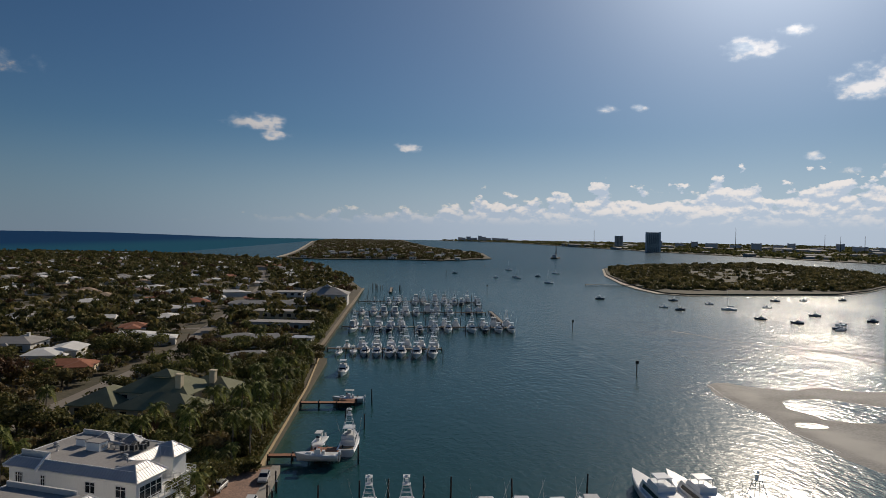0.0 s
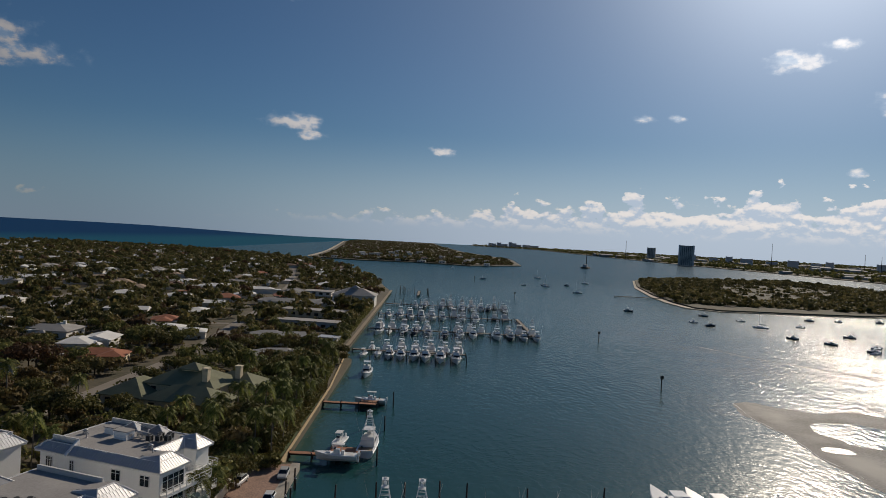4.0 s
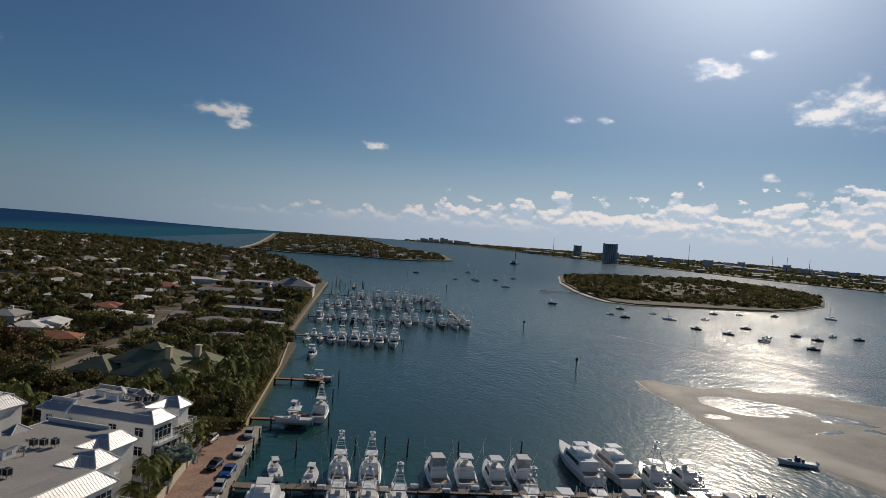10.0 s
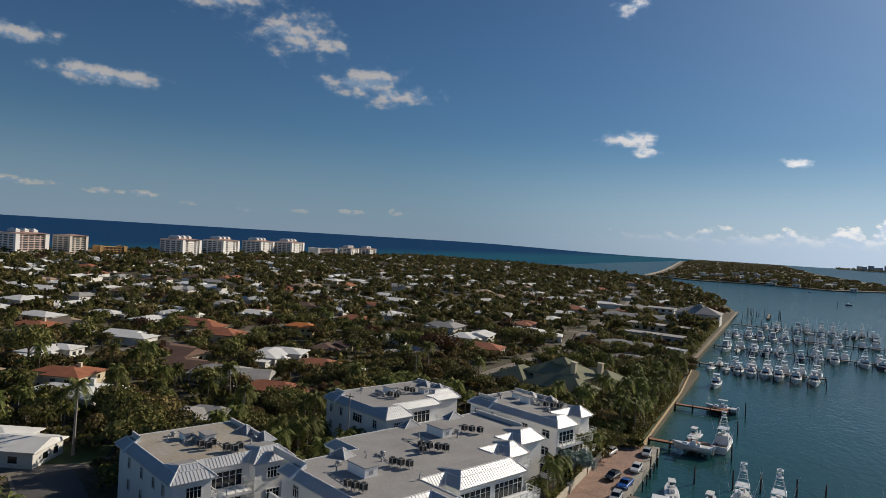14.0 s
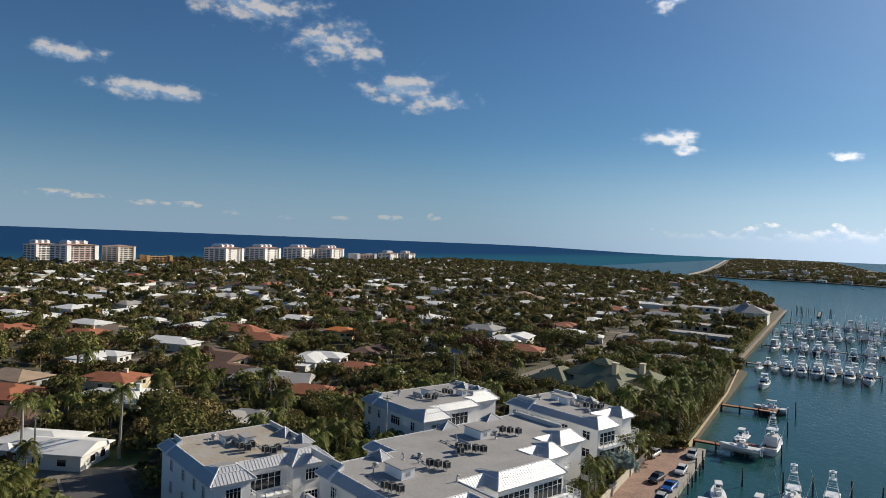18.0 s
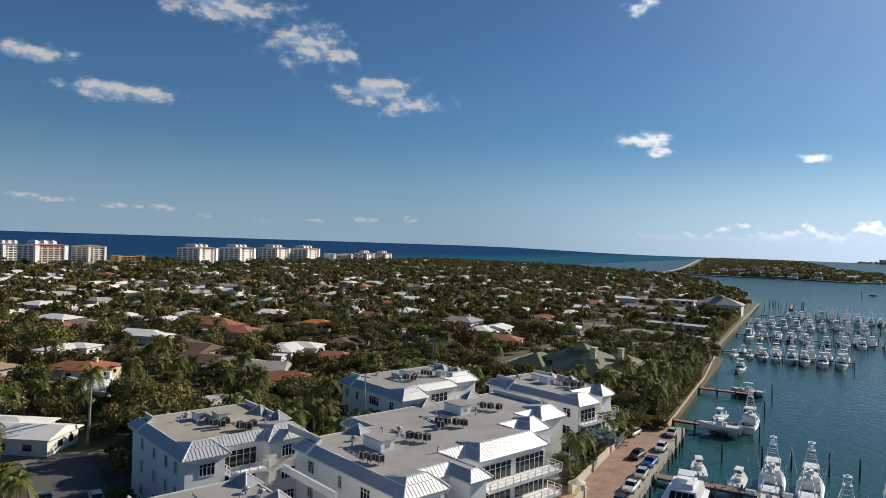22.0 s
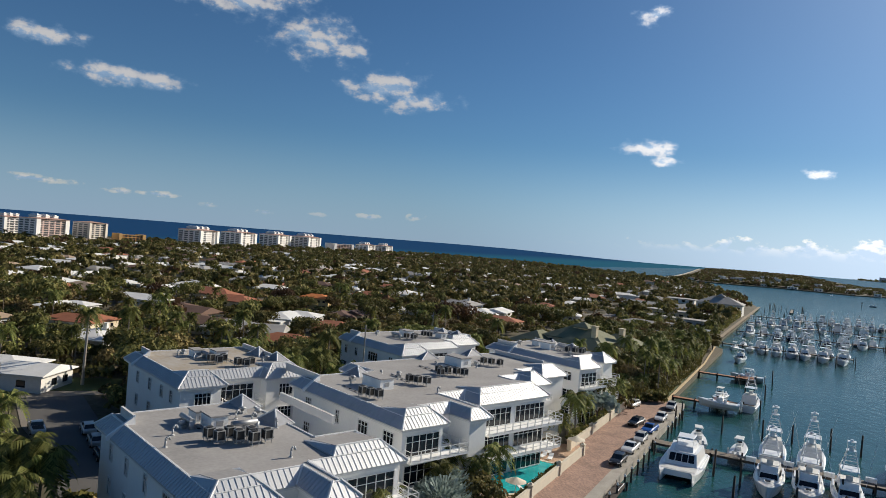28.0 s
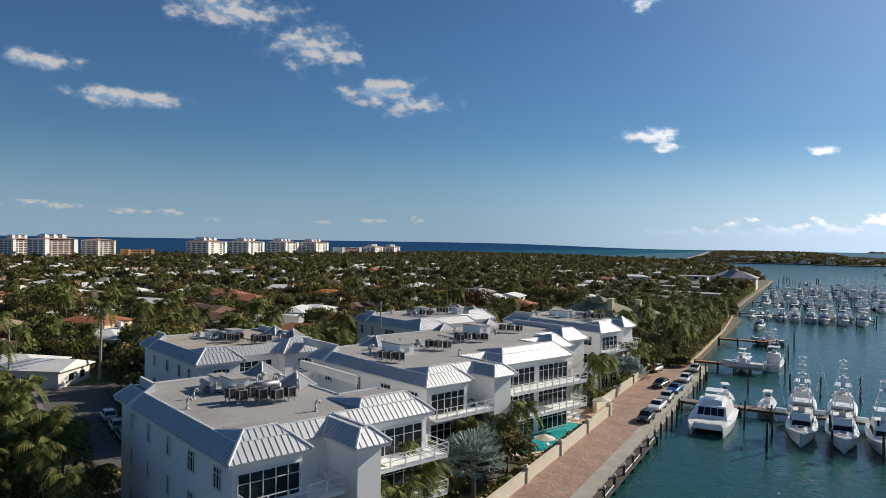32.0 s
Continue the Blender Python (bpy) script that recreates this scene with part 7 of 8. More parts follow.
far_hill()
VFAR = [clump_crown(44, 4.5, 8, 2.6, 120 + k) for k in range(4)]
spots = {"far": [], "far2": [], "isle": [], "isle2": [], "main": []}
while len(spots["far"]) + len(spots["far2"]) < 4200:
    x, y = fg.uniform(-480, 215), 1040 + 3300 * fg.random() ** 2.0
    if inside(FARLAND, x, y) and edge_gap(FARLAND, x, y) > 14 and x > -160 - 0.117 * (y - 1060) + fg.uniform(-25, 12):
        spots["far" if fg.random() < 0.6 else "far2"].append((x, y, -2.0 + hill(x, y)))
while len(spots["isle"]) + len(spots["isle2"]) < 3300:
    x, y = fg.uniform(225, 705), fg.uniform(445, 1135)
    if inside(ISLET, x, y):
        e = edge_gap(ISLET, x, y)
        if (e > 6 + 4 * fg.random() and e < 95) or (e >= 95 and fg.random() < 0.30):
            spots["isle" if fg.random() < 0.5 else "isle2"].append((x, y, -1.5 if e < 95 else -3.6))
while len(spots["main"]) < 5200:
    x, y = fg.uniform(230, 2600), fg.uniform(800, 4640)
    if inside(MAIN, x, y) and (edge_gap(MAIN, x, y) < 260 or fg.random() < 0.3):
        spots["main"].append((x, y, -2.0))
forest("far_shore_trees", spots["far"], VFAR, LEAF, "dark wooded far shore beyond the inlet", 0.5, 1.05)
forest("far_shore_trees", spots["far2"], VFAR, LEAF2, "olive woods on the far shore", 0.45, 1.0)
forest("islet_trees", spots["isle"], VFAR, LEAF, "dark trees ringing the islet", 0.6, 1.05)
forest("islet_trees", spots["isle2"], VFAR, LEAF2, "olive scrub and trees on the islet", 0.45, 0.95)
forest("mainland_trees", spots["main"], [clump_crown(20, 4.5, 8, 3.6, 130 + k) for k in range(4)], LEAF, "low distant trees on the mainland", 0.9, 1.6)

TOWERWALL = mat("tower_wall", (0.58, 0.57, 0.57), 0.85, vary=0.15, scale=0.05)
SHEDWALL = mat("shed_wall", (0.33, 0.325, 0.315), 0.85, vary=0.25, scale=0.05, rand=0.35)
CONDOGLASS = mat("balcony_glass", (0.10, 0.10, 0.105), 0.3, vary=0.3, scale=0.2)
CONDOWHITE = mat("condo_white", (0.82, 0.785, 0.74), 0.85, vary=0.06, scale=0.1)
CONDOPINK = mat("condo_pink", (0.66, 0.52, 0.46), 0.85, vary=0.08, scale=0.1)
CONDOCREAM = mat("condo_cream", (0.68, 0.62, 0.54), 0.85, vary=0.08, scale=0.1)
CONDOTILE = mat("condo_roof_tile", (0.40, 0.25, 0.20), 0.85, vary=0.15, scale=0.3)
CONDOORANGE = mat("condo_orange", (0.60, 0.36, 0.14), 0.85, vary=0.1, scale=0.1)


def block(name, x, y, a, w, d, h, floors, wall, label, bays=6, crown=True, ends=None, group="", category="building", side=0):
    """A tall block: body, one slab edge and one band of glass bays a floor, a roof house; ends: solid end bays; side: window bays a floor on the gable end."""
    root = empty(name, pose(x, y, GROUND, 0, 0, a), label, category, group)
    bm = bmesh.new()
    box(bm, -w / 2, w / 2, -d / 2, d / 2, -0.5, h)
    body = part("wall", bm, wall, root)
    fh = h / floors
    for f in range(floors if bays else 0):
        z = f * fh
        bm = bmesh.new()
        box(bm, -w / 2 - 0.2, w / 2 + 0.2, -d / 2 - 1.3, -d / 2 + 0.1, z + fh * 0.9, z + fh)
        part("balcony", bm, wall, root)
        for k in range(bays):
            x0, x1 = -w / 2 + w * (k + 0.5) / bays - min(2.6, w / bays / 2 - 0.8), -w / 2 + w * (k + 0.5) / bays + min(2.6, w / bays / 2 - 0.8)
            bm = bmesh.new()
            box(bm, x0, x1, -d / 2 - 0.08, -d / 2 + 0.1, z + fh * 0.12, z + fh * 0.8)
            part("window", bm, CONDOGLASS, root)
        for k in range(side):
            y0, y1 = -d / 2 + d * (k + 0.16) / side, -d / 2 + d * (k + 0.84) / side
            bm = bmesh.new()
            box(bm, -w * 0.57 - 0.1, -w * 0.57 + 0.1, y0, y1, z + fh * 0.18, z + fh * 0.78)
            part("window", bm, CONDOGLASS, root)
    if side:
        bm = bmesh.new()
        hip_roof(bm, -w * 0.57, w * 0.57, -d / 2 - 1.9, d / 2, h + 1.2, 0.13, 0.5)
        part("roof", bm, CONDOTILE, root)
    for s in (-1, 1):
        bm = bmesh.new()
        box(bm, s * w * 0.5 - w * 0.07, s * w * 0.5 + w * 0.07, -d / 2 - 1.9, d / 2, -0.5, h + 1.2)
        part("end_wall", bm, ends or wall, root)
    if crown:
        for k in range(3):
            bm = bmesh.new()
            cx = -w * 0.3 + w * 0.3 * k
            box(bm, cx - w * 0.07, cx + w * 0.07, -d * 0.2, d * 0.3, h, h + 4.4)
            hip_roof(bm, cx - w * 0.07, cx + w * 0.07, -d * 0.2, d * 0.3, h + 4.4, 0.7, 0.4)
            part("roof_house", bm, ends or wall, root)
    return root


G = "beachfront apartment blocks"
block("condominium", -742, 272, 102, 25, 17, 21.0, 8, CONDOWHITE, "white stepped beachfront apartment block", 4, True, None, G, side=3)
block("condominium", -698, 284, 100, 36, 23, 21.8, 9, CONDOPINK, "pink and white beachfront apartment block with balconies", 5, True, CONDOWHITE, G, side=3)
block("condominium", -694, 334, 101, 23, 22, 21.0, 9, CONDOCREAM, "cream beachfront apartment block with banded balconies", 3, False, CONDOCREAM, G, side=3)
block("hotel", -680, 374, 80, 28, 16, 11, 4, CONDOORANGE, "low ochre beachfront hotel", 6, False, CONDOORANGE)
for x, y, w in ((-674, 472, 34), (-700, 568, 36), (-716, 662, 36), (-708, 726, 40)):
    block("condominium", x, y, 106, w * 1.14, 30, 21, 8, CONDOWHITE, "white and pink beachfront apartment block with roof towers", 2, True, CONDOWHITE, G, side=4)
block("condominium", -694, 800, 80, 40.5, 22, 13.4, 6, CONDOPINK, "lower pinkish beachfront apartment block", 6, False, CONDOWHITE, G)
for x, y, w in ((-683, 862, 32), (-678, 914, 30)):
    block("condominium", x, y, 104, w * 1.05, 22, 14.5, 6, CONDOWHITE, "lower white beachfront apartment block", 2, True, CONDOWHITE, G, side=3)
for k in range(9):
    long_hall(-640 + 24 * k + fg.uniform(-4, 4), 985 + 7 * k + fg.uniform(-6, 6), 10 + fg.uniform(-6, 6), fg.uniform(18, 28), 12, fg.uniform(3.5, 6), ROOFS["white"], W0, "low white-roofed beach house row", False)

for k in range(8):
    long_hall(-150 + 39 * k + fg.uniform(-5, 5), 1052 + 7 * abs(k - 7) ** 0.5 + fg.uniform(-3, 10), fg.uniform(-10, 10), fg.uniform(9, 15), 8, fg.uniform(3.0, 4.5), ROOFS[fg.choice(("white", "grey", "white", "tan"))], W0, "pale waterfront house on the far shore", False)
for k in range(26):
    x, y = fg.uniform(-130, 130), fg.uniform(1090, 1290)
    long_hall(x, y, fg.uniform(-20, 20), fg.uniform(8, 15), 8, 4.5 + hill(x, y), ROOFS[fg.choice(("white", "grey", "white", "terracotta"))], W0, "pale villa between the trees of the far shore", False)

# mainland towers and sheds
block("apartment_tower", *swung(760, 1935), -20, 40, 24, 60, 18, TOWERWALL, "grey-brown high apartment tower across the lagoon", 7, False, TOWERWALL)
block("apartment_tower", *swung(832, 2520), -20, 28, 20, 48, 14, TOWERWALL, "grey distant apartment tower", 5, False, TOWERWALL)
for k in range(13):
    block("skyline_tower", 400 + 26 * k + fg.uniform(-8, 8), 4440 + fg.uniform(-60, 60), 0, fg.uniform(18, 30), 18, fg.choice((20, 24, 30, 36, 22)), 10, TOWERWALL, "hazy distant skyline tower", 0, False, TOWERWALL, "far skyline towers")
for n in range(14):
    a = radians(20.9 + 1.4 * n + fg.uniform(-0.4, 0.4))
    r = fg.uniform(2600, 3300)
    block("distant_block", 22 + r * math.sin(a), -150 + r * math.cos(a), -20, fg.uniform(18, 45), 16, fg.uniform(14, 34), 5, TOWERWALL, "grey distant block on the mainland", 0, False, TOWERWALL, "mainland blocks")


def shed(x, y, a, w, d, h):
    root = empty("warehouse", pose(x, y, GROUND, 0, 0, a), "pale low warehouse on the mainland shore", "building", "mainland warehouses")
    bm = bmesh.new()
    box(bm, -w / 2, w / 2, -d / 2, d / 2, -0.5, h)
    part("wall", bm, SHEDWALL, root)
    bm = bmesh.new()
    hip_roof(bm, -w / 2, w / 2, -d / 2, d / 2, h, 0.2, 0.4, True)
    part("roof", bm, SHEDWALL, root)


made = 0
while made < 70:
    a, r = radians(fg.uniform(9, 40)), 1150 + 2600 * fg.random()
    x, y = 22 + r * math.sin(a), -150 + r * math.cos(a)
    if not inside(MAIN, x, y):
        continue
    made += 1
    shed(x, y, fg.uniform(-30, 30), fg.uniform(18, 60), fg.uniform(12, 26), fg.uniform(5, 11))


def mast(x, y, h, label, r=0.5):
    root = empty("mast", pose(x, y, GROUND), label, "mast")
    bm = bmesh.new()
    tube(bm, (0, 0, -0.5), (0, 0, h), r, r * 0.4, 5)
    part("pole", bm, PILE, root)
    return root


for px, h in ((15.8, 70), (26.5, 85), (32.5, 62), (33.5, 58), (35.0, 60)):
    a = radians(px)
    mast(22 + 2700 * math.sin(a), -150 + 2700 * math.cos(a), h, "thin dark crane mast on the mainland", 1.3)


# ---- in the lagoon ----
def day_mark(x, y):
    root = empty("channel_marker", pose(x, y, 0), "dark channel marker post with a square board", "marker", "channel markers")
    bm = bmesh.new()
    tube(bm, (0, 0, -1), (0, 0, 5.0), 0.2, 0.18, 7)
    part("post", bm, PILE, root)
    bm = bmesh.new()
    box(bm, -0.55, 0.55, -0.27, -0.19, 3.9, 5.1)
    part("board", bm, PILE, root)


for x, y in ((98.6, 96), (102.0, 203), (84, 430), (60, 640), (120, 800)):
    day_mark(*swung(x, y))


def sailboat(x, y, a):
    root = empty("sailing_boat", pose(x, y, 0, 0, 0, a), "small white sailing boat at anchor with bare mast", "boat", "anchored boats")
    bm = bmesh.new()
    hull(bm, 9.5, 3.0, 0.9, 0.3)
    part("hull", bm, GELCOAT, root)
    bm = bmesh.new()
    cabin(bm, -1.6, 2.2, 1.0, 0.7, 1.0, 1.5, 0.1, 0.5, 0.85)
    part("cabin", bm, GELCOAT, root)
    bm = bmesh.new()
    tube(bm, (0, 0.8, 1.0), (0, 0.8, 13), 0.09, 0.06, 6)
    tube(bm, (0, 0.8, 2.2), (0, -3.2, 2.3), 0.11, 0.09, 6)
    part("mast", bm, ALU, root)
    bm = bmesh.new()
    tube(bm, (0, 0.6, 2.42), (0, -3.1, 2.5), 0.2, 0.16, 6)
    part("furled_sail", bm, CANVAS, root)


for x, y, a in ((135, 600, 40), (155, 528, 75), (407, 385, 50), (228, 303, 65), (196, 690, 55), (148, 760, 60)):
    sailboat(*swung(x, y), a)


def barge():
    root = empty("work_barge", pose(*swung(311, 1240), 0, 0, 0, 70), "dark work barge with a crane mast", "boat")
    bm = bmesh.new()
    box(bm, -22, 22, -7, 7, -0.5, 2.6)
    part("hull", bm, PILE, root)
    bm = bmesh.new()
    box(bm, -16, -6, -4, 4, 2.6, 8)
    part("deckhouse", bm, TOWERWALL, root)
    bm = bmesh.new()
    tube(bm, (4, 0, 2.6), (8, 0, 30), 0.9, 0.4, 6)
    tube(bm, (8, 0, 30), (20, 0, 5), 0.2, 0.2, 5)
    part("crane", bm, PILE, root)


barge()
dock(195, 241, 500, 2.0, 1.2, "islet_pier", "dark timber pier beside the islet beach", None, 5.0)


def jetty():
    """Dark boulders along the inlet, at the island's end."""
    root = empty("jetty", pose(0, 0, 0), "dark low rock jetty along the inlet", "jetty")
    g = random.Random(5)
    me = None
    pts = [(-150, 907), (-240, 987), (-400, 1088), (-640, 1134)]
    for a, b in zip(pts, pts[1:]):
        L = math.dist(a, b)
        for k in range(int(L / 5.5)):
            t = k * 5.5 / L
            if me is None:
                bm = bmesh.new()
                bmesh.ops.create_icosphere(bm, subdivisions=1, radius=3.4)
                for v in bm.verts:
                    v.co *= 0.75 + 0.5 * abs(noise.noise(v.co * 0.6))
                ob = part("boulder", bm, PILE, root)
                me = ob.data
            else:
                ob = shared("boulder", me, root)
            ob.matrix_local = pose(a[0] + (b[0] - a[0]) * t, a[1] + (b[1] - a[1]) * t, 0.6, g.uniform(0, 180), 0, g.uniform(0, 360))


jetty()


# ---- what stands on the white roofs ----
ACGREY = mat("ac_casing", (0.30, 0.30, 0.29), 0.6, 0.2, vary=0.2, scale=2)
ACDARK = mat("ac_grille", (0.025, 0.025, 0.025), 0.7, vary=0.3, scale=4)
DUCT = mat("galvanised_duct", (0.40, 0.41, 0.42), 0.55, 0.5, vary=0.2, scale=1.5)
GABLET = mat("gablet_cladding", (0.24, 0.25, 0.275), 0.6, 0.2, vary=0.15, scale=1.5)
ZR = EAVE + RISE


def ac_unit():
    root = empty("air_conditioner", pose(0, 0, 0), "boxy rooftop air-conditioning condenser on a metal stand", "air conditioner", "rooftop condensers")
    bm = bmesh.new()
    box(bm, -0.5, 0.5, -0.5, 0.5, 1.38, 1.47)
    part("casing", bm, ACGREY, root)
    bm = bmesh.new()
    box(bm, -0.48, 0.48, -0.48, 0.48, 0.42, 0.50)
    part("base_tray", bm, ACGREY, root)
    for x in (-0.46, 0.46):
        for y in (-0.46, 0.46):
            bm = bmesh.new()
            box(bm, x - 0.05, x + 0.05, y - 0.05, y + 0.05, 0.5, 1.38)
            part("corner_post", bm, ACGREY, root)
    bm = bmesh.new()
    box(bm, -0.45, 0.45, -0.45, 0.45, 0.48, 1.4)
    part("coil", bm, ACDARK, root, "dark louvred coil")
    bm = bmesh.new()
    tube(bm, (0, 0, 1.47), (0, 0, 1.53), 0.40, 0.40, 14)
    part("fan_guard", bm, ACDARK, root)
    bm = bmesh.new()
    for x in (-0.4, 0.4):
        for y in (-0.4, 0.4):
            tube(bm, (x, y, -0.02), (x, y, 0.44), 0.04, n=5)
        box(bm, x - 0.05, x + 0.05, -0.6, 0.6, 0.36, 0.43)
    part("stand", bm, DUCT, root)
    return root


def gooseneck():
    root = empty("roof_vent", pose(0, 0, 0), "bent metal gooseneck vent pipe", "vent", "roof vents")
    bm = bmesh.new()
    pts = [(0, 0, -0.05), (0, 0, 0.7), (0.08, 0, 0.95), (0.28, 0, 1.05), (0.48, 0, 0.95), (0.54, 0, 0.72)]
    for a, b in zip(pts, pts[1:]):
        tube(bm, a, b, 0.13, n=8)
    part("pipe", bm, DUCT, root)
    bm = bmesh.new()
    tube(bm, (0, 0, -0.03), (0, 0, 0.12), 0.28, 0.2, 8)
    part("flashing", bm, PARAPET, root)
    return root


def roof_house(w, d, h):
    root = empty("roof_housing", pose(0, 0, 0), "white rendered equipment housing on the flat roof", "housing", "roof housings")
    bm = bmesh.new()
    box(bm, -w / 2, w / 2, -d / 2, d / 2, -0.1, h)
    part("wall", bm, STUCCO, root)
    bm = bmesh.new()
    box(bm, -w / 2 - 0.12, w / 2 + 0.12, -d / 2 - 0.12, d / 2 + 0.12, h, h + 0.14)
    part("cap", bm, FLATROOF, root)
    bm = bmesh.new()
    box(bm, w / 2 - 0.02, w / 2 + 0.04, -0.35, 0.35, h * 0.3, h * 0.7)
    part("louvre", bm, DUCT, root)
    return root


def duct_run(L):
    root = empty("air_duct", pose(0, 0, 0), "galvanised air duct with an elbow on the flat roof", "duct", "roof ducts")
    bm = bmesh.new()
    tube(bm, (-L / 2, 0, 0.75), (L / 2, 0, 0.75), 0.27, n=9)
    tube(bm, (L / 2, 0, 0.75), (L / 2, 0, -0.05), 0.27, n=9)
    part("run", bm, DUCT, root)
    for x in (-L / 2 + 0.3, 0):
        bm = bmesh.new()
        box(bm, x - 0.05, x + 0.05, -0.3, 0.3, -0.05, 0.5)
        part("support", bm, DUCT, root)
    return root


def cricket():
    """A small gabled roof wedge with one shaded and one pale side at the roof's rear edge."""
    root = empty("roof_gablet", pose(0, 0, 0), "small metal-clad gablet at the flat roof edge", "gablet", "roof gablets")
    bm = bmesh.new()
    a, b, c = (-2.0, 0, -0.1), (2.0, 0, -0.1), (0, 0.9, 1.25)
    d, e = (-1.2, 2.6, -0.1), (1.2, 2.6, -0.1)
    vs = [bm.verts.new(p) for p in (a, b, c, d, e)]
    for f in ((0, 1, 2), (1, 4, 2), (4, 3, 2), (3, 0, 2), (0, 3, 4, 1)):
        bm.faces.new([vs[k] for k in f])
    bmesh.ops.recalc_face_normals(bm, faces=bm.faces[:])
    part("cladding", bm, GABLET, root)
    bm = bmesh.new()
    for p in (a, b, d, e):
        tube(bm, p, c, 0.09, n=5)
    part("ridge_cap", bm, FRAMEWHITE, root)
    return root


def pipe_run(L):
    root = empty("roof_pipe", pose(0, 0, 0), "thin dark coolant pipe on blocks across the flat roof", "pipe", "roof pipes")
    bm = bmesh.new()
    tube(bm, (-L / 2, 0, 0.14), (L / 2, 0, 0.14), 0.06, n=6)
    part("pipe", bm, DUCT, root)
    for k in range(4):
        bm = bmesh.new()
        x = -L / 2 + 0.3 + (L - 0.6) * k / 3
        box(bm, x - 0.09, x + 0.09, -0.16, 0.16, -0.04, 0.08)
        part("block", bm, ACDARK, root)
    return root


def fan_box():
    root = empty("exhaust_fan", pose(0, 0, 0), "grey rooftop exhaust fan with a round hood", "fan", "roof vents")
    bm = bmesh.new()
    box(bm, -0.35, 0.35, -0.35, 0.35, -0.05, 0.3)
    part("curb", bm, DUCT, root)
    bm = bmesh.new()
    tube(bm, (0, 0, 0.3), (0, 0, 0.55), 0.24, 0.24, 10)
    tube(bm, (0, 0, 0.52), (0, 0, 0.72), 0.46, 0.2, 12)
    part("hood", bm, DUCT, root)
    return root


PR, FB = pipe_run(5.0), fan_box()
AC, GN, DR, CK = ac_unit(), gooseneck(), duct_run(2.6), cricket()
RH = [roof_house(4.0, 2.2, 1.35), roof_house(1.9, 1.4, 1.0), roof_house(2.5, 1.7, 1.25)]
ROOFKIT = {
    (-15.1, -118.3): ([(-13.6, 6.2), (-12.3, 6.6), (-13.0, 7.9), (-11.7, 8.2), (-12.0, 9.6), (-10.7, 9.2), (-10.9, 10.6)], [(2, -17.6, 8.4, 0), (1, -20.4, 8.0, 0)],
                      [(-16.6, 4.0), (-13.4, 2.2), (-17.6, 12.4), (-14.6, 13.6), (-19.2, 11.4), (-6.0, 10.4)], [(-19.0, 6.2, 0), (-15.2, 10.4, 90)], [(-24.0, 13.4, 0), (-16.8, 13.6, 0)]),
    (-16.2, -89.4): ([(-11.4, 2.6), (-10.3, 3.0), (-9.2, 3.5), (-15.0, 13.0), (-13.9, 13.6), (-12.8, 14.3), (-18.6, 21.6), (-17.5, 22.4), (-16.4, 23.2), (-15.4, 23.9), (-21.6, 34.2), (-20.5, 34.9), (-19.3, 35.7), (-16.8, 20.4)],
                     [(0, -15.0, 7.6, 0), (0, -23.0, 29.6, 0)], [(-17.5, 5.0), (-20, 12), (-17.5, 13), (-23, 25), (-20, 31), (-8.5, 12.5)], [(-19.5, 23.6, 0)], [(-22.6, 8.6, 0), (-28.4, 28.5, 90), (-28.4, 39, 90)]),
    (-13.0, -33.6): ([(-9.0, 7.6), (-7.7, 8.2), (-6.6, 8.9), (-8.4, 9.4), (-7.2, 10.2)], [(2, -14.0, 7.6, 0), (1, -17.6, 8.8, 0)], [(-19, 5), (-12, 10.5), (-5, 4)], [(-11.5, 9.0, 0)], [(-16.5, 11.2, 0), (-11.8, 11.8, 0)]),
    (-46.5, -93.6): ([(-9.6, 8.2), (-8.2, 8.8), (-9.2, 9.9), (-6.0, 10.6), (-4.9, 11.3), (-5.6, 12.4)], [(2, -12.2, 10.4, 0), (1, -15.0, 8.2, 0)], [(-15.4, 5.6), (-12.8, 7.0), (-7, 15)], [(-13.4, 8.8, 0)], [(-13.5, 16.6, 0), (-8.8, 17.2, 0)]),
    (-41.0, -49.2): ([(-10.2, 9), (-8.8, 9.6), (-9.8, 10.8), (-12, 15), (-10.6, 15.4)], [(2, -13.4, 11.5, 0), (1, -10, 18, 0)], [(-16, 6), (-14.5, 18)], [(-12.8, 8.4, 0)], [(-15, 22, 0), (-11, 22.6, 0)]),
}
for (ox, oy), (acs, houses, vents, ducts, crickets) in ROOFKIT.items():
    base = pose(ox, oy, ZR - 0.1, 0, 0, ROT)
    for x, y in acs:
        copy_thing(AC, base @ pose(x, y, 0, 0, 0, random.uniform(-6, 6))).scale = (0.82, 0.82, 0.86)
    for k, x, y, a in houses:
        copy_thing(RH[k], base @ pose(x, y, 0, 0, 0, a))
    for x, y in vents:
        copy_thing(GN, base @ pose(x, y, 0, 0, 0, random.choice((0, 90, 180)))).scale = (0.75, 0.75, 0.85)
    for x, y, a in ducts:
        copy_thing(DR, base @ pose(x, y, 0, 0, 0, a))
    for x, y in acs[::3]:
        copy_thing(PR, base @ pose(x - 3.2, y + 0.8, 0, 0, 0, random.uniform(-12, 12)))
    for x, y in vents[::2]:
        copy_thing(FB, base @ pose(x - 1.9, y + 1.6, 0, 0, 0, random.uniform(0, 90)))
    for x, y, a in crickets:
        copy_thing(CK, base @ pose(x, y, 0, 0, 0, a))
for p in (AC, GN, DR, CK, PR, FB, *RH):
    for o in (*p.children_recursive, p):
        bpy.data.objects.remove(o)


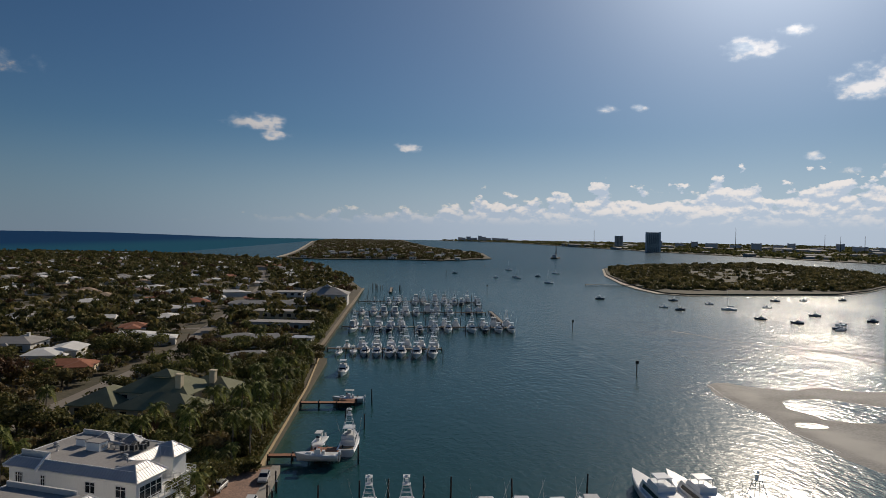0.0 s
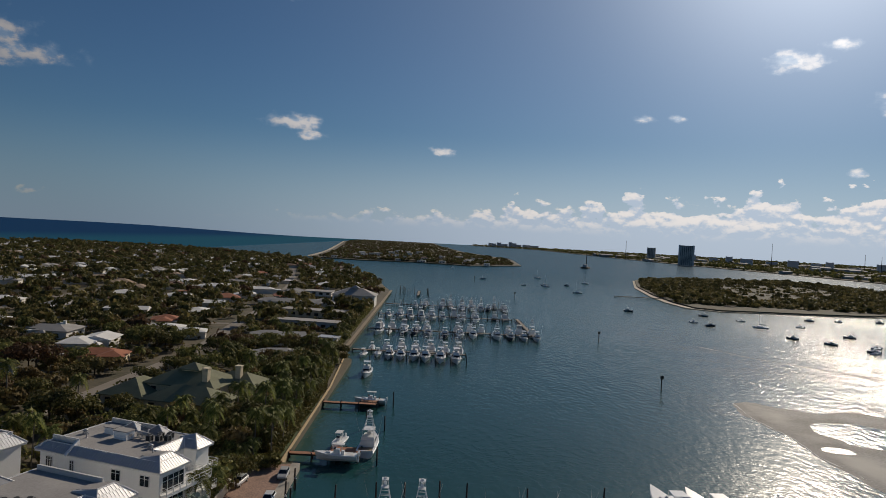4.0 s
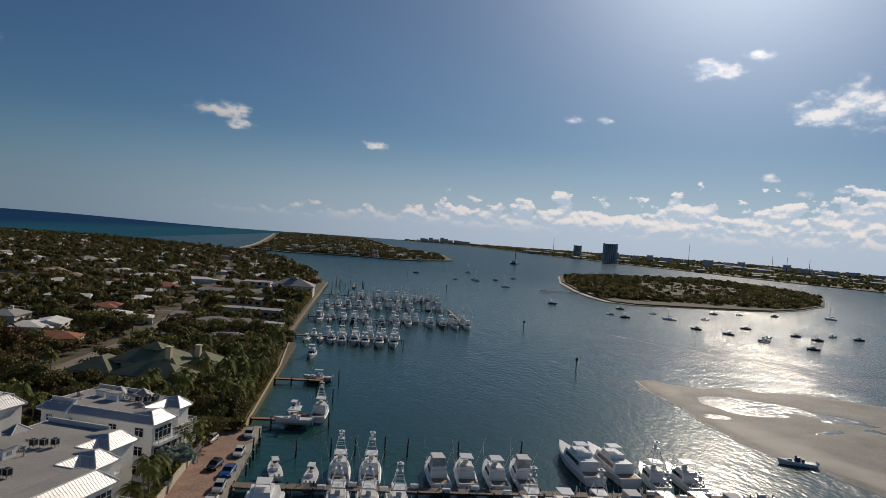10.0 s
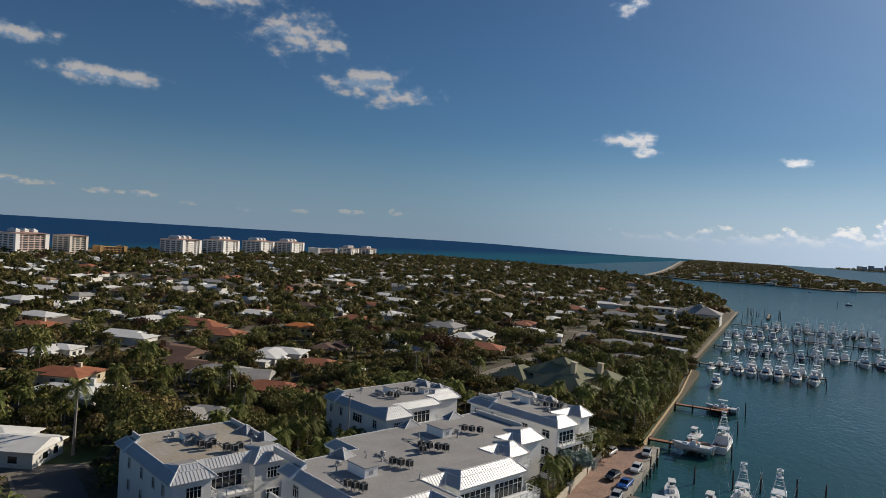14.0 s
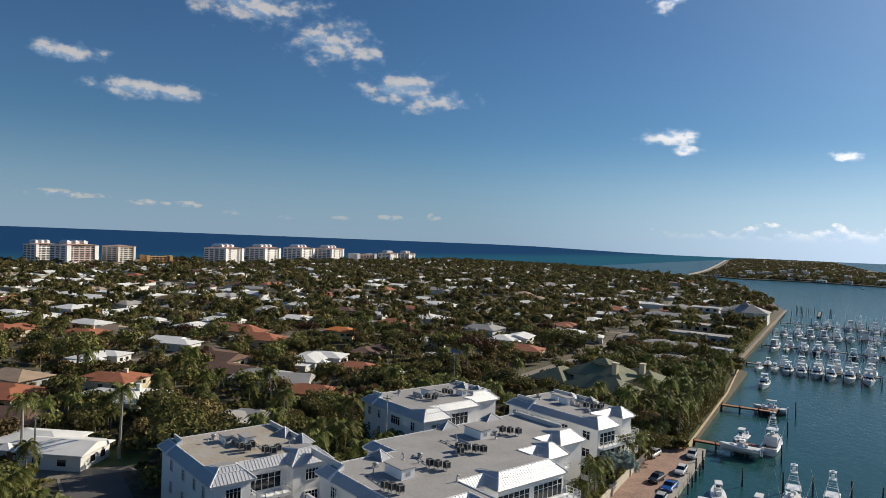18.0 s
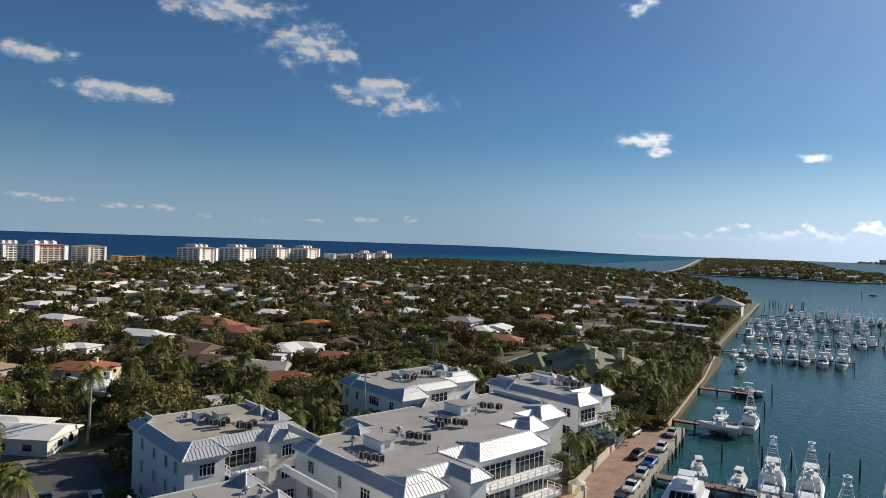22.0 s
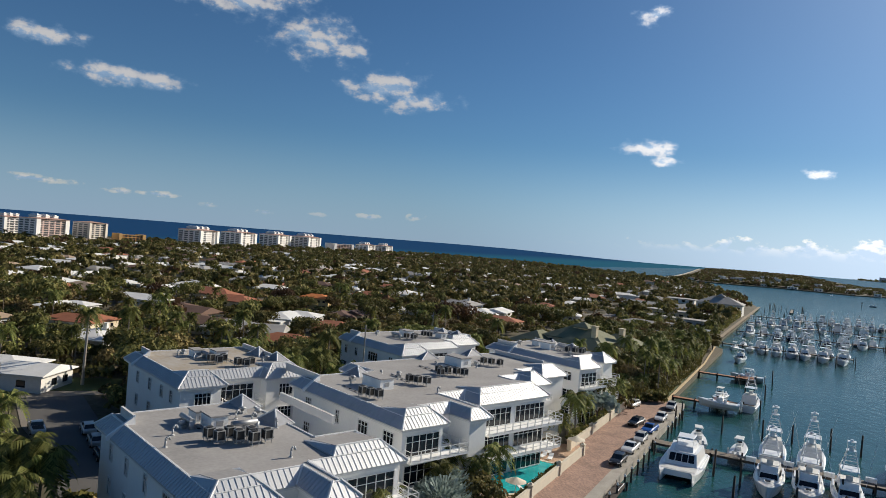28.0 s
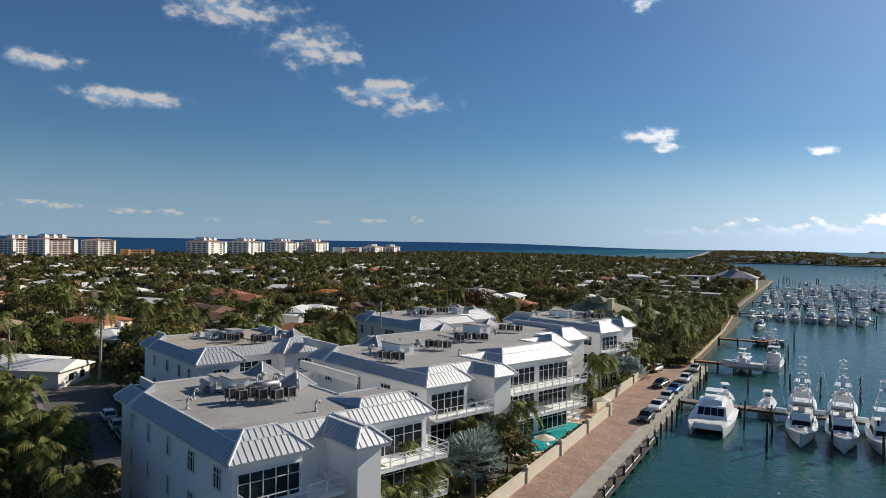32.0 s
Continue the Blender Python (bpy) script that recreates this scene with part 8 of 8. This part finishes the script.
# ---- the pool terrace ----
def lounger():
    root = empty("sun_lounger", pose(0, 0, 0), "pale sun lounger on the pool terrace", "lounger", "sun loungers")
    bm = bmesh.new()
    box(bm, -0.33, 0.33, -0.95, 0.35, 0.3, 0.38)
    part("seat", bm, CANVAS, root)
    bm = bmesh.new()
    hexa(bm, [(-0.33, 0.35, 0.3), (0.33, 0.35, 0.3), (0.33, 0.95, 0.72), (-0.33, 0.95, 0.72)], [(-0.33, 0.32, 0.38), (0.33, 0.32, 0.38), (0.33, 0.92, 0.8), (-0.33, 0.92, 0.8)])
    part("backrest", bm, CANVAS, root)
    for x in (-0.3, 0.3):
        for y in (-0.85, 0.3):
            bm = bmesh.new()
            tube(bm, (x, y, 0), (x, y, 0.31), 0.03, n=5)
            part("leg", bm, ALU, root)
    return root


def parasol():
    root = empty("parasol", pose(0, 0, 0), "pale open parasol on the pool terrace", "parasol", "parasols")
    bm = bmesh.new()
    tube(bm, (0, 0, 0), (0, 0, 2.5), 0.03, n=6)
    part("pole", bm, ALU, root)
    bm = bmesh.new()
    tube(bm, (0, 0, 2.05), (0, 0, 2.6), 1.4, 0.05, 8, caps=False)
    part("canopy", bm, WALLCREAM, root)
    bm = bmesh.new()
    tube(bm, (0, 0, 0), (0, 0, 0.1), 0.3, n=10)
    part("base", bm, CONCRETE, root)
    return root


LG, PS = lounger(), parasol()
LG.matrix_world = pose(-10.2, -55.6, 1.45, 0, 0, 8)
PS.matrix_world = pose(-8.6, -73.5, 1.45)
for k in range(7):
    copy_thing(LG, pose(-11.4 - 1.0 * (k % 4), -55.4 + 2.6 * (k // 4), 1.45, 0, 0, random.uniform(-6, 12)))
for x, y in ((-8.2, -49.5), (-12.5, -49.2), (-16.4, -56)):
    copy_thing(PS, pose(x, y, 1.45))
for x, y in ((-8.3, -71), (-9.3, -76), (-16.5, -66), (-16.6, -60)):
    copy_thing(LG, pose(x, y, 1.45, 0, 0, random.uniform(60, 120)))


def hedge(x0, y0, x1, y1, w, h, n, seed, label):
    g = np.random.default_rng(seed)
    V, F = [], []
    a, b = np.array((x0, y0, 0.0)), np.array((x1, y1, 0.0))
    d = (b - a) / np.linalg.norm(b - a)
    s = np.array((-d[1], d[0], 0))
    for i in range(n):
        p = a + (b - a) * g.random() + s * w * (g.random() - 0.5) + np.array((0, 0, GROUND + h * (0.1 + 0.9 * g.random() ** 0.6) * (0.8 + 0.3 * g.random())))
        t, u = g.normal(size=3), g.normal(size=3)
        t, u = t / np.linalg.norm(t) * 0.3, u / np.linalg.norm(u) * 0.3
        k = len(V)
        V += [tuple(p - t), tuple(p + u), tuple(p + t), tuple(p - u)]
        F.append((k, k + 1, k + 2, k + 3))
    me = from_arrays("hedge", V, F, LEAF)
    tagged(new("hedge", me), label, "hedge", "", "stuff")


hedge(-8.0, -118, -8.0, -78, 1.2, 1.3, 1500, 1, "low clipped green hedge behind the boundary wall")
hedge(-7.9, -77, -7.9, -58, 0.9, 0.9, 600, 2, "low green hedge between the pool and the wall")
hedge(-16.8, -74, -16.2, -50, 1.2, 2.0, 1500, 3, "tall green hedge at the foot of the balconies")
hedge(-10.3, -46, -10.3, -12, 1.6, 1.8, 1600, 4, "thick green shrubs behind the boundary wall")
hedge(-34, -114, -22, -119, 2.5, 2.2, 1500, 5, "shrubs at the foot of the white wall")
hedge(-5.4, 4, -5.6, 68, 1.8, 2.0, 5200, 11, "thick green shrubs and vines along the garden seawall")
hedge(-7.6, 5, -7.8, 70, 2.6, 3.2, 6500, 12, "tall dense shrubbery under the garden palms")
hedge(-6.6, 68, -9.4, 118, 2.6, 2.2, 4200, 13, "green shrubs behind the far garden seawall")
hedge(-11.6, 120, -12.2, 290, 3.0, 3.0, 6500, 15, "dense green shrubs along the marina walk")
hedge(-9.5, -2, -3.5, 1, 3.0, 2.4, 1500, 6, "dense shrubs at the end of the promenade")
hedge(-48, -96, -64, -90, 3, 2.5, 1500, 7, "dark shrubs at the foot of the white building")
hedge(-85, -113, -52, -119, 6, 4, 3500, 8, "dark green thicket along the driveway")


def utility_pole(x, y, h, label):
    root = empty("utility_pole", pose(x, y, GROUND), label, "pole", "poles")
    bm = bmesh.new()
    tube(bm, (0, 0, -0.3), (0, 0, h), 0.16, 0.11, 7)
    part("pole", bm, CONCRETE, root)
    bm = bmesh.new()
    box(bm, -0.9, 0.9, -0.06, 0.06, h - 0.7, h - 0.55)
    part("crossarm", bm, WOOD, root)


hedge(-13, -110, -12, -80, 3.0, 3.0, 3000, 14, "mixed green shrubs under the garden palms")
utility_pole(-99, -87, 10, "pale utility pole beside the street")
utility_pole(-67, 9, 12, "pale utility pole among the palms")
utility_pole(-46, -54, 15.5, "tall white pole behind the apartment buildings")
